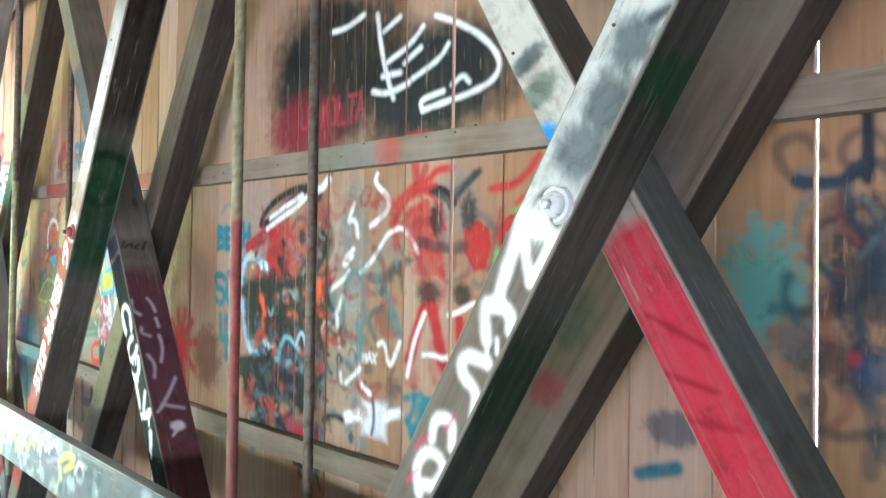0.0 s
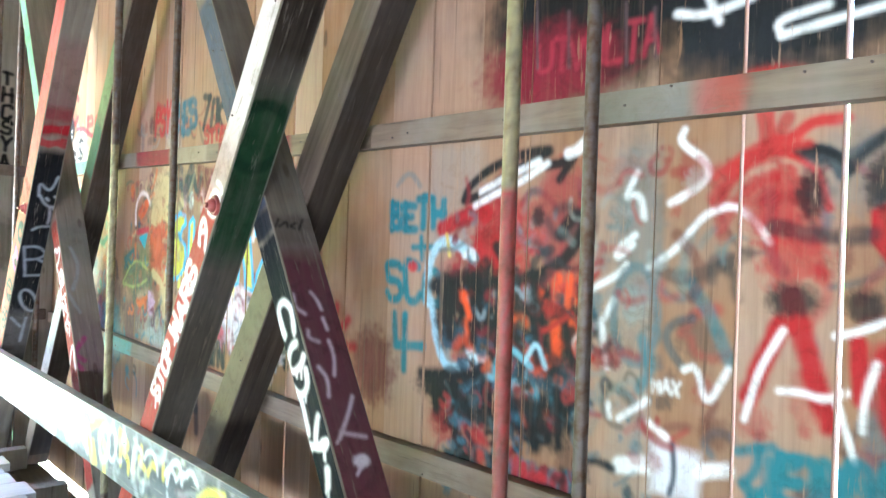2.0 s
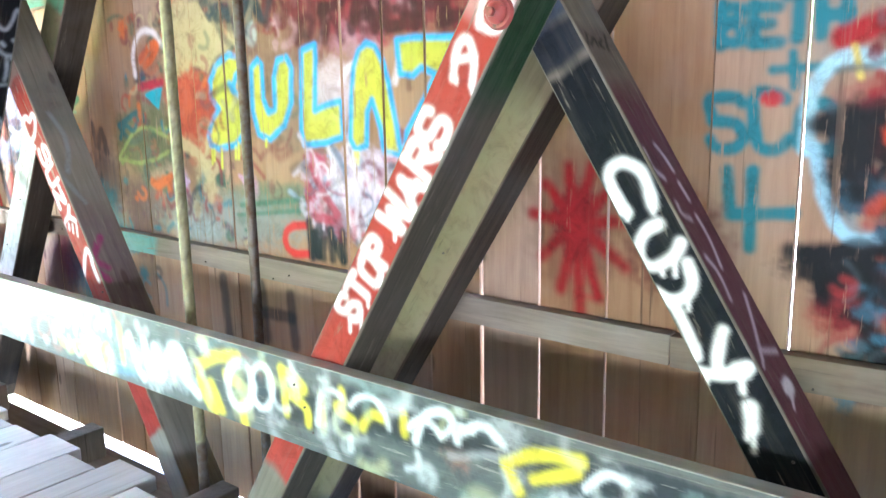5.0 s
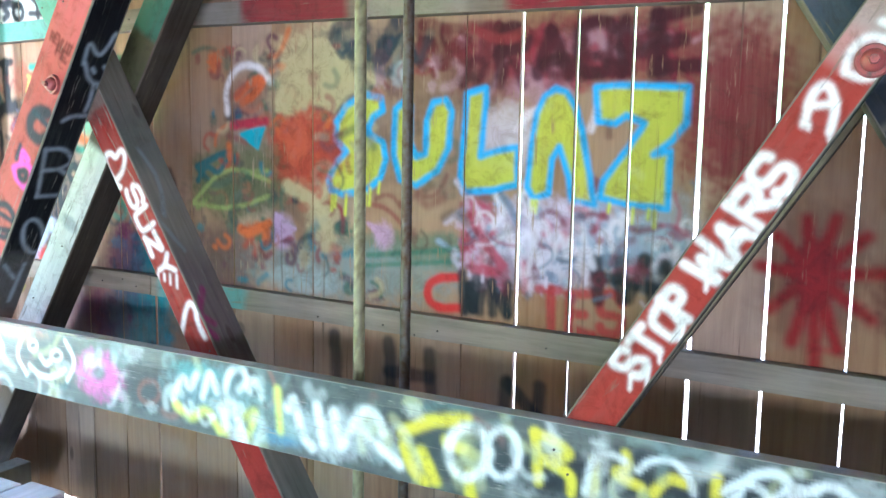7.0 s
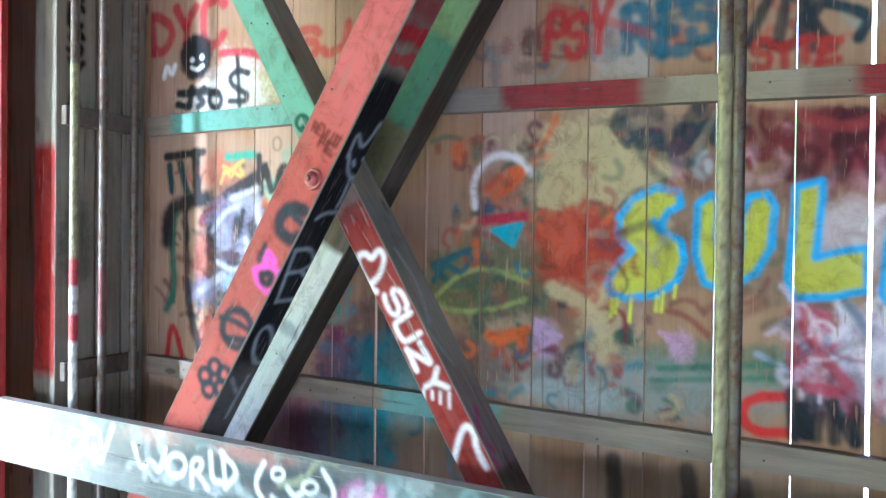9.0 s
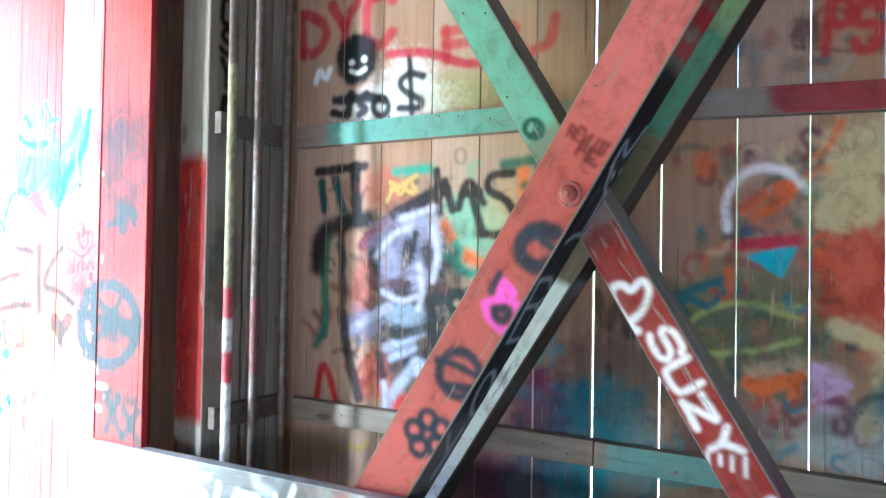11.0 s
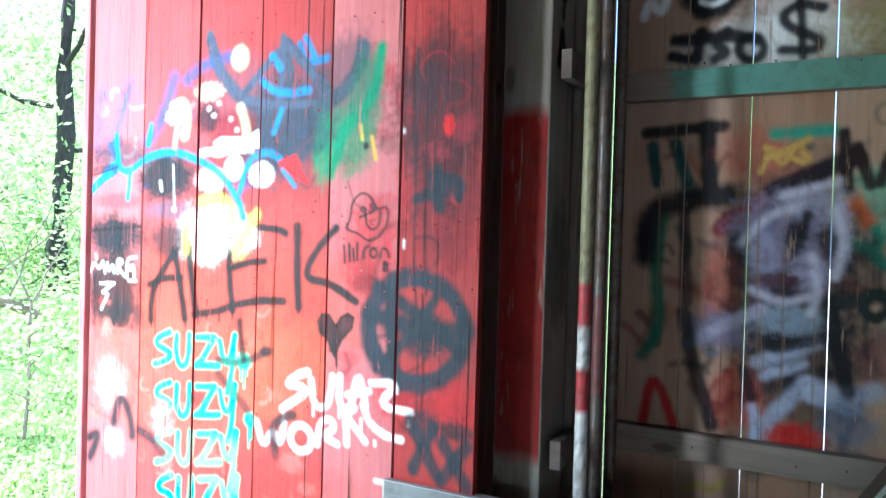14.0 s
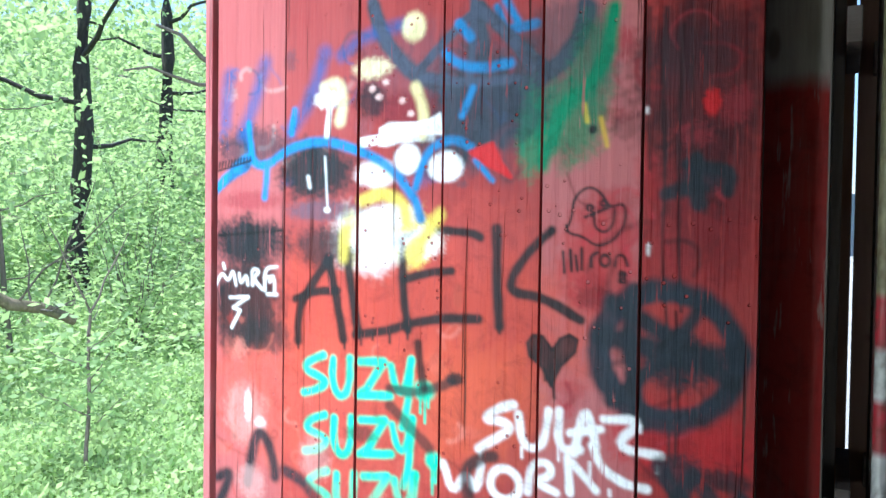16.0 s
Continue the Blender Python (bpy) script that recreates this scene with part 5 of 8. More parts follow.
def meadow_material():
    n = Nodes("forest_floor")
    co = n.add("ShaderNodeTexCoord").outputs["Object"]
    big = n.add("ShaderNodeTexNoise", {"Vector": co, "Scale": 0.8, "Detail": 5.0}).outputs["Fac"]
    fine = n.add("ShaderNodeTexNoise", {"Vector": co, "Scale": 14.0, "Detail": 8.0, "Roughness": 0.7}).outputs["Fac"]
    green = n.mix(n.ramp(fine, 0.35, 0.65), (0.09, 0.17, 0.035), (0.22, 0.33, 0.09))
    soil = n.mix(n.ramp(big, 0.56, 0.68), green, (0.20, 0.16, 0.11))
    # pale ground invented below the bridge, so gaps in the siding look bright
    pale_below = n.ramp(n.add("ShaderNodeSeparateXYZ", {0: co}).outputs[1], 7.6, 9.0, 1.0, 0.0)
    n.put(n.bsdf, "Base Color", n.mix(pale_below, soil, n.mix(n.ramp(fine, 0.3, 0.7), (0.34, 0.32, 0.29), (0.52, 0.50, 0.46))))
    n.put(n.bsdf, "Roughness", 0.9)
    n.put(n.bsdf, "Normal", n.add("ShaderNodeBump", {"Strength": 0.8, "Distance": 0.06, "Height": fine}).outputs[0])
    return n.mat


setting("ground", ground_mesh(), meadow_material(), "grassy forest floor rising to a wooded slope")

floor = tagged(empty("floor"), "wooden bridge deck of worn transverse planks", kind="structure")
wall_side = tagged(empty("wall_east"), "board siding of a covered bridge, sprayed with graffiti", kind="structure")
wall_end = tagged(empty("wall_portal"), "red painted boards at the end of the bridge, sprayed over", kind="structure")
# unseen; the gap between these two walls lets the added side lamp in
setting("wall_west", box((FAR_WALL - 0.05, BACK, -1.2), (FAR_WALL, 9.45, 0.60)), M_ROOF, "unseen plain board siding opposite, below an assumed light gap")
setting("wall_west_upper", box((FAR_WALL - 0.05, BACK, 1.16), (FAR_WALL, 9.45, EAVES + 0.3)), M_ROOF, "unseen plain board siding opposite, above an assumed light gap")
# unseen wall added to keep the way behind dark
setting("wall_south", box((FAR_WALL, BACK - 0.05, -1.2), (WALL + 0.03, BACK, EAVES + 0.3)), M_ROOF, "unseen plain boards added to shut the bridge behind")
roof = bmesh.new()
for side in (-1, 1):
    mid, half = (FAR_WALL + WALL) / 2, (WALL - FAR_WALL) / 2 + 0.45
    ridge, foot = EAVES + 1.5, EAVES - 0.05
    pts = [(mid, ridge), (mid + side * half, foot), (mid + side * half, foot + 0.06), (mid, ridge + 0.06)]
    a = [roof.verts.new((x, BACK - 0.4, z)) for x, z in pts]
    b = [roof.verts.new((x, 9.6, z)) for x, z in pts]
    for i in range(4):
        roof.faces.new((a[i], a[(i + 1) % 4], b[(i + 1) % 4], b[i]))
    roof.faces.new(a), roof.faces.new(b)
bmesh.ops.recalc_face_normals(roof, faces=roof.faces)
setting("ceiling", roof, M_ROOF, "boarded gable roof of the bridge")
setting("beam_top", box((1.13, BACK, 3.45), (1.58, 9.4, EAVES - 0.02)), M_CHORD, "upper chord timber of the truss")
setting("beam_bottom", box((1.12, BACK, -0.62), (1.6, 9.4, -0.36)), M_CHORD, "lower chord timber of the truss")


# ---- siding ----
BOARD_Y = [-0.360, -0.160, 0.050, 0.264, 0.487, 0.716, 0.948, 1.172, 1.396, 1.617, 1.852, 2.090, 2.314, 2.537, 2.759, 3.011, 3.232, 3.515, 3.742, 3.962, 4.178,
           4.362, 4.557, 4.768, 5.006, 5.228, 5.437, 5.641, 5.854, 6.094, 6.325, 6.545, 6.775, 6.985, 7.220, 7.415, 7.660]
OPEN = {0.487: 0.008, 0.716: 0.006, 1.617: 0.009, 1.852: 0.009, 2.314: 0.004, 3.011: 0.005, 3.232: 0.003, 3.515: 0.006, 3.742: 0.009, 3.962: 0.013, 4.178: 0.006,
        4.362: 0.006, 4.557: 0.011, 5.006: 0.003, 5.437: 0.004, 6.094: 0.007, 6.325: 0.009, 6.545: 0.006, 7.660: 0.007, 8.555: 0.01}
BOARD_Y = [BACK + 0.22 * i for i in range(31)] + BOARD_Y + [7.88, 8.1, 8.33, 8.55, 8.77, 9.0, 9.22, 9.44]
LOW, HIGH, THICK = -0.36, EAVES + 0.05, 0.028


def siding_board(y0, y1):
    """One upright board; its painted sheet spans the height that was in reach of a spray can."""
    dx = random.uniform(-0.003, 0.003)
    x = WALL + dx
    sheets = []
    if y0 > -0.35 and y1 < 7.7:
        na = max(2, int((y1 - y0 - 0.002) / 0.006))
        v = np.arange(0.0, 2.7, 0.006)
        u = np.linspace(y0 + 0.001, y1 - 0.001, na)
        U, V = np.meshgrid(u, v)
        sheets.append(((x - 0.001, u[0], v[0]), (0, u[1] - u[0], 0), (0, 0, 0.006), na, len(v), wall_paint.pick(U.ravel(), V.ravel())))
    return part("board", painted_mesh("board", sheets, ((x, y0, LOW), (x + THICK, y1, HIGH))), M_BOARD, wall_side)


for y0, y1 in zip(BOARD_Y, BOARD_Y[1:]):
    siding_board(y0 + 0.55 * OPEN.get(y0, 0.0025), y1 - 0.55 * OPEN.get(y1, 0.0025))


# ---- nailers: level rails that the boards are nailed to ----
def nailer(y0, y1, z0, z1, high=0.1, colours=()):
    """A rail from (y0, z0) to (y1, z1), heights of its lower edge; colours: (from, to, hex, strength) along y."""
    long = math.hypot(y1 - y0, z1 - z0)
    n = int(long / 0.02)
    can = Canvas(0, 0, long, high, 0.01)
    for a, b, code, cover in colours:
        can.block(a - y0, -0.05, b - y0, high + 0.05, code, cover, 0.04)
    u, v = np.linspace(0.002, long - 0.002, n), np.linspace(0.002, high - 0.002, 8)
    U, V = np.meshgrid(u, v)
    me = painted_mesh("rail", [((-0.051, 0.002, 0.002), (0, u[1] - u[0], 0), (0, 0, v[1] - v[0]), n, 8, can.pick(U.ravel(), V.ravel()))], ((-0.05, 0, 0), (-0.002, long, high)))
    # the grain of the material runs along local z: lay the rail down by turning its mesh
    ob = part("nailer", me, M_NAILER, wall_side)
    ob.matrix_world = pose(WALL - 0.004, y0, z0, math.degrees(math.atan2(z1 - z0, y1 - y0)))
    return ob


nailer(BACK + 0.1, 0.2, 1.80, 1.80)
nailer(0.202, 3.30, 1.808, 1.853, 0.09, [(1.9, 2.3, "8a9a94", 0.25), (1.82, 1.95, "b04038", 0.5)])
nailer(3.302, 6.30, 1.852, 1.94, 0.09, [(3.9, 4.6, "7a1a24", 0.85), (4.75, 5.15, "b0a890", 0.3), (5.25, 5.75, "7a1a24", 0.85)])
nailer(6.302, 7.62, 1.936, 1.932, 0.092, [(6.55, 7.45, "5c8c7e", 0.85)])
nailer(BACK + 0.1, 0.2, 0.72, 0.72)
nailer(0.202, 3.30, 0.72, 0.692, 0.09)
nailer(3.302, 6.30, 0.695, 0.76, 0.09, [(5.75, 6.25, "5aa0a4", 0.55)])
nailer(6.302, 7.62, 0.762, 0.78, 0.09)


# nail heads, two to a board, where the boards are fixed
nail_mesh = None
for low, grow, base in ((1.815, 0.018, 0.0), (0.60, 0.02, 0.0)):
    for y0, y1 in zip(BOARD_Y, BOARD_Y[1:]):
        if not 0.4 < y0 < 7.3:
            continue
        for k in (0.3, 0.7):
            if random.random() < (0.25 if y0 > 5.9 else 0.75):
                continue
            y = y0 + (y1 - y0) * k
            z = (1.85 + 0.04 * max(0, y - 3.3) + 0.05 if low > 1 else 0.655 + 0.029 * max(0, y - 3.3) + 0.05) + random.uniform(-0.02, 0.02)
            if y > 6.3:
                z = (1.935 + 0.049 * (y - 6.3) if low > 1 else 0.75 + 0.038 * (y - 6.3)) + 0.05 + random.uniform(-0.02, 0.02)
            if nail_mesh is None:
                bm = bmesh.new()
                bmesh.ops.create_cone(bm, cap_ends=True, segments=8, radius1=0.004, radius2=0.003, depth=0.004, matrix=pose(0, 0, 0, 0, -90, 0))
                nail_mesh = bpy.data.meshes.new("nail")
                bm.to_mesh(nail_mesh)
                bm.free()
                nail_mesh.materials.append(M_NAIL)
            ob = new("nail", nail_mesh)
            ob.parent = wall_side
            ob.location = (WALL - 0.0565, y, z)


# ---- truss ----
def brace_mesh(name, w, d, long, front, flank):
    """A square timber, its length along z, its foot at the origin. front: canvas over (across, along); flank: over (depth, along)."""
    step = 0.006
    v = np.arange(0.1, long - 0.1, step)
    sheets = []
    if front:
        u = np.linspace(-w / 2 + 0.005, w / 2 - 0.005, int(w / step))
        U, V = np.meshgrid(u, v)
        sheets.append(((-0.001, u[0], v[0]), (0, u[1] - u[0], 0), (0, 0, step), len(u), len(v), front.pick(U.ravel(), V.ravel())))
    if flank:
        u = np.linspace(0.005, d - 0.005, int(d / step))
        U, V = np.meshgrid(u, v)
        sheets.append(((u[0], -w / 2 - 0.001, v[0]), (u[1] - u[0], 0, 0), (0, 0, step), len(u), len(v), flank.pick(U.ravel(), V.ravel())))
    return painted_mesh(name, sheets, ((0, -w / 2, 0), (d, w / 2, long)))


FOOT, TOP = -0.30, 3.45


def brace(layer, centre, slope, w, front=None, flank=None, label="", material=None):
    """A diagonal of the truss: centre is its y at a height of 1.5, slope its run per rise."""
    angle = math.atan(slope)
    long = (TOP - FOOT) / math.cos(angle) - w * abs(math.sin(angle))
    ob = empty("diagonal_brace")
    part("timber", brace_mesh("timber", w, layer[1] - layer[0], long, front, flank), material or M_BEAM, ob)
    ob.matrix_world = pose(layer[0], centre + slope * (FOOT + 0.02 - 1.5), FOOT + 0.02 + 0.5 * w * abs(math.sin(angle)), -math.degrees(angle))
    tagged(ob, label or "grey weathered timber brace of the bridge truss", "timber brace", "truss braces")
    return ob


def along(z, slope):
    """Way along a brace from its foot to the height z."""
    return (z - FOOT) * math.sqrt(1 + slope * slope)


def bolt(parent, parent_x, y, z, material):
    """A domed bolt head with its square end, on a round washer."""
    bm = bmesh.new()
    bmesh.ops.create_uvsphere(bm, u_segments=20, v_segments=12, radius=0.026, matrix=pose(-0.010, 0, 0) @ Matrix.Diagonal((0.9, 1, 1, 1)))
    bmesh.ops.create_cone(bm, cap_ends=True, segments=6, radius1=0.012, radius2=0.010, depth=0.014, matrix=pose(-0.036, 0, 0, 0, -90, 0))
    for fc in bm.faces:
        fc.smooth = len(fc.verts) < 5
    ob = part("bolt", bm, material)
    ob.parent = parent
    ob.matrix_world = pose(parent_x, y, z)
    bm = bmesh.new()
    bmesh.ops.create_cone(bm, cap_ends=True, segments=28, radius1=0.038, radius2=0.034, depth=0.010, matrix=pose(-0.005, 0, 0, 0, -90, 0))
    part("washer", bm, material, ob)
    return ob


def brace_nails(parent, w, places):
    """Rusty nail heads driven into the front of a brace; places: (across, along)."""
    for u, v in places:
        ob = new("nail", nail_mesh)
        ob.parent = parent
        ob.location = (-0.003, u * w, v)


def rod(x, y, bands=()):
    """A round iron tie rod; bands: (z0, z1, hex)."""
    rows, seg, r = 200, 12, 0.019
    z = np.linspace(-0.32, 3.7, rows)
    bm = bmesh.new()
    lay = bm.verts.layers.float_color.new("paint")
    rings = []
    for k in z:
        ring = []
        for i in range(seg):
            a = 2 * math.pi * i / seg
            v = bm.verts.new((r * math.cos(a), r * math.sin(a), k))
            v[lay] = (0, 0, 0, 0)
            for z0, z1, code in bands:
                if z0 <= k < z1:
                    v[lay] = (*lin(code), random.uniform(0.4, 0.98))
            ring.append(v)
        rings.append(ring)
    for p, q in zip(rings, rings[1:]):
        for i in range(seg):
            bm.faces.new((p[i], p[(i + 1) % seg], q[(i + 1) % seg], q[i])).smooth = True
    ob = part("tie_rod", bm, M_ROD)
    ob.matrix_world = pose(x, y, 0, 0, 0, random.uniform(0, 360))
    return tagged(ob, "upright round iron tie rod of the truss, partly painted" if bands else "upright rusty round iron tie rod of the truss", "iron rod", "tie rods")


RODS = {
    2.185: [(1.22, [(1.02, 1.62, "8c241e"), (0.2, 1.02, "7c2c22"), (1.62, 2.6, "8a8258")]), (1.52, [])],
    4.915: [(1.22, [(0.2, 1.95, "8f875e")]), (1.52, [])],
    7.595: [(1.22, [(1.35, 2.2, "8d8660"), (1.22, 1.35, "b0182a"), (1.10, 1.22, "d8d4cc"), (0.98, 1.10, "b0182a"), (0.0, 0.98, "d8d4cc")]), (1.365, [(1.0, 1.3, "6a2a2a")]), (1.535, [])],
}

# ---- paint on the panel, the braces and the rail, with shade painted on some flanks ----
panel_paint = Canvas(7.84, 0.2, 9.50, 2.65, 0.0045)
# worn coats of red, and dark maroon over the innermost board
panel_paint.cloud(8.805, 1.238, 0.614, 0.206, "c0452f", 0.6)
panel_paint.cloud(8.999, 0.956, 0.515, 0.234, "c8503a", 0.55)
panel_paint.cloud(8.566, 1.015, 0.219, 0.166, "cc5a36", 0.5)
panel_paint.cloud(8.216, 1.406, 0.097, 0.15, "a81818", 0.6)
panel_paint.cloud(7.978, 1.845, 0.156, 0.225, "3a0c12", 0.8)
panel_paint.cloud(7.958, 1.607, 0.107, 0.201, "480e14", 0.65)
panel_paint.cloud(7.979, 1.481, 0.145, 0.152, "7c1018", 0.5)
panel_paint.cloud(8.015, 0.986, 0.177, 0.092, "b4121c", 0.6)
panel_paint.cloud(8.576, 1.465, 0.215, 0.119, "b84438", 0.5)
# dark and pale fog behind the names
panel_paint.cloud(8.549, 1.831, 0.179, 0.189, "343a45", 0.85)
panel_paint.cloud(8.315, 1.939, 0.13, 0.15, "30353e", 0.6)
panel_paint.cloud(9.363, 1.247, 0.152, 0.161, "1a1a1d", 0.9)
panel_paint.cloud(9.287, 1.146, 0.116, 0.053, "1e1f22", 0.7)
panel_paint.block(8.867, 1.77, 8.682, 1.725, "eeeeea", 0.95, edge=0.008, ragged=0.006)
panel_paint.cloud(8.885, 1.456, 0.134, 0.096, "e4e0d8", 0.85)
panel_paint.cloud(8.753, 1.46, 0.065, 0.078, "dcc850", 0.9)
panel_paint.cloud(8.964, 1.454, 0.032, 0.081, "d8c860", 0.7)
panel_paint.curve([(9.506, 1.594), (9.415, 1.656), (9.341, 1.681), (9.366, 1.778)], 0.016, "2a6c9c")
panel_paint.curve([(8.504, 2.071), (8.471, 1.996), (8.390, 1.919)], 0.011, "2a6c9c")
panel_paint.line([(8.462, 2.01), (8.392, 2.016)], 0.013, "2a6c9c")
panel_paint.scrawl(8.376, 1.603, 9.468, 2, "2f5a8c 33404e 8c3038 24508c c0a8a0 23252a".split(), 60, 0.008, 0.1, 0.45, 21)
panel_paint.scrawl(7.875, 0.877, 8.319, 1.969, "5a1218 8c1420 2a0c10 b0303a".split(), 70, 0.006, 0.14, 0.45, 22)
panel_paint.scrawl(8.298, 0.595, 9.463, 1.221, "c86a58 b03a30 d88a78 7a2a28".split(), 60, 0.007, 0.1, 0.35, 23)
# peace sign
panel_paint.curve([(8.891, 2.119), (8.855, 2.022), (8.780, 1.937), (8.707, 1.894), (8.584, 1.863), (8.435, 1.859), (8.329, 1.9), (8.273, 1.975), (8.260, 2.041)], 0.023, "39414c")
panel_paint.curve([(8.554, 2.077), (8.545, 1.99), (8.517, 1.872)], 0.019, "3a424e")
panel_paint.curve([(8.554, 2.077), (8.471, 1.996), (8.374, 1.903)], 0.017, "39414c")
panel_paint.cloud(8.529, 1.682, 0.042, 0.026, "b81a1c", 0.95, ragged=0.15)
panel_paint.cloud(8.296, 1.761, 0.086, 0.109, "12704a", 0.75)
panel_paint.curve([(8.191, 2.032), (8.202, 1.928), (8.242, 1.852), (8.326, 1.79), (8.368, 1.653)], 0.018, "127a50", soft=0.7)
panel_paint.cloud(8.401, 1.738, 0.039, 0.113, "127a50", 0.8)
panel_paint.cloud(8.242, 1.879, 0.056, 0.134, "0f6a48", 0.6)
panel_paint.cloud(8.239, 1.738, 0.01, 0.011, "121212", 0.98, ragged=0.05)
panel_paint.line([(8.219, 1.764), (8.202, 1.696)], 0.005, "c8a030", soft=0.8)
panel_paint.line([(8.261, 1.8), (8.253, 1.759)], 0.005, "c8b030", soft=0.8)
panel_paint.cloud(7.977, 1.607, 0.048, 0.033, "20262e", 0.9)
panel_paint.curve([(8.058, 1.576), (7.995, 1.595), (7.981, 1.531), (7.991, 1.658)], 0.017, "1e252c")
panel_paint.curve([(8.010, 1.645), (7.911, 1.631), (7.921, 1.582)], 0.015, "1e252c")
panel_paint.cloud(7.958, 1.788, 0.019, 0.03, "c01418", 0.9)
panel_paint.cloud(8.005, 1.897, 0.097, 0.075, "3a2026", 0.5)
panel_paint.curve([(8.065, 2.017), (8.073, 1.839), (8.060, 1.634), (8.067, 1.413), (8.041, 1.193), (8.039, 0.902)], 0.003, "220a0c", opacity=0.8)
panel_paint.curve([(8.026, 1.974), (8.031, 1.76), (8.029, 1.479), (8.018, 1.299)], 0.003, "220a0c", opacity=0.8)
panel_paint.line([(8.003, 1.897), (8.001, 1.683)], 0.003, "220a0c", opacity=0.8)
panel_paint.curve([(8.105, 2.021), (8.105, 1.816), (8.097, 1.634)], 0.003, "220a0c", opacity=0.8)
panel_paint.curve([(8.030, 1.298), (8.019, 1.117), (8.026, 0.931)], 0.003, "220a0c", opacity=0.8)
# names
panel_paint.curve([(9.035, 1.394), (9.127, 1.28), (9.152, 1.21), (9.148, 1.142)], 0.015, "121214")
panel_paint.curve([(9.039, 1.394), (9.002, 1.255), (8.981, 1.158)], 0.015, "121214")
panel_paint.curve([(9.160, 1.269), (9.085, 1.296), (9.003, 1.301)], 0.013, "121214")
panel_paint.curve([(8.974, 1.421), (8.952, 1.291), (8.931, 1.179)], 0.015, "121214")
panel_paint.curve([(8.937, 1.175), (8.823, 1.196), (8.768, 1.217), (8.660, 1.241), (8.546, 1.246)], 0.014, "121214")
panel_paint.curve([(8.781, 1.459), (8.785, 1.334), (8.764, 1.202)], 0.014, "121214")
panel_paint.curve([(8.809, 1.45), (8.700, 1.484), (8.576, 1.479), (8.541, 1.465)], 0.012, "121214")
panel_paint.curve([(8.779, 1.342), (8.698, 1.366), (8.627, 1.373)], 0.012, "121214")
panel_paint.curve([(8.495, 1.489), (8.492, 1.35), (8.483, 1.233)], 0.015, "121214")
panel_paint.curve([(8.342, 1.485), (8.409, 1.426), (8.456, 1.352), (8.447, 1.321), (8.360, 1.315), (8.262, 1.263)], 0.013, "121214")
panel_paint.line([(8.921, 1.173), (8.921, 1.147)], 0.004, "121214")
panel_paint.line([(8.881, 1.18), (8.881, 1.164)], 0.004, "121214")
panel_paint.line([(8.823, 1.191), (8.823, 1.16)], 0.004, "121214")
panel_paint.line([(8.764, 1.203), (8.764, 1.175)], 0.004, "121214")
panel_paint.line([(9.148, 1.142), (9.147, 1.118)], 0.004, "121214")
panel_paint.line([(8.977, 1.158), (8.977, 1.131)], 0.004, "121214")
panel_paint.line([(8.483, 1.23), (8.482, 1.213)], 0.004, "121214")
panel_paint.shape([(8.333, 1.182), (8.361, 1.215), (8.389, 1.215), (8.404, 1.194), (8.397, 1.161), (8.363, 1.136), (8.336, 1.089), (8.310, 1.142), (8.274, 1.181), (8.268, 1.213), (8.290, 1.224), (8.315, 1.212)], "121214", "121214", 0.004)
panel_paint.line([(8.332, 1.104), (8.326, 1.059)], 0.004, "121214")
panel_paint.line([(8.353, 1.13), (8.352, 1.102)], 0.004, "121214")
panel_paint.ring(8.054, 1.191, 0.169, 0.16, 0.024, "202730", soft=0.5)
panel_paint.ring(8.047, 1.192, 0.15, 0.144, 0.014, "242c36", soft=0.6)
panel_paint.curve([(8.211, 1.229), (8.101, 1.213), (7.995, 1.184), (7.885, 1.209)], 0.027, "1d242c", soft=0.5)
panel_paint.curve([(8.185, 1.313), (8.049, 1.244), (7.907, 1.144)], 0.022, "1f262e", soft=0.5)
panel_paint.cloud(8.021, 1.182, 0.075, 0.065, "1b222a", 0.85)
panel_paint.curve([(8.131, 1.344), (8.141, 1.209), (8.109, 1.024)], 0.019, "20272f", soft=0.5)
panel_paint.curve([(7.962, 1.329), (8.047, 1.192), (8.179, 1.068)], 0.017, "20272f", soft=0.5)
panel_paint.curve([(8.304, 1.486), (8.288, 1.521), (8.285, 1.569), (8.249, 1.599), (8.214, 1.582), (8.194, 1.542), (8.154, 1.558), (8.153, 1.503), (8.182, 1.462), (8.224, 1.447), (8.260, 1.473), (8.297, 1.479), (8.304, 1.5)], 0.003, "121214")
panel_paint.line([(8.254, 1.521), (8.194, 1.545)], 0.003, "121214")
panel_paint.curve([(8.233, 1.531), (8.230, 1.494), (8.203, 1.481), (8.183, 1.502), (8.180, 1.539)], 0.003, "121214")
panel_paint.ring(8.243, 1.544, 0.007, 0.007, 0.003, "121214")
panel_paint.ring(8.208, 1.555, 0.007, 0.007, 0.003, "121214")
panel_paint.line([(8.310, 1.433), (8.306, 1.381)], 0.004, "121214")
panel_paint.line([(8.291, 1.438), (8.287, 1.386)], 0.004, "121214")
panel_paint.line([(8.277, 1.424), (8.272, 1.387)], 0.003, "121214")
panel_paint.line([(8.262, 1.443), (8.261, 1.39)], 0.004, "121214")
panel_paint.curve([(8.237, 1.398), (8.238, 1.426), (8.220, 1.433)], 0.004, "121214")
panel_paint.ring(8.202, 1.414, 0.012, 0.014, 0.004, "121214")
panel_paint.curve([(8.177, 1.401), (8.175, 1.428), (8.155, 1.429), (8.146, 1.403)], 0.003, "121214")
panel_paint.text("18", 8.170, 1.361, 0.027, "121214", 0.003, width=0.416, gap=0.131)
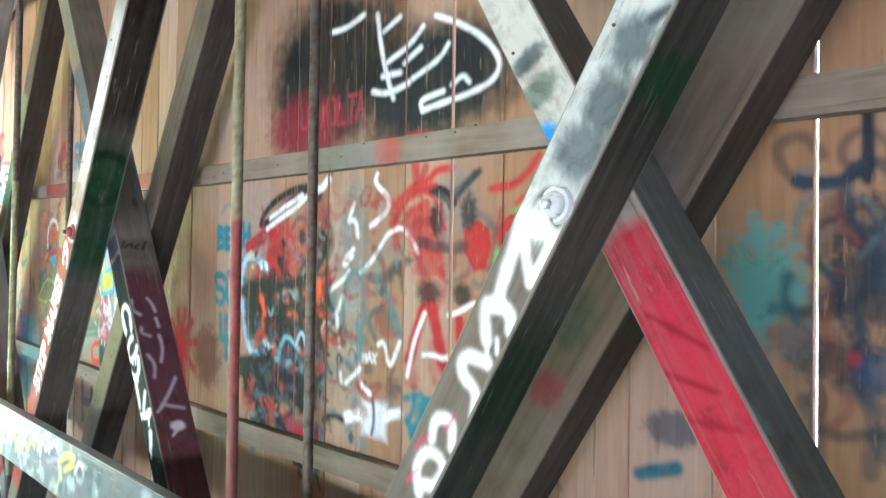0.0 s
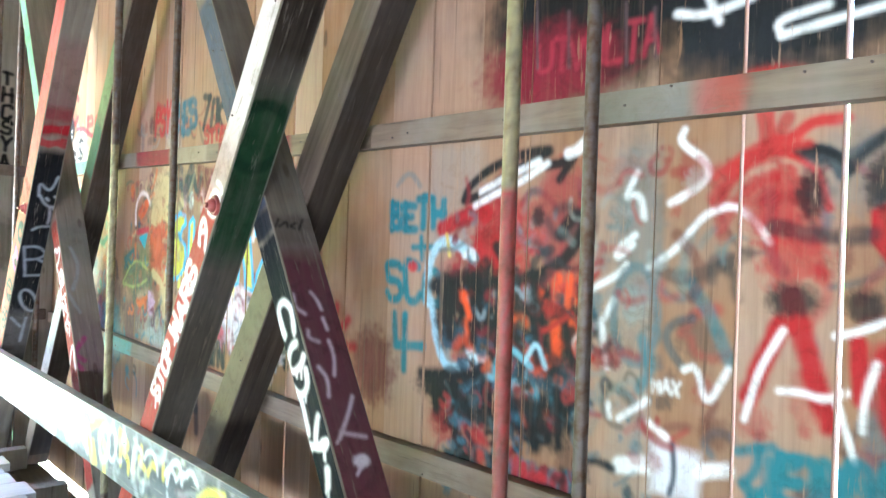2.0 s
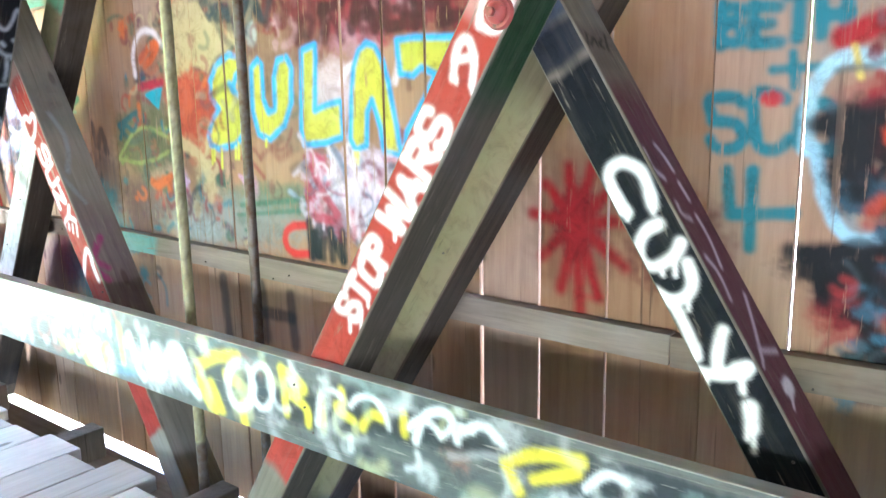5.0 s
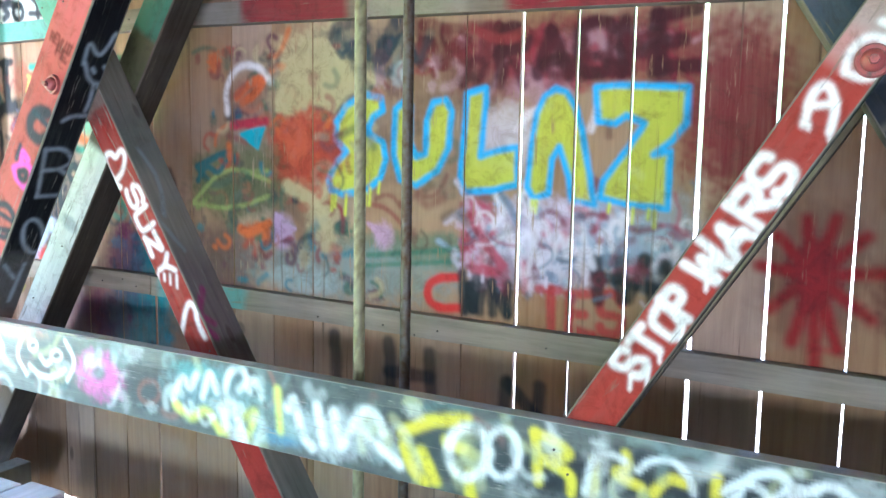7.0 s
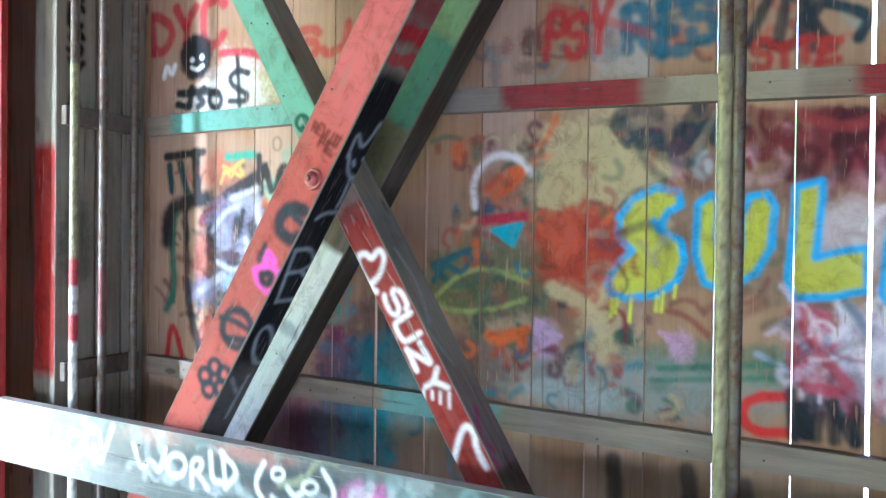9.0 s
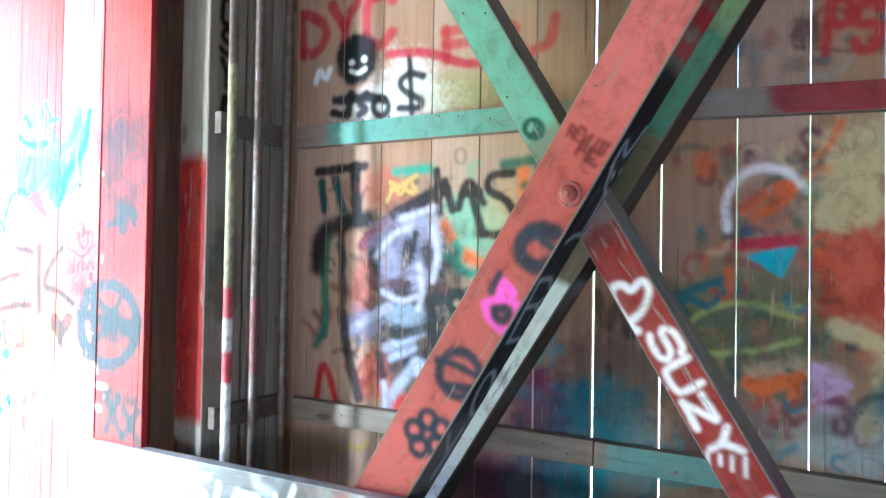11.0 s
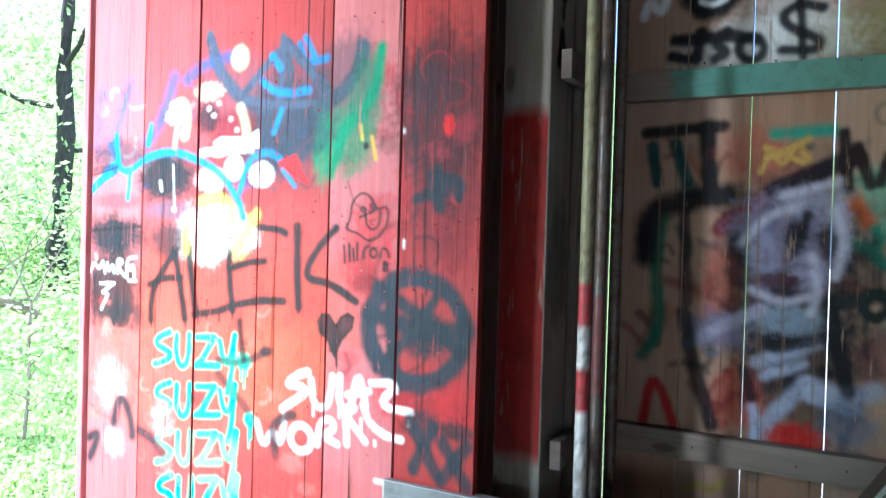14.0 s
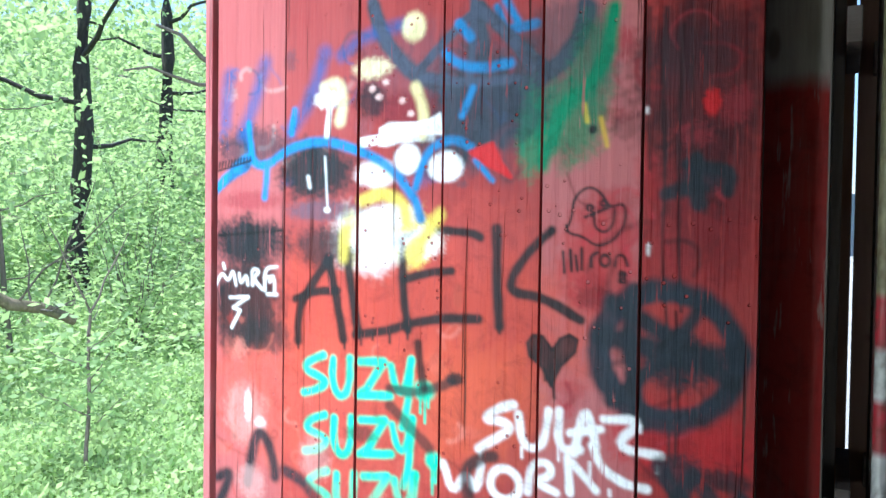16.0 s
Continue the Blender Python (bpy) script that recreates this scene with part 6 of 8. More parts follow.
panel_paint.curve([(9.052, 1.104), (9.104, 1.086), (9.125, 1.055), (9.062, 1.04), (9.041, 1.021), (9.082, 0.995), (9.124, 0.986)], 0.013, "3fd8ac")
panel_paint.curve([(9.017, 1.096), (9.020, 1.02), (8.989, 0.982), (8.959, 1.011), (8.956, 1.102)], 0.013, "3fd8ac")
panel_paint.line([(8.924, 1.097), (8.842, 1.103), (8.899, 1.019), (8.929, 0.998), (8.821, 1.009)], 0.013, "3fd8ac")
panel_paint.curve([(8.818, 1.093), (8.802, 1.031), (8.774, 1.019), (8.751, 1.116)], 0.012, "3fd8ac")
panel_paint.curve([(8.751, 1.116), (8.760, 0.989), (8.778, 0.922)], 0.012, "3fd8ac")
panel_paint.curve([(9.046, 0.927), (9.098, 0.907), (9.119, 0.875), (9.056, 0.862), (9.035, 0.844), (9.076, 0.816), (9.118, 0.806)], 0.013, "3fd8ac")
panel_paint.curve([(9.011, 0.92), (9.014, 0.844), (8.983, 0.807), (8.953, 0.837), (8.950, 0.929)], 0.013, "3fd8ac")
panel_paint.line([(8.918, 0.926), (8.836, 0.935), (8.892, 0.847), (8.923, 0.826), (8.814, 0.841)], 0.013, "3fd8ac")
panel_paint.curve([(8.812, 0.925), (8.796, 0.864), (8.768, 0.852), (8.745, 0.951)], 0.012, "3fd8ac")
panel_paint.curve([(8.745, 0.951), (8.754, 0.823), (8.772, 0.755)], 0.012, "3fd8ac")
panel_paint.curve([(9.036, 0.759), (9.088, 0.737), (9.109, 0.703), (9.046, 0.694), (9.025, 0.676), (9.066, 0.646), (9.108, 0.634)], 0.013, "3fd8ac")
panel_paint.curve([(9.001, 0.753), (9.004, 0.676), (8.973, 0.641), (8.943, 0.672), (8.940, 0.765)], 0.013, "3fd8ac")
panel_paint.line([(8.908, 0.762), (8.825, 0.774), (8.882, 0.684), (8.913, 0.662), (8.804, 0.681)], 0.013, "3fd8ac")
panel_paint.curve([(8.802, 0.766), (8.786, 0.704), (8.757, 0.694), (8.735, 0.794)], 0.013, "3fd8ac")
panel_paint.curve([(8.735, 0.794), (8.744, 0.665), (8.761, 0.596)], 0.012, "3fd8ac")
panel_paint.curve([(9.028, 0.598), (9.079, 0.574), (9.101, 0.54), (9.038, 0.532), (9.016, 0.515), (9.058, 0.484), (9.100, 0.47)], 0.013, "3fd8ac")
panel_paint.curve([(8.993, 0.594), (8.996, 0.516), (8.965, 0.482), (8.935, 0.514), (8.932, 0.607)], 0.013, "3fd8ac")
panel_paint.line([(8.899, 0.606), (8.817, 0.621), (8.874, 0.529), (8.905, 0.505), (8.796, 0.528)], 0.013, "3fd8ac")
panel_paint.curve([(8.794, 0.613), (8.778, 0.552), (8.749, 0.543), (8.727, 0.644)], 0.013, "3fd8ac")
panel_paint.curve([(8.727, 0.644), (8.736, 0.514), (8.753, 0.445)], 0.013, "3fd8ac")
panel_paint.cloud(8.710, 1.035, 0.034, 0.028, "3fd8ac", 0.98, ragged=0.06)
panel_paint.cloud(8.677, 0.844, 0.025, 0.025, "3fd8ac", 0.98, ragged=0.06)
panel_paint.line([(8.720, 1.018), (8.720, 0.971)], 0.004, "3fd8ac")
panel_paint.line([(8.706, 1.02), (8.705, 0.945)], 0.004, "3fd8ac")
panel_paint.line([(8.695, 1.021), (8.695, 0.99)], 0.004, "3fd8ac")
panel_paint.line([(8.680, 0.828), (8.679, 0.75)], 0.005, "3fd8ac")
panel_paint.line([(8.670, 0.83), (8.669, 0.783)], 0.005, "3fd8ac")
panel_paint.curve([(8.730, 1.165), (8.720, 1.088), (8.710, 1.043)], 0.012, "121214", opacity=0.85)
panel_paint.cloud(8.612, 1.078, 0.027, 0.018, "16181a", 0.9)
panel_paint.curve([(8.821, 1.029), (8.728, 1.025), (8.621, 1.069)], 0.014, "1c1e20", opacity=0.8)
panel_paint.curve([(8.820, 0.98), (8.735, 0.913), (8.688, 0.874)], 0.016, "1e2022", opacity=0.7)
panel_paint.cloud(8.917, 0.885, 0.052, 0.023, "2a2224", 0.6)
panel_paint.curve([(8.441, 1.029), (8.490, 1.011), (8.523, 0.979), (8.472, 0.981), (8.439, 0.966), (8.497, 0.928), (8.538, 0.898)], 0.012, "eeeeea")
panel_paint.curve([(8.424, 1.005), (8.414, 0.934), (8.381, 0.917), (8.351, 0.944), (8.341, 1.024)], 0.011, "eeeeea")
panel_paint.curve([(8.313, 1.028), (8.314, 0.928), (8.258, 0.937)], 0.011, "eeeeea")
panel_paint.curve([(8.272, 0.926), (8.244, 1.057), (8.216, 0.952)], 0.011, "eeeeea")
panel_paint.line([(8.284, 0.976), (8.204, 0.996)], 0.01, "eeeeea")
panel_paint.curve([(8.197, 1.022), (8.098, 1.032), (8.176, 0.956), (8.059, 0.949)], 0.011, "eeeeea")
panel_paint.curve([(8.225, 0.951), (8.202, 0.899), (8.145, 0.868), (8.091, 0.865)], 0.011, "eeeeea")
panel_paint.curve([(8.643, 0.842), (8.614, 0.762), (8.572, 0.832), (8.545, 0.773), (8.529, 0.855)], 0.012, "eeeeea")
panel_paint.ring(8.460, 0.815, 0.042, 0.042, 0.011, "eeeeea")
panel_paint.curve([(8.395, 0.805), (8.389, 0.879), (8.343, 0.895), (8.326, 0.862), (8.379, 0.837), (8.317, 0.817)], 0.01, "eeeeea")
panel_paint.line([(8.290, 0.911), (8.281, 0.825)], 0.011, "eeeeea")
panel_paint.line([(8.274, 0.9), (8.215, 0.841)], 0.01, "eeeeea")
panel_paint.line([(8.533, 0.899), (8.533, 0.878)], 0.004, "eeeeea")
panel_paint.line([(8.414, 0.919), (8.413, 0.893)], 0.004, "eeeeea")
panel_paint.line([(8.313, 0.936), (8.312, 0.902)], 0.004, "eeeeea")
panel_paint.line([(8.231, 0.908), (8.230, 0.866)], 0.004, "eeeeea")
panel_paint.line([(8.109, 1.017), (8.109, 1.001)], 0.004, "eeeeea")
panel_paint.line([(8.065, 0.924), (8.065, 0.908)], 0.004, "eeeeea")
panel_paint.line([(8.180, 0.848), (8.179, 0.834)], 0.004, "eeeeea")
panel_paint.curve([(8.496, 0.883), (8.547, 0.867), (8.580, 0.83), (8.561, 0.742)], 0.018, "1c1e22", opacity=0.85)
panel_paint.cloud(8.013, 0.92, 0.051, 0.039, "24222a", 0.8)
panel_paint.cloud(7.912, 0.913, 0.06, 0.026, "241c22", 0.8)
# white tag on black, grey star
panel_paint.curve([(9.488, 1.294), (9.461, 1.341), (9.435, 1.306), (9.414, 1.352), (9.402, 1.299)], 0.005, "eeeeea")
panel_paint.curve([(9.389, 1.335), (9.383, 1.3), (9.358, 1.337), (9.353, 1.302)], 0.005, "eeeeea")
panel_paint.curve([(9.333, 1.303), (9.338, 1.356), (9.301, 1.348), (9.333, 1.324), (9.294, 1.291)], 0.005, "eeeeea")
panel_paint.curve([(9.283, 1.288), (9.284, 1.358), (9.235, 1.363)], 0.005, "eeeeea")
panel_paint.line([(9.284, 1.326), (9.250, 1.332)], 0.005, "eeeeea")
panel_paint.curve([(9.264, 1.315), (9.244, 1.333), (9.244, 1.281)], 0.005, "eeeeea")
panel_paint.line([(9.273, 1.276), (9.235, 1.277)], 0.005, "eeeeea")
panel_paint.line([(9.456, 1.365), (9.451, 1.351)], 0.005, "eeeeea")
panel_paint.line([(9.427, 1.258), (9.350, 1.263), (9.414, 1.226), (9.383, 1.219), (9.419, 1.162)], 0.005, "eeeeea")
panel_paint.cloud(9.361, 0.888, 0.082, 0.091, "d8a098", 0.4)
panel_paint.cloud(9.348, 0.917, 0.014, 0.047, "e8dcd4", 0.7)
panel_paint.cloud(9.298, 0.869, 0.023, 0.018, "e0d0ca", 0.6)
panel_paint.curve([(9.347, 0.672), (9.322, 0.821), (9.285, 0.844), (9.248, 0.779), (9.235, 0.71)], 0.019, "26222a", soft=0.6)
panel_paint.curve([(9.477, 0.667), (9.411, 0.697), (9.463, 0.595)], 0.019, "2a262e", soft=0.6)
panel_paint.curve([(9.199, 0.734), (9.122, 0.713), (9.078, 0.67)], 0.018, "2a262e", soft=0.6)
panel_paint.cloud(9.080, 0.79, 0.056, 0.069, "c8a09a", 0.4)
panel_paint.cloud(9.334, 0.674, 0.058, 0.054, "d0a8a0", 0.4)
panel_paint.cloud(8.107, 1.777, 0.005, 0.01, "d8d0cc", 0.9)
panel_paint.cloud(8.097, 1.451, 0.005, 0.011, "d8d0cc", 0.9)
panel_paint.cloud(8.098, 1.438, 0.005, 0.011, "d8d0cc", 0.9)
# lower reach of the panel
panel_paint.text("XX", 8.048, 0.773, 0.126, "20262e", 0.02, width=0.593, gap=0.187, opacity=0.85)
panel_paint.cloud(8.670, 0.667, 0.452, 0.09, "b8322a", 0.3)
panel_paint.line([(8.173, 0.728), (8.082, 0.731)], 0.008, "c8ccd0")
panel_paint.cloud(8.542, 1.795, 0.167, 0.084, "2c3440", 0.75)
panel_paint.cloud(9.091, 1.658, 0.143, 0.086, "1e2024", 0.92)
panel_paint.cloud(9.340, 1.737, 0.144, 0.063, "2a2c38", 0.70)
panel_paint.cloud(9.351, 1.442, 0.152, 0.074, "1c1d21", 0.93)
# grey-blue sheen on the black, painted as a cloud
panel_paint.cloud(9.065, 1.537, 0.130, 0.030, "4a5060", 0.60)
panel_paint.cloud(8.792, 1.959, 0.153, 0.113, "5a4a58", 0.35)
panel_paint.cloud(9.051, 1.428, 0.111, 0.059, "1e1f24", 0.80)
panel_paint.cloud(8.692, 1.685, 0.115, 0.055, "2a2c34", 0.60)
panel_paint.cloud(9.338, 1.569, 0.123, 0.028, "8c3038", 0.60)
panel_paint.line([(9.453, 1.817), (9.440, 1.965)], 0.0225, "2c528c", soft=0.9, opacity=0.7)
panel_paint.curve([(9.375, 1.781), (9.328, 1.883), (9.288, 1.994)], 0.0234, "2c528c", soft=0.9, opacity=0.7)
panel_paint.curve([(9.181, 1.782), (9.106, 1.868), (9.058, 2.003)], 0.0221, "2c528c", soft=0.9, opacity=0.7)
panel_paint.curve([(8.998, 1.988), (8.928, 2.039), (8.794, 2.058)], 0.0181, "2c528c", soft=0.9, opacity=0.7)
panel_paint.curve([(8.895, 2.140), (8.860, 2.032), (8.792, 1.950), (8.748, 1.909)], 0.0151, "434b5c")
panel_paint.curve([(8.748, 1.917), (8.665, 1.993), (8.585, 2.056)], 0.0142, "434b5c")
panel_paint.curve([(8.571, 2.099), (8.572, 1.984), (8.583, 1.887)], 0.0124, "434b5c")
panel_paint.curve([(8.566, 2.081), (8.478, 2.009), (8.406, 1.907)], 0.0133, "434b5c")
panel_paint.curve([(8.738, 1.908), (8.582, 1.876), (8.447, 1.880)], 0.0125, "434b5c")
panel_paint.cloud(8.790, 1.824, 0.104, 0.045, "7a2028", 0.88)
panel_paint.cloud(8.897, 1.854, 0.048, 0.050, "2a1a20", 0.80)
panel_paint.cloud(8.919, 1.779, 0.029, 0.029, "8c4a50", 0.70)
panel_paint.cloud(8.892, 1.887, 0.011, 0.010, "e0b8b0", 0.90, ragged=0.6)
panel_paint.cloud(8.869, 1.862, 0.012, 0.009, "e0b8b0", 0.90, ragged=0.6)
panel_paint.cloud(8.763, 1.808, 0.011, 0.009, "e0b8b0", 0.90, ragged=0.6)
panel_paint.cloud(8.847, 1.903, 0.011, 0.009, "e0b8b0", 0.90, ragged=0.6)
panel_paint.cloud(8.791, 1.847, 0.011, 0.009, "e0b8b0", 0.90, ragged=0.6)
panel_paint.cloud(8.756, 2.049, 0.035, 0.039, "ece4a8", 0.95, ragged=0.15)
panel_paint.cloud(8.892, 1.945, 0.059, 0.029, "e0d8a8", 0.85)
panel_paint.curve([(8.748, 1.881), (8.720, 1.815), (8.725, 1.750)], 0.0151, "ddd090", soft=0.6)
panel_paint.curve([(9.057, 1.903), (9.009, 1.919), (8.989, 1.851), (9.001, 1.801)], 0.0171, "dcd4a0", soft=0.6)
panel_paint.cloud(9.050, 1.865, 0.042, 0.025, "f0f0e8", 0.90)
panel_paint.line([(9.038, 1.844), (9.049, 1.756)], 0.0091, "eeeeea")
panel_paint.shape([(8.930, 1.745), (8.861, 1.752), (8.862, 1.771), (8.834, 1.784), (8.746, 1.781), (8.704, 1.786), (8.671, 1.803), (8.664, 1.748), (8.746, 1.755), (8.855, 1.733), (8.930, 1.721)], "eceae6", "eceae6", 0.0032)
panel_paint.cloud(8.877, 1.643, 0.062, 0.038, "eeeeea", 0.97, ragged=0.2)
panel_paint.cloud(8.772, 1.682, 0.042, 0.043, "f0f0ee", 0.98, ragged=0.08, edge=0.4)
panel_paint.cloud(8.650, 1.656, 0.054, 0.042, "f0f0ee", 0.98, ragged=0.1, edge=0.4)
panel_paint.cloud(8.808, 1.523, 0.066, 0.032, "e4e0d8", 0.90)
panel_paint.cloud(8.863, 1.451, 0.085, 0.053, "dcdad6", 0.90)
panel_paint.cloud(8.715, 1.449, 0.058, 0.042, "e6e4d8", 0.85)
panel_paint.curve([(8.922, 1.566), (8.853, 1.589), (8.787, 1.564), (8.773, 1.509)], 0.0170, "dcc850", soft=0.6)
panel_paint.line([(8.979, 1.478), (8.984, 1.398)], 0.0161, "dcc850", soft=0.7)
panel_paint.curve([(8.741, 1.430), (8.699, 1.482), (8.667, 1.528)], 0.0180, "dcc850", soft=0.6)
panel_paint.cloud(8.741, 1.425, 0.032, 0.038, "e0cc60", 0.85)
panel_paint.curve([(9.479, 1.613), (9.409, 1.676), (9.346, 1.711), (9.312, 1.673), (9.265, 1.683), (9.180, 1.731), (9.067, 1.747), (8.971, 1.723), (8.878, 1.691), (8.787, 1.622), (8.743, 1.565), (8.726, 1.514)], 0.0138, "2a7cb4", soft=0.5)
panel_paint.line([(9.287, 1.579), (9.278, 1.662)], 0.0117, "2a7cb4", soft=0.5)
panel_paint.line([(9.354, 1.811), (9.340, 1.716)], 0.0111, "2a7cb4", soft=0.5)
panel_paint.curve([(8.744, 1.602), (8.723, 1.676), (8.682, 1.721), (8.620, 1.732), (8.575, 1.708)], 0.0116, "2a7cb4", soft=0.5)
panel_paint.line([(8.601, 1.794), (8.570, 1.864)], 0.0098, "2a7cb4", soft=0.5)
panel_paint.curve([(8.655, 1.965), (8.624, 1.935), (8.553, 1.915), (8.462, 1.921)], 0.0125, "2a7cb4", soft=0.5)
panel_paint.line([(8.615, 2.042), (8.580, 2.001)], 0.0124, "2a7cb4", soft=0.5)
panel_paint.line([(8.479, 2.087), (8.445, 2.030)], 0.0116, "2a7cb4", soft=0.5)
panel_paint.line([(9.181, 1.772), (9.169, 1.842)], 0.0111, "2a7cb4", soft=0.5)
panel_paint.line([(8.559, 1.671), (8.510, 1.617)], 0.0080, "2a7cb4", soft=0.5)
panel_paint.shape([(8.575, 1.694), (8.511, 1.714), (8.496, 1.678), (8.457, 1.625), (8.510, 1.652)], "c01c1e", "c01c1e", 0.0060)
panel_paint.line([(9.116, 1.638), (9.109, 1.608)], 0.0060, "e0e0e0")
panel_paint.line([(9.054, 1.696), (9.043, 1.542)], 0.0033, "d8d8d8")
panel_paint.cloud(9.045, 1.539, 0.012, 0.009, "eeeeea", 0.95, ragged=0.1)
panel_paint.curve([(9.478, 1.457), (9.351, 1.465), (9.210, 1.476)], 0.0027, "0e0c0c")
panel_paint.curve([(9.483, 1.665), (9.423, 1.676), (9.342, 1.695)], 0.0027, "0e0c0c")
panel_paint.line([(9.477, 1.675), (9.473, 1.691)], 0.0021, "0e0c0c")
panel_paint.line([(9.464, 1.677), (9.460, 1.693)], 0.0022, "0e0c0c")
panel_paint.line([(9.451, 1.678), (9.447, 1.694)], 0.0021, "0e0c0c")
panel_paint.line([(9.438, 1.680), (9.434, 1.696)], 0.0021, "0e0c0c")
panel_paint.line([(9.426, 1.681), (9.422, 1.697)], 0.0021, "0e0c0c")
panel_paint.line([(9.413, 1.683), (9.409, 1.699)], 0.0021, "0e0c0c")
panel_paint.line([(9.400, 1.684), (9.396, 1.700)], 0.0021, "0e0c0c")
panel_paint.line([(9.388, 1.686), (9.384, 1.702)], 0.0021, "0e0c0c")
panel_paint.line([(9.375, 1.688), (9.371, 1.703)], 0.0021, "0e0c0c")
panel_paint.line([(9.363, 1.689), (9.359, 1.705)], 0.0021, "0e0c0c")
panel_paint.line([(9.350, 1.691), (9.346, 1.706)], 0.0021, "0e0c0c")
# first cross
f1 = Canvas(-0.08, 0, 0.08, 4.4, 0.006)
f1.block(-0.5, 2.103, 0.5, 2.83, "bcbdb6", 0.85, 0.08)
f1.block(-0.5, 1.349, 0.5, 2.103, "4e4038", 0.5, 0.04)
f1.cloud(-0.017, 2.509, 0.045, 0.05, "4a5456", 0.9)
f1.cloud(-0.026, 2.396, 0.053, 0.061, "3e484a", 0.85)
f1.cloud(-0.018, 2.292, 0.063, 0.053, "50585a", 0.85)
f1.line([(-0.054, 2.581), (-0.033, 2.555)], 0.011, "3a4042")
f1.cloud(0.001, 2.149, 0.055, 0.044, "e4e4e0", 0.9)
f1.ring(-0.011, 2.168, 0.032, 0.033, 0.011, "202224")
f1.ring(0.005, 2.16, 0.016, 0.015, 0.006, "d8d8d8")
# dark ground is flank shade put into the colour; green patches are paint
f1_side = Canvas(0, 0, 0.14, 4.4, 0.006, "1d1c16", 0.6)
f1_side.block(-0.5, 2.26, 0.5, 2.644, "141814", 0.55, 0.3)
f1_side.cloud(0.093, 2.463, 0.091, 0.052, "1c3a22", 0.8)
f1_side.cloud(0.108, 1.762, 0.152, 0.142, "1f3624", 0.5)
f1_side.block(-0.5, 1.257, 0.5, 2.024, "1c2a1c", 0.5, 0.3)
c1 = Canvas(-0.08, 0, 0.08, 4.4, 0.006)
c1.block(-0.5, 1.311, 0.5, 2.118, "9c2634", 0.9, 0.04)
c1.block(-0.5, 2.333, 0.5, 3.264, "b9b5ab", 0.85, 0.04)
c1.cloud(0.013, 2.578, 0.055, 0.025, "3c4a50", 0.85)
c1.cloud(0.033, 2.496, 0.07, 0.033, "52645c", 0.8)
c1.cloud(0.055, 2.395, 0.031, 0.032, "2a86d0", 0.95)
c1.line([(0.086, 2.549), (0.093, 2.378)], 0.007, "8a2028")
c1.line([(0.034, 1.942), (-0.045, 1.833)], 0.004, "701018", opacity=0.7)
c1.line([(0.067, 1.84), (-0.022, 1.755)], 0.004, "701018", opacity=0.7)
c1.line([(0.089, 1.758), (-0.025, 1.681)], 0.003, "801420", opacity=0.7)
# ground darkened for the shade on this counter's flank
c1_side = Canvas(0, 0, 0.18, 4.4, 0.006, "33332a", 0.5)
c1_side.block(-0.5, 1.446, 0.5, 2.171, "4b524a", 0.5, 0.1)
c1_side.line([(-0.053, 1.764), (0.02, 1.672)], 0.015, "5a7a78", opacity=0.5)
r1 = Canvas(-0.08, 0, 0.08, 4.4, 0.006)
r1.cloud(0.006, 1.68, 0.044, 0.054, "7a2030", 0.6, turn=30)
r1.cloud(0.041, 1.872, 0.063, 0.08, "2a3a2c", 0.5)
# second cross
f2 = Canvas(-0.08, 0, 0.08, 4.4, 0.006)
f2.block(-0.5, 0.624, 0.5, 2.235, "98382e", 0.92, 0.04)
f2.block(-0.5, 2.165, 0.5, 3.045, "c8a8a0", 0.5, 0.04)
f2.block(-0.5, 2.451, 0.5, 3.273, "d0ccc8", 0.6, 0.2)
# dark ground stands in for shade here too; the green is paint
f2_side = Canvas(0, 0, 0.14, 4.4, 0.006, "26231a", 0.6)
f2_side.block(-0.5, 1.995, 0.5, 2.648, "1f3d24", 0.8, 0.12)
f2_side.block(-0.5, 3.219, 0.5, 3.959, "2a1a12", 0.5, 0.2)
f2_side.ring(0.07, 2.493, 0.098, 0.122, 0.021, "14281a", opacity=0.7)
f2_side.block(-0.5, 2.771, 0.5, 3.682, "221510", 0.6, 0.1)
c2 = Canvas(-0.08, 0, 0.08, 4.4, 0.006)
c2.block(-0.5, 0.536, 0.5, 2.034, "15171b", 0.95, 0.02)
c2.block(-0.5, 2.046, 0.5, 2.14, "25282e", 0.9, 0.02)
# black paint above the crossing turned blue-grey, as light falling on it
c2.block(-0.5, 2.145, 0.5, 3.191, "3c4656", 0.8, 0.03)
c2_side = Canvas(0, 0, 0.18, 4.4, 0.006)
c2_side.block(-0.5, 1.985, 0.5, 2.106, "53493f", 0.6, 0.03)
c2_side.block(-0.5, 0.573, 0.5, 1.953, "5a3038", 0.85, 0.1)
c2_side.line([(-0.051, 1.937), (-0.063, 1.751)], 0.009, "9a2028")
r2 = Canvas(-0.08, 0, 0.08, 4.4, 0.006)
# tan tone puts the lit lower face back over the dark timber
r2.block(-0.5, -0.058, 0.5, 1.98, "8f8468", 0.5, 0.1)
# third cross
f3 = Canvas(-0.1, 0, 0.1, 4.4, 0.006)
f3.block(-0.5, -0.952, 0.5, 3.819, "a24c44", 0.9, 0.04)
f3.block(-0.5, 2.427, 0.5, 3.565, "c06a6c", 0.45, 0.3)
f3.block(-0.5, 0.669, 0.5, 1.485, "c86458", 0.5, 0.2)
f3.curve([(-0.063, 2.114), (-0.013, 2.107), (0.02, 2.045), (-0.01, 1.997), (-0.065, 1.999), (-0.102, 2.039)], 0.024, "26303a")
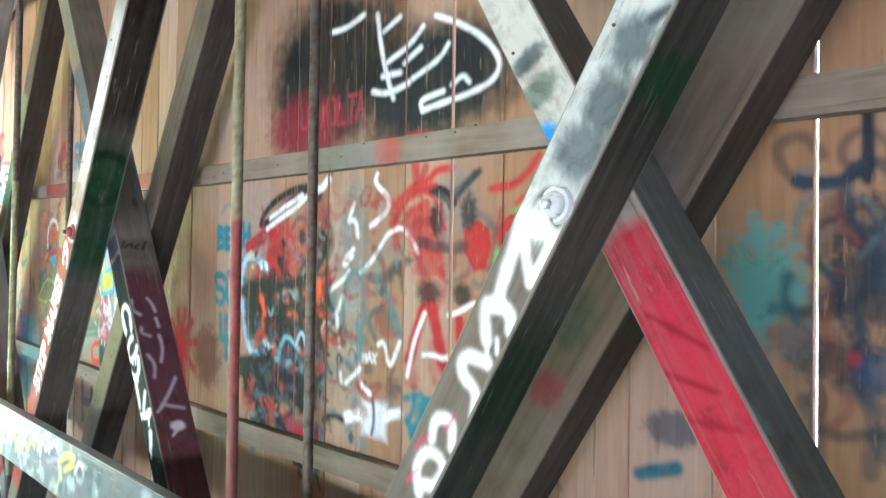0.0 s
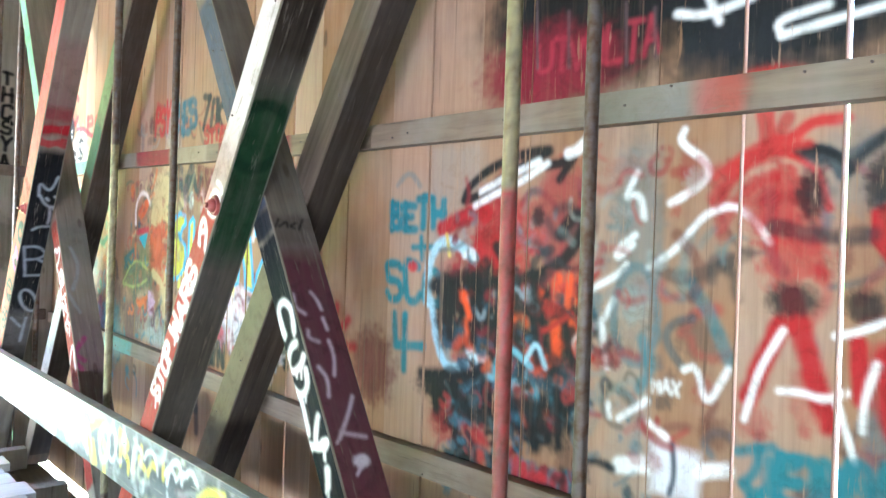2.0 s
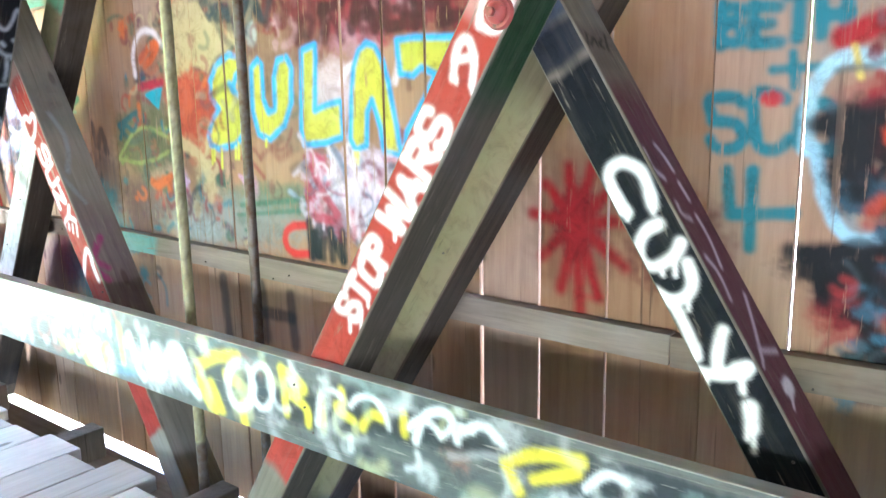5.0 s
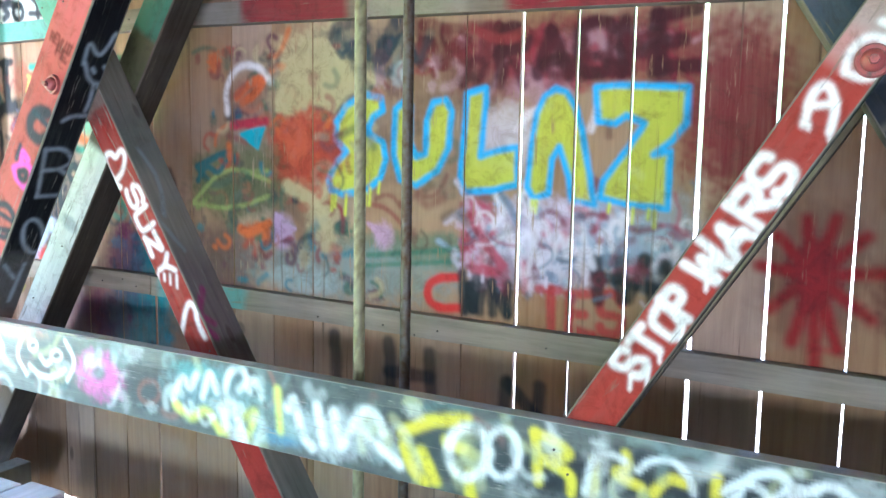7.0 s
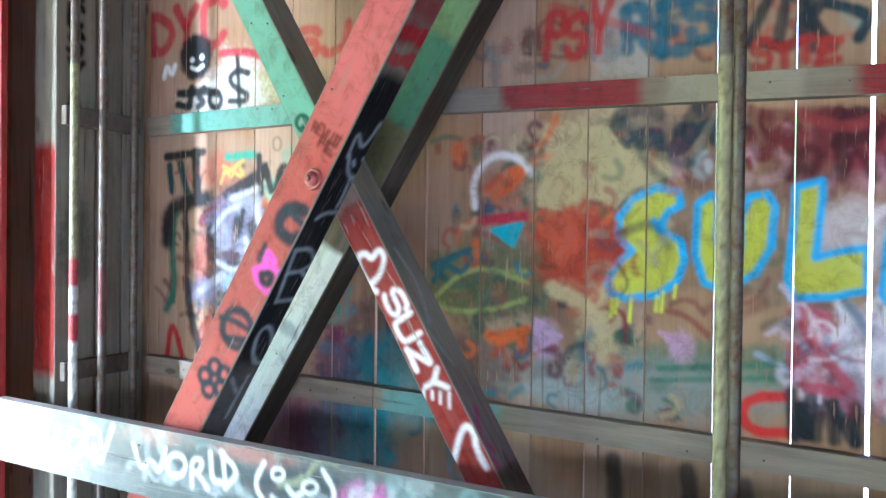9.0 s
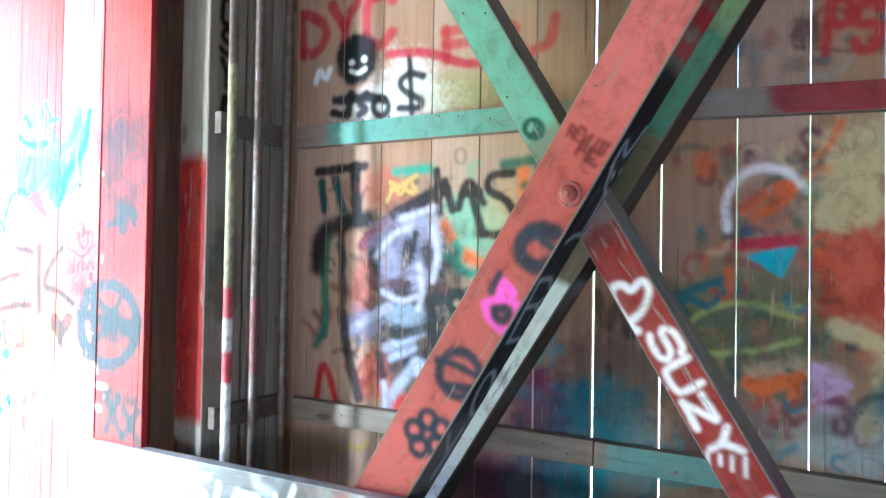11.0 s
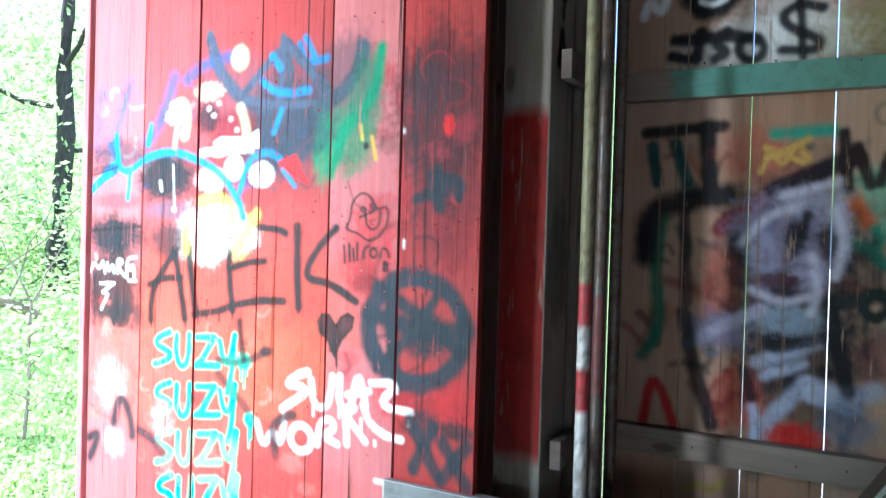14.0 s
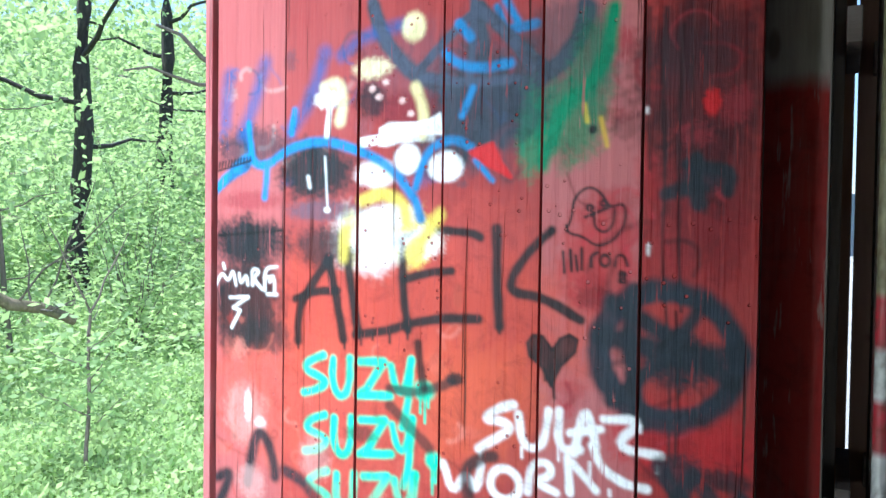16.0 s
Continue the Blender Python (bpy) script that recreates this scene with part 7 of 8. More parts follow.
f3.line([(0.012, 2.084), (-0.08, 2.075)], 0.013, "2e3a44")
f3.curve([(0.015, 1.824), (-0.019, 1.865), (-0.078, 1.888), (-0.102, 1.836), (-0.084, 1.787), (-0.02, 1.795), (0.015, 1.824)], 0.012, "d050a8")
f3.curve([(-0.019, 1.865), (0.006, 1.917), (-0.046, 1.9)], 0.013, "e054b4")
f3.curve([(-0.022, 1.832), (-0.057, 1.856), (-0.07, 1.822), (-0.038, 1.807), (-0.022, 1.832)], 0.015, "222a34")
f3.line([(0.016, 1.867), (0.02, 1.926)], 0.011, "2c3446")
f3.ring(-0.029, 1.602, 0.069, 0.068, 0.015, "27303a")
f3.curve([(0.056, 1.594), (-0.001, 1.618), (-0.096, 1.634)], 0.012, "27303a")
f3.line([(-0.003, 1.544), (-0.088, 1.592)], 0.012, "27303a")
f3.ring(-0.016, 1.421, 0.028, 0.027, 0.012, "27303a")
f3.ring(-0.068, 1.425, 0.028, 0.027, 0.012, "27303a")
f3.ring(-0.083, 1.373, 0.028, 0.027, 0.012, "27303a")
f3.ring(-0.034, 1.333, 0.029, 0.027, 0.012, "27303a")
f3.ring(0.005, 1.365, 0.029, 0.028, 0.012, "27303a")
f3.text("HE", 0.004, 2.331, 0.036, "6a2a26", 0.003, width=0.81, gap=0.256)
f3.text("REVLUT", 0.056, 2.366, 0.031, "6a2a26", 0.003, width=0.546, gap=0.173)
f3_side = Canvas(0, 0, 0.14, 4.4, 0.006)
f3_side.block(-0.5, 0.959, 0.5, 2.666, "141416", 0.95, 0.06)
f3_side.block(-0.5, 1.077, 0.5, 1.459, "6a6660", 0.7, 0.08)
f3_side.block(-0.5, 2.825, 0.5, 3.364, "7a5a54", 0.6, 0.1)
f3_side.block(-0.5, 2.766, 0.5, 2.835, "7a1820", 0.85, 0.04)
f3_side.block(-0.5, 2.862, 0.5, 2.947, "7a1820", 0.6, 0.04)
f3_side.block(-0.5, 2.782, 0.5, 2.829, "9c2028", 0.8, 0.01)
f3_side.block(-0.5, 2.688, 0.5, 2.741, "9c2028", 0.8, 0.01)
c3 = Canvas(-0.08, 0, 0.08, 4.4, 0.006)
c3.block(-0.5, 0.421, 0.5, 2.11, "882a24", 0.92, 0.02)
c3.block(-0.5, 2.38, 0.5, 4.139, "6c9a88", 0.85, 0.03)
c3.block(-0.5, 2.062, 0.5, 2.46, "6e4a40", 0.5, 0.04)
c3.ring(0.018, 2.49, 0.026, 0.025, 0.007, "24483e")
c3_side = Canvas(0, 0, 0.18, 4.4, 0.006)
c3_side.block(-0.5, 1.808, 0.5, 2.088, "5f6460", 0.5, 0.1)
c3_side.block(-0.5, 0.695, 0.5, 1.452, "4a2040", 0.4, 0.2)
c3_side.curve([(0.056, 1.901), (0.096, 1.761), (0.039, 1.607)], 0.011, "8f989c", opacity=0.6)
c3_side.line([(-0.016, 1.635), (0.059, 1.452)], 0.01, "8f989c", opacity=0.5)
c3_side.curve([(0.06, 1.282), (-0.027, 1.161), (0.026, 1.087)], 0.015, "9a2a70", opacity=0.7)
c3_side.line([(-0.045, 1.225), (0.043, 1.142)], 0.015, "9a2a70", opacity=0.7)
r3 = Canvas(-0.08, 0, 0.08, 4.4, 0.006)
r3.block(-0.5, 0.621, 0.5, 1.955, "c8c8c0", 0.85, 0.03)
r3.block(-0.5, 2.159, 0.5, 2.503, "5a5a38", 0.6, 0.05)
r3.block(-0.5, 2.503, 0.5, 2.859, "467560", 0.8, 0.03)
r3.block(-0.5, 2.859, 0.5, 3.38, "7a9a70", 0.6, 0.04)
r3.cloud(-0.002, 1.569, 0.058, 0.032, "8a8e90", 0.7)
# guard rail
rail_paint = Canvas(0, 0, 8.15, 0.25, 0.006, "4d5452", 0.85)
rail_paint.scrawl(0.2, 0.02, 8.1, 0.23, "22282e 3a4446 c8ccca e4e6e4 5f7f80 2c3338 8fa4a0 a06a5c".split(), 150, 0.012, 0.12, 0.5, 31)
c2.curve([(0.037, 1.678), (0.044, 1.736), (0.036, 1.781), (-0.005, 1.789), (-0.038, 1.753), (-0.035, 1.701), (-0.023, 1.663)], 0.0124, "eceae6")
c2.curve([(0.071, 1.744), (0.068, 1.710), (0.042, 1.684)], 0.0133, "eceae6")
c2.curve([(-0.018, 1.621), (0.021, 1.623), (0.061, 1.590), (0.059, 1.548), (0.023, 1.536), (-0.020, 1.545), (-0.040, 1.563)], 0.0124, "eceae6")
c2.curve([(-0.032, 1.515), (-0.024, 1.473), (0.005, 1.450), (0.044, 1.455), (0.066, 1.490)], 0.0123, "eceae6")
c2.curve([(0.041, 1.450), (0.041, 1.401), (0.045, 1.346), (0.051, 1.323)], 0.0124, "eceae6")
c2.curve([(-0.031, 1.354), (0.003, 1.318), (0.022, 1.280)], 0.0124, "eceae6")
c2.curve([(0.072, 1.297), (0.039, 1.275), (-0.000, 1.262), (-0.043, 1.263)], 0.0133, "eceae6")
c2.cloud(-0.024, 1.262, 0.025, 0.020, "eceae6", 0.95, ragged=0.15)
c2.line([(-0.020, 1.254), (-0.005, 1.217)], 0.0065, "eceae6")
c2.line([(-0.004, 1.182), (0.014, 1.140)], 0.0156, "eceae6")
c2.line([(0.039, 1.677), (0.046, 1.662)], 0.0031, "eceae6")
c2.line([(-0.022, 1.661), (-0.015, 1.647)], 0.0029, "eceae6")
c2.line([(0.066, 1.705), (0.085, 1.672)], 0.0031, "eceae6")
c2.line([(0.067, 1.549), (0.079, 1.527)], 0.0031, "eceae6")
c2.line([(0.023, 1.536), (0.032, 1.517)], 0.0029, "eceae6")
c2.line([(-0.017, 1.547), (0.007, 1.503)], 0.0029, "eceae6")
c2.line([(0.057, 1.461), (0.076, 1.428)], 0.0029, "eceae6")
c2.line([(0.006, 1.443), (0.017, 1.423)], 0.0029, "eceae6")
c2.line([(0.054, 1.328), (0.063, 1.312)], 0.0031, "eceae6")
c2.line([(0.015, 1.133), (0.036, 1.092)], 0.0029, "eceae6")
c2.line([(0.024, 1.142), (0.036, 1.121)], 0.0029, "eceae6")
c2.line([(0.050, 1.278), (0.059, 1.262)], 0.0029, "eceae6")
c2_side.curve([(0.008, 1.782), (-0.001, 1.735), (0.033, 1.707)], 0.0065, "cabcc2", opacity=0.75, soft=0.6)
c2_side.curve([(0.079, 1.789), (0.096, 1.762), (0.104, 1.722)], 0.0065, "cabcc2", opacity=0.75, soft=0.6)
c2_side.curve([(0.027, 1.644), (0.022, 1.616), (0.057, 1.601)], 0.0065, "cabcc2", opacity=0.75, soft=0.6)
c2_side.line([(0.099, 1.686), (0.105, 1.646)], 0.0070, "cabcc2", opacity=0.75, soft=0.6)
c2_side.curve([(0.097, 1.602), (0.103, 1.546), (0.082, 1.477)], 0.0065, "cabcc2", opacity=0.75, soft=0.6)
c2_side.curve([(0.030, 1.510), (0.053, 1.468), (0.039, 1.407)], 0.0065, "cabcc2", opacity=0.75, soft=0.6)
c2_side.curve([(0.128, 1.395), (0.094, 1.338), (0.039, 1.267)], 0.0070, "cabcc2", opacity=0.75, soft=0.6)
c2_side.line([(0.046, 1.281), (0.136, 1.254)], 0.0065, "cabcc2", opacity=0.75, soft=0.6)
c2_side.cloud(0.094, 1.179, 0.030, 0.022, "dcd4d6", 0.85, ragged=0.3)
c2_side.line([(0.093, 1.166), (0.064, 1.140)], 0.0029, "cabcc2")
c2_side.line([(0.042, 1.269), (0.022, 1.250)], 0.0029, "cabcc2")
c2_side.line([(0.031, 2.089), (0.011, 2.056)], 0.0026, "2a2622")
c2_side.curve([(0.026, 2.057), (0.063, 2.083), (0.059, 2.056)], 0.0026, "2a2622")
c2_side.curve([(0.100, 2.077), (0.069, 2.059), (0.086, 2.052)], 0.0028, "2a2622")
c2_side.line([(0.131, 2.091), (0.104, 2.049)], 0.0028, "2a2622")
f2.text("STOP", -0.040, 1.287, 0.078, "eceae6", 0.0105, up=(1, 0), width=0.662, gap=0.209)
f2.text("WARS", -0.043, 1.599, 0.082, "eceae6", 0.0115, up=(1, 0), width=0.788, gap=0.249)
f2.curve([(0.010, 2.015), (0.040, 2.087), (0.018, 2.117), (-0.024, 2.081), (-0.045, 2.028)], 0.0091, "eceae6")
f2.line([(0.025, 2.053), (-0.018, 2.085)], 0.0085, "eceae6")
f2.curve([(0.006, 2.150), (0.028, 2.200), (0.001, 2.248), (-0.047, 2.236), (-0.064, 2.187), (-0.034, 2.155), (0.006, 2.150)], 0.0084, "eceae6")
f2.curve([(0.006, 2.273), (-0.030, 2.277), (-0.050, 2.260)], 0.0078, "eceae6")
f2.line([(-0.011, 1.283), (-0.030, 1.251)], 0.0034, "eceae6")
f2.line([(-0.034, 1.330), (-0.065, 1.273)], 0.0034, "eceae6")
f2.line([(-0.034, 1.382), (-0.048, 1.357)], 0.0032, "eceae6")
f2.line([(-0.040, 1.470), (-0.063, 1.428)], 0.0032, "eceae6")
f2.line([(-0.018, 1.605), (-0.035, 1.575)], 0.0030, "eceae6")
f2.line([(-0.069, 1.639), (-0.087, 1.610)], 0.0030, "eceae6")
f2.line([(-0.062, 1.704), (-0.076, 1.681)], 0.0030, "eceae6")
f2.line([(-0.045, 2.028), (-0.056, 2.012)], 0.0026, "eceae6")
f2.line([(0.001, 2.020), (-0.004, 2.011)], 0.0026, "eceae6")
f2.line([(-0.054, 1.876), (-0.063, 1.862)], 0.0028, "eceae6")
f3_side.curve([(0.050, 2.351), (0.041, 2.448), (0.100, 2.382), (0.128, 2.427), (0.139, 2.512), (0.178, 2.399)], 0.0076, "9da3a8", opacity=0.8, soft=0.7)
f3_side.curve([(0.057, 2.352), (0.100, 2.278), (0.163, 2.274), (0.196, 2.347)], 0.0076, "9da3a8", opacity=0.8, soft=0.7)
f3_side.curve([(0.125, 2.269), (0.136, 2.195), (0.131, 2.155)], 0.0079, "9da3a8", opacity=0.8, soft=0.7)
f3_side.curve([(0.147, 2.260), (0.217, 2.229), (0.236, 2.153)], 0.0076, "9da3a8", opacity=0.8, soft=0.7)
f3_side.curve([(0.050, 2.103), (0.081, 2.126), (0.139, 2.133)], 0.0076, "9da3a8", opacity=0.8, soft=0.7)
f3_side.line([(0.205, 2.138), (0.238, 2.122)], 0.0079, "9da3a8", opacity=0.8, soft=0.7)
f3_side.line([(0.096, 2.334), (0.109, 2.321)], 0.0076, "9da3a8", opacity=0.8, soft=0.7)
f3_side.line([(0.143, 2.350), (0.158, 2.338)], 0.0076, "9da3a8", opacity=0.8, soft=0.7)
f3_side.line([(0.023, 1.973), (0.058, 1.760)], 0.0079, "9da3a8", opacity=0.8, soft=0.7)
f3_side.curve([(0.023, 1.973), (0.105, 1.983), (0.164, 1.924), (0.115, 1.883), (0.043, 1.878)], 0.0079, "9da3a8", opacity=0.8, soft=0.7)
f3_side.curve([(0.115, 1.883), (0.189, 1.840), (0.184, 1.758), (0.059, 1.755)], 0.0080, "9da3a8", opacity=0.8, soft=0.7)
f3_side.line([(0.027, 1.416), (0.089, 1.343)], 0.0083, "9da3a8", opacity=0.8, soft=0.7)
f3_side.line([(0.113, 1.411), (0.104, 1.220)], 0.0087, "9da3a8", opacity=0.8, soft=0.7)
f3_side.curve([(0.156, 1.552), (0.164, 1.508), (0.157, 1.476), (0.135, 1.467), (0.106, 1.482), (0.078, 1.517), (0.058, 1.562), (0.050, 1.604), (0.058, 1.634), (0.078, 1.644), (0.106, 1.631), (0.134, 1.598), (0.156, 1.552)], 0.0086, "9da3a8", opacity=0.85, soft=0.7)
c3.text("SUZY", 0.036, 1.765, 0.072, "e6dfe4", 0.0095, up=(-1, 0), width=1.064, gap=0.336)
c3.curve([(0.061, 1.827), (0.069, 1.908), (0.051, 1.939), (0.016, 1.932), (0.009, 1.897), (-0.038, 1.918), (-0.045, 1.879), (0.001, 1.836), (0.063, 1.824)], 0.0108, "e6dfe4")
c3.line([(0.066, 1.819), (0.048, 1.795)], 0.0114, "e6dfe4")
c3.curve([(0.080, 1.150), (-0.027, 1.258), (-0.055, 1.224), (-0.031, 1.164), (-0.037, 1.102)], 0.0108, "e6dfe4")
c3.line([(0.048, 1.418), (0.063, 1.390)], 0.0036, "e6dfe4")
c3.line([(0.021, 1.399), (0.033, 1.377)], 0.0036, "e6dfe4")
c3.line([(-0.005, 1.384), (0.013, 1.352)], 0.0036, "e6dfe4")
c3.line([(-0.034, 1.366), (-0.010, 1.324)], 0.0036, "e6dfe4")
c3.line([(0.094, 1.717), (0.103, 1.700)], 0.0038, "e6dfe4")
c3.line([(0.062, 1.617), (0.072, 1.598)], 0.0038, "e6dfe4")
c3.curve([(-0.010, 2.461), (0.000, 2.451), (0.015, 2.447), (0.029, 2.452), (0.039, 2.464), (0.042, 2.480), (0.038, 2.495), (0.027, 2.505), (0.012, 2.509), (-0.001, 2.504), (-0.011, 2.491), (-0.015, 2.476), (-0.010, 2.461)], 0.0060, "24483e")
c3.line([(-0.000, 2.502), (0.026, 2.452)], 0.0050, "24483e")
c3.curve([(0.039, 2.467), (0.012, 2.476), (0.007, 2.446)], 0.0052, "24483e")
rail_paint.cloud(7.281, 0.182, 0.449, 0.077, "2a2024", 0.75)
rail_paint.cloud(6.893, 0.225, 0.167, 0.048, "b87060", 0.45)
rail_paint.cloud(7.690, 0.181, 0.146, 0.065, "b86a58", 0.40)
rail_paint.curve([(7.493, 0.206), (7.583, 0.203), (7.562, 0.159), (7.492, 0.151), (7.540, 0.109), (7.617, 0.101)], 0.0092, "f0f0ee")
rail_paint.curve([(7.445, 0.188), (7.458, 0.115), (7.391, 0.105), (7.355, 0.183)], 0.0092, "f0f0ee")
rail_paint.curve([(7.339, 0.175), (7.243, 0.178), (7.325, 0.109), (7.223, 0.116)], 0.0092, "f0f0ee")
rail_paint.line([(7.193, 0.194), (7.180, 0.142)], 0.0088, "f0f0ee")
rail_paint.curve([(7.114, 0.231), (7.155, 0.129), (7.179, 0.091)], 0.0088, "f0f0ee")
rail_paint.cloud(6.795, 0.140, 0.380, 0.061, "22282e", 0.85)
rail_paint.cloud(6.406, 0.226, 0.183, 0.033, "b86a58", 0.50)
rail_paint.cloud(6.215, 0.138, 0.200, 0.079, "2a3036", 0.75)
rail_paint.cloud(6.628, 0.099, 0.196, 0.030, "a8aaa8", 0.40)
rail_paint.curve([(6.999, 0.180), (6.954, 0.085), (6.906, 0.147), (6.861, 0.087), (6.828, 0.189)], 0.0092, "f0f0ee")
rail_paint.curve([(6.694, 0.074), (6.699, 0.172), (6.640, 0.175), (6.660, 0.130), (6.693, 0.126)], 0.0088, "f0f0ee")
rail_paint.line([(6.667, 0.125), (6.618, 0.081)], 0.0092, "f0f0ee")
rail_paint.curve([(6.607, 0.205), (6.598, 0.109), (6.556, 0.111)], 0.0092, "f0f0ee")
rail_paint.line([(6.549, 0.212), (6.534, 0.097)], 0.0088, "f0f0ee")
rail_paint.curve([(6.555, 0.211), (6.471, 0.160), (6.534, 0.097)], 0.0088, "f0f0ee")
rail_paint.curve([(6.726, 0.142), (6.733, 0.123), (6.751, 0.105), (6.775, 0.098), (6.799, 0.099), (6.816, 0.111), (6.822, 0.130), (6.815, 0.150), (6.798, 0.167), (6.773, 0.175), (6.750, 0.173), (6.732, 0.161), (6.726, 0.142)], 0.0092, "f0f0ee")
rail_paint.curve([(6.361, 0.207), (6.407, 0.131), (6.347, 0.068)], 0.0084, "f0f0ee")
rail_paint.curve([(6.116, 0.220), (6.056, 0.151), (6.111, 0.075)], 0.0080, "f0f0ee")
rail_paint.curve([(6.275, 0.183), (6.279, 0.173), (6.288, 0.166), (6.302, 0.161), (6.315, 0.162), (6.325, 0.167), (6.328, 0.176), (6.324, 0.185), (6.315, 0.193), (6.301, 0.198), (6.288, 0.197), (6.279, 0.191), (6.275, 0.183)], 0.0063, "f0f0ee")
rail_paint.curve([(6.136, 0.164), (6.140, 0.153), (6.151, 0.144), (6.167, 0.139), (6.182, 0.140), (6.194, 0.145), (6.198, 0.154), (6.193, 0.165), (6.182, 0.174), (6.166, 0.178), (6.151, 0.178), (6.140, 0.172), (6.136, 0.164)], 0.0063, "f0f0ee")
rail_paint.curve([(6.323, 0.102), (6.264, 0.069), (6.187, 0.077), (6.122, 0.113)], 0.0099, "f0f0ee")
rail_paint.curve([(6.258, 0.142), (6.229, 0.116), (6.201, 0.134)], 0.0105, "dfe4e6")
rail_paint.cloud(5.929, 0.121, 0.119, 0.079, "d060a8", 0.85, ragged=0.5)
rail_paint.cloud(5.935, 0.128, 0.034, 0.026, "40484a", 0.85)
rail_paint.cloud(5.694, 0.100, 0.123, 0.065, "30353a", 0.80)
rail_paint.curve([(5.630, 0.108), (5.637, 0.087), (5.656, 0.069), (5.682, 0.059), (5.708, 0.060), (5.727, 0.071), (5.734, 0.090), (5.727, 0.111), (5.708, 0.129), (5.682, 0.138), (5.656, 0.137), (5.637, 0.126), (5.630, 0.108)], 0.0095, "7a4a40", opacity=0.7)
rail_paint.curve([(5.828, 0.167), (5.682, 0.171), (5.543, 0.184)], 0.0133, "24292c", opacity=0.8)
rail_paint.cloud(4.196, 0.121, 0.218, 0.058, "23282c", 0.90)
rail_paint.cloud(3.878, 0.164, 0.215, 0.054, "1f2428", 0.90)
rail_paint.cloud(3.602, 0.183, 0.187, 0.050, "23282c", 0.85)
rail_paint.cloud(4.461, 0.123, 0.157, 0.077, "3a4446", 0.70)
rail_paint.cloud(4.681, 0.147, 0.115, 0.065, "39413f", 0.70)
rail_paint.cloud(4.880, 0.212, 0.186, 0.037, "4a5452", 0.60)
rail_paint.cloud(5.402, 0.150, 0.201, 0.074, "7ea0a4", 0.60, ragged=0.6)
rail_paint.cloud(5.140, 0.101, 0.206, 0.071, "8fa8a4", 0.50, ragged=0.6)
rail_paint.cloud(4.880, 0.095, 0.187, 0.060, "c4cac8", 0.50, ragged=0.6)
rail_paint.cloud(5.164, 0.044, 0.139, 0.025, "5a8aa8", 0.60)
rail_paint.cloud(5.464, 0.205, 0.102, 0.026, "4f8f90", 0.70)
rail_paint.curve([(5.568, 0.096), (5.523, 0.183), (5.491, 0.132), (5.461, 0.189)], 0.0130, "e6eef0", soft=0.6)
rail_paint.curve([(5.433, 0.123), (5.400, 0.219), (5.372, 0.150)], 0.0130, "e6eef0", soft=0.6)
rail_paint.curve([(5.333, 0.156), (5.315, 0.224), (5.255, 0.243), (5.232, 0.171)], 0.0124, "e6eef0", soft=0.6)
rail_paint.curve([(5.280, 0.168), (5.208, 0.218), (5.181, 0.161)], 0.0124, "e6eef0", soft=0.6)
rail_paint.curve([(5.558, 0.078), (5.481, 0.040), (5.416, 0.092), (5.360, 0.024)], 0.0160, "dede66", soft=0.6, opacity=0.85)
rail_paint.curve([(5.262, 0.081), (5.196, 0.119), (5.229, 0.050), (5.254, 0.001)], 0.0152, "dede66", soft=0.6, opacity=0.85)
rail_paint.line([(5.117, 0.193), (5.105, 0.069)], 0.0144, "dede66", soft=0.6, opacity=0.85)
rail_paint.line([(5.341, 0.104), (5.331, 0.024)], 0.0152, "dede66", soft=0.6, opacity=0.85)
rail_paint.curve([(5.073, 0.144), (5.050, 0.185), (5.025, 0.069), (4.981, 0.039)], 0.0162, "eef0ee", soft=0.6)
rail_paint.line([(4.964, 0.165), (4.938, 0.059)], 0.0162, "eef0ee", soft=0.6)
rail_paint.line([(4.901, 0.159), (4.876, 0.062)], 0.0162, "eef0ee", soft=0.6)
rail_paint.curve([(4.859, 0.078), (4.799, 0.189), (4.739, 0.169), (4.727, 0.128)], 0.0162, "eef0ee", soft=0.6)
rail_paint.curve([(4.798, 0.110), (4.719, 0.075), (4.669, 0.048)], 0.0162, "eef0ee", soft=0.6)
rail_paint.line([(5.281, 0.077), (5.254, 0.006)], 0.0180, "eef0ee", soft=0.6)
rail_paint.curve([(4.658, 0.142), (4.570, 0.194), (4.455, 0.209)], 0.0187, "d8c832", soft=0.5)
rail_paint.curve([(4.652, 0.103), (4.623, 0.041), (4.582, 0.017)], 0.0187, "d8c832", soft=0.5)
rail_paint.line([(4.515, 0.141), (4.440, 0.124)], 0.0176, "d8c832", soft=0.5)
rail_paint.line([(4.442, 0.064), (4.437, 0.000)], 0.0187, "d8c832", soft=0.5)
rail_paint.line([(4.596, 0.098), (4.549, 0.027)], 0.0187, "d8c832", soft=0.5)
rail_paint.curve([(4.386, 0.137), (4.393, 0.101), (4.415, 0.070), (4.446, 0.055), (4.477, 0.057), (4.501, 0.080), (4.511, 0.114), (4.503, 0.151), (4.480, 0.181), (4.449, 0.196), (4.418, 0.192), (4.395, 0.170), (4.386, 0.137)], 0.0153, "eceeea", soft=0.6)
rail_paint.curve([(4.296, 0.151), (4.302, 0.117), (4.319, 0.089), (4.344, 0.075), (4.369, 0.079), (4.388, 0.100), (4.396, 0.132), (4.390, 0.167), (4.372, 0.194), (4.347, 0.208), (4.322, 0.203), (4.304, 0.183), (4.296, 0.151)], 0.0112, "dcdfe0")
rail_paint.line([(4.255, 0.213), (4.239, 0.087)], 0.0135, "d8c832")
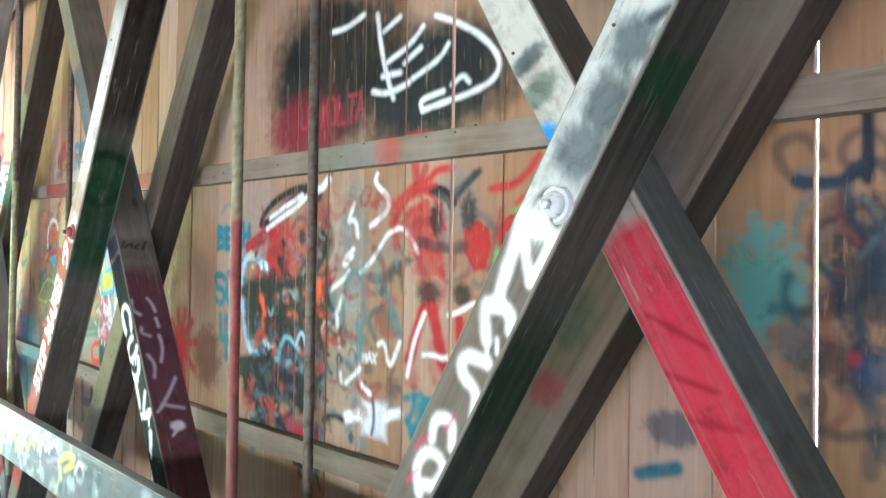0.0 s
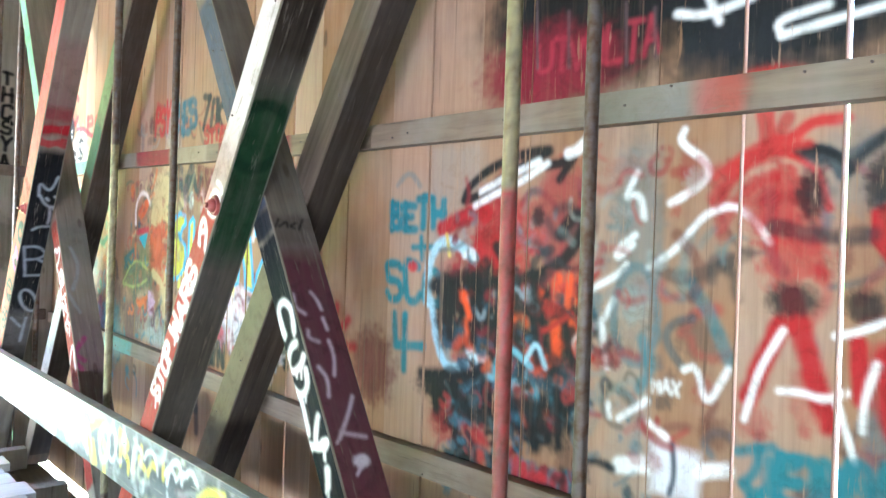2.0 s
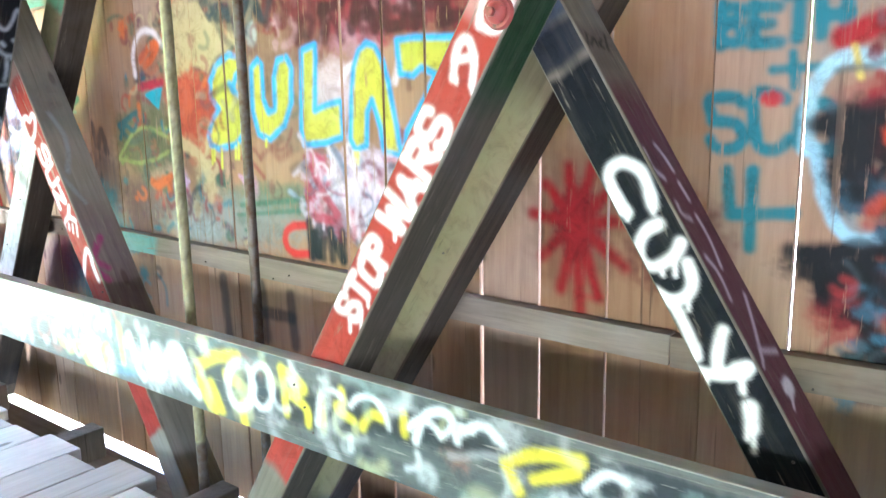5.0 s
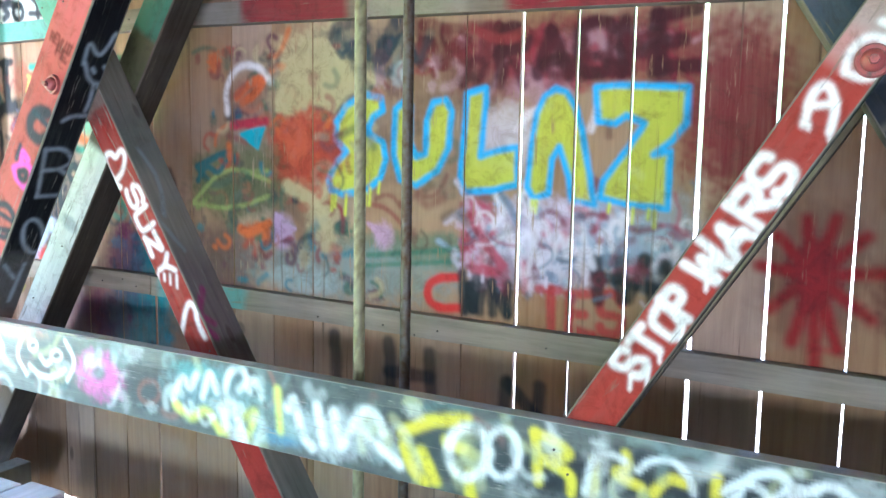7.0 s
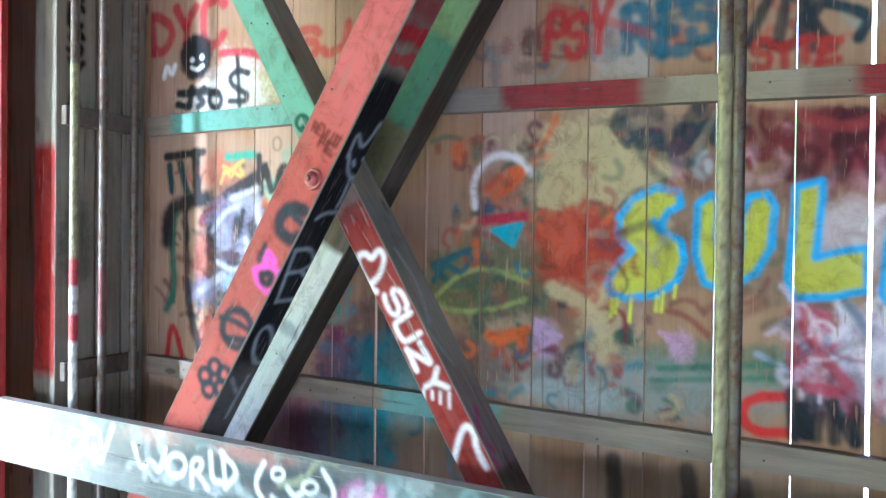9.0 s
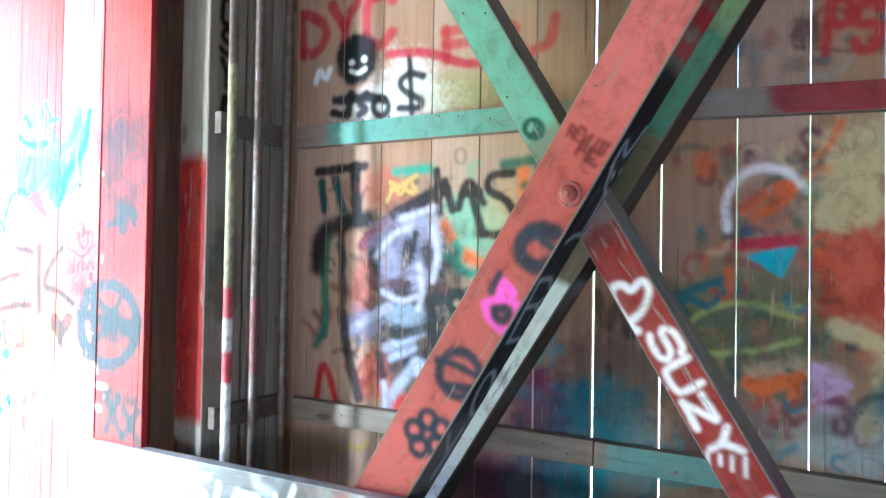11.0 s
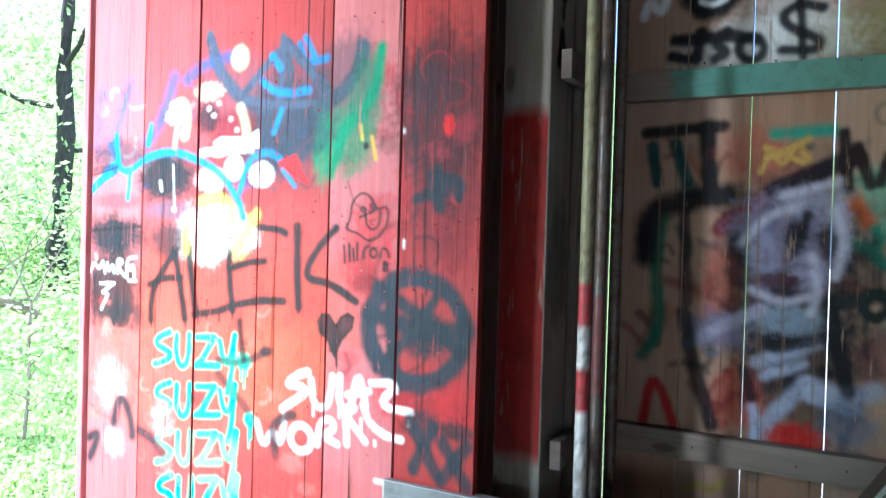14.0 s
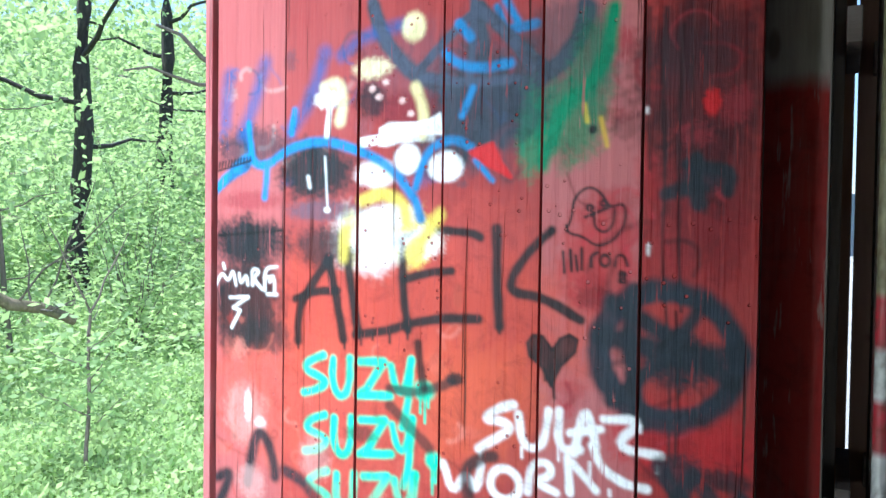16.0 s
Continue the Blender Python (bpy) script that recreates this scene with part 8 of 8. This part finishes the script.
rail_paint.curve([(4.255, 0.213), (4.183, 0.197), (4.149, 0.170), (4.229, 0.149)], 0.0135, "d8c832")
rail_paint.curve([(4.229, 0.145), (4.150, 0.127), (4.148, 0.077)], 0.0144, "d8c832")
rail_paint.line([(4.091, 0.171), (4.087, 0.075)], 0.0135, "d8c832")
rail_paint.curve([(4.011, 0.201), (4.003, 0.167), (4.046, 0.150), (3.970, 0.129)], 0.0135, "d8c832")
rail_paint.curve([(3.938, 0.121), (3.905, 0.166), (3.856, 0.161)], 0.0135, "d8c832")
rail_paint.line([(3.792, 0.189), (3.789, 0.140)], 0.0126, "d8c832")
rail_paint.curve([(4.112, 0.085), (4.099, 0.174), (4.056, 0.199), (4.016, 0.186)], 0.0098, "dcdfe0")
rail_paint.curve([(3.978, 0.169), (3.949, 0.202), (3.894, 0.210), (3.855, 0.181), (3.843, 0.142)], 0.0091, "dcdfe0")
rail_paint.curve([(3.772, 0.157), (3.749, 0.188), (3.699, 0.188), (3.670, 0.161)], 0.0091, "dcdfe0")
rail_paint.curve([(3.660, 0.168), (3.627, 0.206), (3.577, 0.199)], 0.0085, "dcdfe0")
rail_paint.cloud(3.321, 0.171, 0.179, 0.052, "22282e", 0.85)
rail_paint.cloud(3.113, 0.198, 0.137, 0.036, "262b30", 0.85)
rail_paint.curve([(3.484, 0.147), (3.387, 0.198), (3.286, 0.204)], 0.0150, "d8c832")
rail_paint.line([(3.475, 0.136), (3.444, 0.090)], 0.0150, "d8c832")
rail_paint.line([(3.405, 0.130), (3.297, 0.176)], 0.0140, "d8c832")
rail_paint.curve([(3.752, 0.130), (3.727, 0.207), (3.644, 0.235), (3.622, 0.165)], 0.0119, "dcdfe0")
rail_paint.curve([(3.616, 0.181), (3.547, 0.230), (3.489, 0.187)], 0.0112, "dcdfe0")
rail_paint.curve([(3.274, 0.146), (3.228, 0.199), (3.183, 0.188)], 0.0098, "dcdfe0")
# pale scrawls spread a white haze over the rail's letters
rail_paint.scrawl(3.0, 0.02, 8.1, 0.24, "e8ecea c8ccca 8fa4a0 d8d8a0 5a6462 e8ecea".split(), 130, 0.016, 0.13, 0.38, 33)
f1.curve([(-0.026, 1.451), (0.016, 1.491), (0.004, 1.558), (-0.057, 1.564), (-0.060, 1.501), (-0.027, 1.476)], 0.0135, "eceae6")
f1.curve([(0.007, 1.582), (0.026, 1.627), (-0.022, 1.661), (-0.051, 1.607)], 0.0124, "eceae6")
f1.curve([(-0.066, 1.704), (-0.047, 1.758), (0.013, 1.756), (0.027, 1.800), (-0.037, 1.824)], 0.0138, "eceae6")
f1.curve([(-0.012, 1.862), (0.032, 1.913), (0.008, 1.947)], 0.0152, "eceae6")
f1.curve([(-0.055, 1.918), (-0.027, 1.954), (0.027, 1.923)], 0.0139, "eceae6")
f1.curve([(0.004, 1.939), (0.026, 2.047), (0.039, 2.120)], 0.0152, "eceae6")
f1.curve([(0.038, 2.125), (-0.006, 2.066), (-0.044, 2.027)], 0.0114, "eceae6")
f1.line([(-0.045, 2.025), (-0.051, 2.113)], 0.0114, "eceae6")
f1.curve([(0.040, 2.127), (-0.009, 2.139), (-0.064, 2.125)], 0.0152, "eceae6")
f1.line([(-0.066, 1.704), (-0.081, 1.683)], 0.0026, "eceae6")
f1.line([(-0.017, 1.855), (-0.042, 1.816)], 0.0026, "eceae6")
f1.line([(-0.033, 1.881), (-0.049, 1.857)], 0.0026, "eceae6")
f1.line([(-0.052, 1.923), (-0.065, 1.904)], 0.0026, "eceae6")
f1.line([(0.040, 1.528), (0.018, 1.581)], 0.0030, "c04060", opacity=0.8)
f1.line([(-0.017, 1.628), (-0.022, 1.671)], 0.0030, "c04060", opacity=0.8)
f1.line([(0.018, 1.446), (0.006, 1.493)], 0.0033, "c04060", opacity=0.8)
front_paint = [None, f1, f2, f3]
flank_paint_shade = [None, f1_side, f2_side, f3_side]
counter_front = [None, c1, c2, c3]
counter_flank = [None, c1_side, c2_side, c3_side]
rear_front = [None, r1, r2, r3]
BRACE_LABELS = [("", "", ""),
                ("timber brace painted pale grey with sprayed white letters", "timber counter brace painted bright red and grey", "bare grey timber brace with a red scrawl"),
                ("timber brace painted red with white sprayed letters", "timber counter brace painted black with white letters", "bare grey timber brace behind the crossing"),
                ("timber brace painted salmon red with dark sprayed signs", "timber counter brace painted red and mint green", "timber brace painted white and green")]
for y, rods in RODS.items():
    for x, bands in rods:
        rod(x, y, bands)
for y in (-0.48, -3.18):
    rod(1.23, y), rod(1.535, y)

# dark coat that paints shade on the rear braces' bare flanks
rear_flank_shade = Canvas(0, 0, 0.14, 4.4, 0.006, "1f1812", 0.6)
for i, (cy, cc, cr, w) in enumerate([(-1.9, -2.0, -1.9, 0.13), (0.817, 0.69, 0.80, 0.122), (3.607, 3.46, 3.60, 0.122), (6.325, 6.17, 6.31, 0.175)]):
    fb = brace(FRONT, cy, -0.612, w, front_paint[i], flank_paint_shade[i], BRACE_LABELS[i][0])
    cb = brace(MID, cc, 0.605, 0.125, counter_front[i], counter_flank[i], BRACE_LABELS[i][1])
    rb = brace(REAR, cr, -0.632, 0.15, rear_front[i], rear_flank_shade, BRACE_LABELS[i][2], M_BEAM_SHADED)
    brace_nails(fb, w, [(0.28, 1.02), (-0.25, 1.08), (0.3, 2.52), (-0.2, 2.95), (0.1, 3.1)])
    brace_nails(cb, 0.125, [(-0.25, 1.05), (0.3, 2.62), (0.2, 2.95), (-0.3, 2.9)])
    brace_nails(rb, 0.15, [(-0.1, 1.45), (0.2, 1.12), (-0.25, 2.7)])
    if i:
        bolt(fb, FRONT[0] - 0.001, *((0.745, 1.605), (3.525, 1.611), (6.215, 1.645))[i - 1], M_BOLT if i > 1 else M_BOLT_PALE)

# end post with the boards that shut the last bay
post_front = Canvas(-0.1, -0.3, 0.1, 3.4, 0.008)
post_front.block(-0.2, 1.12, 0.2, 2.15, "7a1c16", 0.95, 0.05)
post_flank = Canvas(0, -0.3, 0.25, 3.4, 0.008)
for i, ch in enumerate("THCSYA"):
    post_flank.text(ch, 0.06, 2.95 - 0.13 * i, 0.1, "0c0c0c", 0.014, dirn=1)
post_flank.cloud(0.1, 1.7, 0.08, 0.2, "24382a", 0.5)
post = part("end_post", brace_mesh("end_post", 0.15, 0.2, TOP - FOOT, post_front, post_flank), M_BEAM)
post.matrix_world = pose(1.216, 7.79, FOOT)
tagged(post, "heavy upright end post, grey with a red painted band", "post")
wall_bay = tagged(empty("wall_north"), "rough boards shutting the last bay of the truss", kind="structure")
for x0, x1 in ((1.42, 1.536), (1.546, 1.672)):
    part("board", box((x0, 7.69, FOOT), (x1, 7.715, HIGH), 0.003), M_BARE, wall_bay)
for z in (1.935, 0.80):
    part("nailer", box((1.222, 7.655, z), (1.62, 7.688, z + 0.085), 0.004), M_ROOF, wall_bay)

# low guard rail
rail_ob = empty("guard_rail")
tagged(rail_ob, "low plank guard rail nailed to the braces, covered in graffiti", "guard rail")
u, v = np.arange(0.0, 8.14, 0.008), np.linspace(0.003, 0.262, 32)
U, V = np.meshgrid(u, v)
us, vs = np.arange(0.0, 8.14, 0.03), np.linspace(0.002, 0.043, 4)
Us, Vs = np.meshgrid(us, vs)
top_colours = rail_paint.pick(Us.ravel(), np.full(Us.size, 0.24)) * np.array([1, 1, 1, 0.35])
me = painted_mesh("plank", [((-0.001, 0, v[0]), (0, 0.008, 0), (0, 0, v[1] - v[0]), len(u), 32, rail_paint.pick(U.ravel(), V.ravel() * 0.943)),
                            ((vs[0], 0, 0.266), (0, 0.03, 0), (vs[1] - vs[0], 0, 0), len(us), 4, top_colours)], ((0, -3.0, 0), (0.045, 8.145, 0.265)))
part("plank", me, M_RAIL, rail_ob)
rail_ob.matrix_world = pose(1.094, 0, 0.39, 0.63, 0, 0.42)

# rail nails
for y in (1.42, 4.16, 6.93):
    for dy, z in ((-0.03, 0.06), (0.0, 0.13), (0.04, 0.19)):
        ob = new("nail", nail_mesh)
        ob.parent = rail_ob
        ob.location = (-0.003, y + dy, z)

# ---- deck ----
y = BACK + 0.02
k = 0
while y < 9.4:
    w = random.uniform(0.17, 0.26)
    end = random.uniform(0.98, 1.115)
    low = DECK - 0.055
    part("plank", box((-3.3 + random.uniform(-0.05, 0.05), y, low), (end, min(y + w - 0.008, 9.42), DECK + random.uniform(-0.004, 0.004)), 0.006), M_DECK, floor)
    y += w
    k += 1
for y in (3.9, 4.85, 5.8, 6.75, 7.6):
    part("joist", box((-3.3, y - 0.05, -0.12), (1.29, y + 0.05, DECK - 0.06), 0.006), M_BARE, floor)

# ---- red boarding at the end ----
PANEL_JOINTS = [7.848, 8.116, 8.372, 8.659, 8.937, 9.206, 9.487]
for y0, y1 in zip(PANEL_JOINTS, PANEL_JOINTS[1:]):
    dx = random.uniform(-0.003, 0.003)
    a, b = y0 + 0.003, y1 - 0.003
    u, v = np.linspace(a + 0.001, b - 0.001, int((b - a) / 0.0045)), np.arange(0.25, 2.6, 0.0045)
    U, V = np.meshgrid(u, v)
    me = painted_mesh("board", [((PANEL + dx - 0.001, u[0], v[0]), (0, u[1] - u[0], 0), (0, 0, 0.0045), len(u), len(v), panel_paint.pick(U.ravel(), V.ravel()))],
                      ((PANEL + dx, a, -0.3), (PANEL + dx + 0.03, b, 3.44)))
    part("board", me, M_RED, wall_end)
M_RED_BARE = timber("red_gable_board", (0.26, 0.020, 0.020), (0.40, 0.045, 0.04), painted=False)
for x0, x1 in ((1.035, 1.25), (1.256, 1.46), (1.466, 1.74)):
    part("board", box((x0, 9.494, -0.4), (x1, 9.522, 3.9), 0.004), M_RED_BARE, wall_end)
# hung low, out of view, to cut sky light on the upper interior
setting("beam_portal", box((FAR_WALL, 9.40, 2.65), (1.04, 9.46, 5.2)), M_RED_BARE, "unseen red boarded gable over the way out, lowered to block sky light")
part("stud", box((1.10, 9.32, -0.3), (1.24, 9.48, 3.44), 0.006), M_BARE, wall_end)

# ---- woods beyond the end of the bridge ----
def leaf_material(name, dark, light):
    n = Nodes(name)
    rnd = n.add("ShaderNodeNewGeometry").outputs["Random Per Island"]
    co = n.add("ShaderNodeTexCoord").outputs["Object"]
    patch = n.add("ShaderNodeTexNoise", {"Vector": co, "Scale": 1.1, "Detail": 3.0}).outputs["Fac"]
    col = n.mix(n.math("ADD", n.math("MULTIPLY", rnd, 0.6), n.ramp(patch, 0.35, 0.65, 0.0, 0.4)), dark, light)
    n.put(n.bsdf, "Base Color", col)
    n.put(n.bsdf, "Roughness", 0.55)
    thin = n.add("ShaderNodeBsdfTranslucent", {"Color": n.mix(0.5, col, (0.72, 0.92, 0.36))})
    both = n.add("ShaderNodeMixShader", {0: 0.55, 1: n.bsdf.outputs[0], 2: thin.outputs[0]})
    n.tree.links.new(both.outputs[0], n.tree.nodes["Material Output"].inputs["Surface"])
    return n.mat


def bark_material(name, dark, light):
    n = Nodes(name)
    co = n.add("ShaderNodeTexCoord").outputs["Object"]
    rough = n.add("ShaderNodeTexNoise", {"Vector": n.add("ShaderNodeMapping", {"Vector": co, "Scale": (14, 14, 3)}).outputs[0], "Scale": 1.5, "Detail": 8.0, "Roughness": 0.7}).outputs["Fac"]
    n.put(n.bsdf, "Base Color", n.mix(n.ramp(rough, 0.3, 0.7), dark, light))
    n.put(n.bsdf, "Roughness", 0.9)
    n.put(n.bsdf, "Normal", n.add("ShaderNodeBump", {"Strength": 0.9, "Distance": 0.03, "Height": rough}).outputs[0])
    return n.mat


M_LEAF = leaf_material("spring_leaves", (0.035, 0.085, 0.016), (0.50, 0.70, 0.30))
M_HERB = leaf_material("ground_herbs", (0.07, 0.14, 0.035), (0.60, 0.76, 0.34))
M_BARK = bark_material("dark_bark", (0.02, 0.017, 0.014), (0.09, 0.075, 0.06))
M_MOSS = bark_material("mossy_bark", (0.10, 0.10, 0.04), (0.28, 0.22, 0.14))
M_TWIG = bark_material("grey_twig", (0.10, 0.085, 0.065), (0.24, 0.20, 0.155))
wood_rng = np.random.RandomState(7)


def leaves(centres, size, tilt=0.9):
    """Small pointed leaves at the given places, each turned its own way."""
    n = len(centres)
    a, b = wood_rng.uniform(0, 6.283, n), wood_rng.normal(0, tilt, n)
    s = size * wood_rng.uniform(0.55, 1.35, n)
    along = np.stack([np.cos(a) * np.cos(b), np.sin(a) * np.cos(b), np.sin(b)], 1)
    c = wood_rng.uniform(0, 6.283, n)
    side = np.cross(along, np.stack([np.cos(c), np.sin(c), 1.2 + 0 * c], 1))
    side /= np.linalg.norm(side, axis=1, keepdims=True) + 1e-6
    s = s[:, None]
    v = np.stack([centres, centres + along * s * 0.5 + side * s * 0.28, centres + along * s, centres + along * s * 0.5 - side * s * 0.28], 1).reshape(-1, 3)
    me = bpy.data.meshes.new("leaves")
    me.from_pydata(v.tolist(), [], [(4 * i, 4 * i + 1, 4 * i + 2, 4 * i + 3) for i in range(n)])
    return me


def limb(bm, pts, r0, r1, seg=7):
    """A tapered, bent round limb through pts."""
    prev = None
    for i, p in enumerate(pts):
        q = Vector(pts[min(i + 1, len(pts) - 1)]) - Vector(pts[max(i - 1, 0)])
        turn = q.to_track_quat("Z", "Y").to_matrix()
        r = r0 + (r1 - r0) * i / (len(pts) - 1)
        ring = [bm.verts.new(Vector(p) + turn @ Vector((r * math.cos(6.283 * k / seg), r * math.sin(6.283 * k / seg), 0))) for k in range(seg)]
        if prev:
            for k in range(seg):
                bm.faces.new((prev[k], prev[(k + 1) % seg], ring[(k + 1) % seg], ring[k])).smooth = True
        prev = ring


def wander(a, b, n, amount):
    a, b = Vector(a), Vector(b)
    return [a.lerp(b, i / n) + (Vector(wood_rng.uniform(-amount, amount, 3)) if 0 < i < n else Vector((0, 0, 0))) for i in range(n + 1)]


def tree(x, y, high, r, label, crown=1500, reach=2.2, low=0.35, material=None, lean=(0, 0), leaf=0.11):
    z = terrain(x, y) - 0.1
    root = empty("tree", pose(x, y, z))
    bm = bmesh.new()
    limb(bm, wander((0, 0, 0), (lean[0], lean[1], high), 9, r * 0.4), r, r * 0.25, 10)
    part("trunk", bm, material or M_BARK, root)
    spots = []
    for k in range(9):
        bm = bmesh.new()
        t = low + (0.95 - low) * k / 8
        a = k * 2.4 + wood_rng.uniform(-0.4, 0.4)
        s = Vector((lean[0] * t, lean[1] * t, high * t))
        e = s + Vector((math.cos(a), math.sin(a), wood_rng.uniform(0.1, 0.5))) * reach * wood_rng.uniform(0.6, 1.1)
        path = wander(s, e, 5, 0.1 * reach * 0.4)
        limb(bm, path, r * 0.28, r * 0.06, 5)
        part("limb", bm, material or M_BARK, root)
        for p in path[2:]:
            spots.append(np.array(p) + wood_rng.normal(0, reach * 0.2, (max(1, crown // 36), 3)))
    part("crown", leaves(np.concatenate(spots), leaf), M_LEAF, root)
    return tagged(root, label, "tree")


tree(7.7, 19.0, 9.0, 0.2, "tall dark-trunked tree in the spring undergrowth", 1600, 2.8, 0.3)
tree(14.5, 24.5, 11.0, 0.24, "far forest tree with thin spring leaves", 900, 3.4, 0.25, leaf=0.16)
tree(12.5, 18.5, 10.0, 0.2, "forest tree on the wooded slope", 900, 3.2, 0.2, leaf=0.15)
tree(7.2, 14.2, 4.6, 0.035, "thin young tree with pale leaves", 900, 1.3, 0.25, M_TWIG, (0.2, 0.4), 0.10)
tree(4.3, 15.6, 4.2, 0.035, "thin young tree with bright green leaves", 900, 1.4, 0.25, M_TWIG, (-0.3, 0.1), 0.10)

# a leaning bare limb that reaches in behind the end boards
bm = bmesh.new()
base = Vector((5.4, 11.4, terrain(5.4, 11.4)))
limb(bm, wander(base, (5.0, 12.2, 2.4), 5, 0.06), 0.06, 0.045)
limb(bm, wander((5.0, 12.2, 2.4), (4.1, 13.2, 3.3), 6, 0.07), 0.045, 0.014)
limb(bm, wander((4.7, 12.5, 2.7), (3.5, 12.9, 2.75), 6, 0.06), 0.026, 0.008)
limb(bm, wander((4.9, 12.3, 2.5), (5.1, 13.4, 3.6), 6, 0.06), 0.024, 0.008)
part_limb = part("bare_shrub", bm, M_TWIG)
tagged(part_limb, "leaning bare grey-brown shrub with thin branches", "shrub")

# the forked sapling in the grass
sx, sy = 2.36, 11.85
sapling = tagged(empty("sapling", pose(sx, sy, terrain(sx, sy) - 0.02)), "slim forked sapling with light green leaves in grass", "sapling")
bm = bmesh.new()
limb(bm, wander((0, 0, 0), (0.05, 0.02, 1.0), 6, 0.012), 0.014, 0.009)
limb(bm, wander((0.05, 0.02, 1.0), (-0.22, 0.05, 1.55), 5, 0.012), 0.008, 0.003)
limb(bm, wander((0.05, 0.02, 1.0), (0.28, -0.05, 1.5), 5, 0.012), 0.008, 0.003)
part("stem", bm, M_TWIG, sapling)
for k in range(7):
    a, z = k * 2.2, 0.25 + 0.1 * k
    bm = bmesh.new()
    limb(bm, wander((0.02, 0.01, z), (0.3 * math.cos(a), 0.3 * math.sin(a), z + 0.18), 4, 0.012), 0.005, 0.002, 5)
    part("twig", bm, M_TWIG, sapling)
cloud = wood_rng.normal(0, 1, (620, 3)) * np.array([0.28, 0.28, 0.2]) + np.array([0.0, 0, 0.62])
part("foliage", leaves(cloud, 0.065, 0.5), M_LEAF, sapling)

# mossy fallen trunk with its dead twigs
log = tagged(empty("fallen_trunk"), "mossy fallen trunk with dead branches in the undergrowth", "fallen tree")
bm = bmesh.new()
limb(bm, wander((1.9, 15.2, 1.5), (4.1, 14.3, 0.55), 8, 0.06), 0.085, 0.05, 9)
part("trunk", bm, M_MOSS, log)
for k in range(26):
    bm = bmesh.new()
    s = Vector((1.9, 15.2, 1.5)).lerp(Vector((4.1, 14.3, 0.55)), wood_rng.uniform(0, 0.95))
    e = s + Vector(wood_rng.normal(0, 0.55, 3)) + Vector((0, 0, 0.25))
    limb(bm, wander(s, e, 4, 0.06), 0.012, 0.003, 5)
    part("branch", bm, M_TWIG, log)


def shrub(x, y, r, high, count, size):
    z = terrain(x, y)
    root = empty("shrub", pose(x, y, z - 0.03))
    tips = []
    for k in range(9):
        bm = bmesh.new()
        a = k * 0.7 + wood_rng.uniform(-0.2, 0.2)
        e = (r * 0.8 * math.cos(a) * wood_rng.uniform(0.3, 1), r * 0.8 * math.sin(a) * wood_rng.uniform(0.3, 1), high * wood_rng.uniform(0.6, 1))
        path = wander((0.05 * math.cos(a), 0.05 * math.sin(a), 0), e, 5, 0.06)
        limb(bm, path, 0.012, 0.003, 5)
        part("stem", bm, M_TWIG, root)
        tips += [np.array(p) for p in path[1:]]
    tips = np.array(tips)
    spots = tips[wood_rng.randint(0, len(tips), count)] + wood_rng.normal(0, 1, (count, 3)) * np.array([r * 0.22, r * 0.22, high * 0.12])
    part("foliage", leaves(spots, size, 0.5), M_LEAF, root)
    return tagged(root, "leafy green shrub in the forest undergrowth", "shrub", "shrubs at the wood's edge")


for x, y, r, h in ((2.7, 14.9, 0.9, 1.5), (4.0, 16.9, 1.2, 2.2), (5.9, 15.6, 1.2, 2.0), (7.0, 16.8, 1.3, 2.4), (8.4, 15.3, 1.3, 2.2), (5.2, 18.4, 1.4, 2.8), (8.2, 19.8, 1.5, 3.0),
                   (6.5, 21.5, 1.6, 3.4), (10.2, 20.6, 1.7, 3.2), (10.0, 17.0, 1.4, 2.4), (3.3, 19.5, 1.5, 2.8), (6.3, 13.0, 0.7, 1.1), (2.1, 17.2, 1.1, 1.9)):
    shrub(x, y, r, h, int(600 * r * h ** 0.5), 0.085 if y < 17 else 0.12)


def scatter(count, near, far, a0, a1):
    """Places on the ground in a sector seen from the end of the bridge; angles from +y towards +x."""
    d = np.sqrt(wood_rng.uniform(near ** 2, far ** 2, count))
    a = np.radians(wood_rng.uniform(a0, a1, count))
    return -0.6 + d * np.sin(a), 7.7 + d * np.cos(a)


def cover(name, count, near, far, a0, a1, high, size, label, tilt):
    x, y = scatter(count, near, far, a0, a1)
    keep = (y > 9.7) | (x > 2.0)
    x, y = x[keep], y[keep]
    clump = 0.5 + 0.5 * np.sin(x * 2.1 + np.sin(y * 1.3) * 2) * np.sin(y * 1.7 + np.sin(x * 1.1) * 2)
    z = np.array([terrain(a, b) for a, b in zip(x, y)]) + high * wood_rng.uniform(0, 1, len(x)) ** 1.5 * (0.25 + clump)
    return tagged(part(name, leaves(np.stack([x, y, z], 1), size, tilt), M_HERB), label, kind="stuff")


cover("grass", 46000, 2.6, 9.0, 24, 54, 0.16, 0.05, "lush green grass and herbs of the glade", 0.9)
cover("undergrowth", 30000, 8.0, 17.0, 24, 54, 0.8, 0.085, "dense light green undergrowth of the wood", 0.5)
cover("far_leaves", 24000, 15.0, 36.0, 22, 56, 2.6, 0.19, "far spring foliage on the wooded slope", 0.7)
cover("hill_leaves", 14000, 34.0, 75.0, 22, 56, 4.5, 0.5, "far spring foliage high on the wooded slope", 0.7)
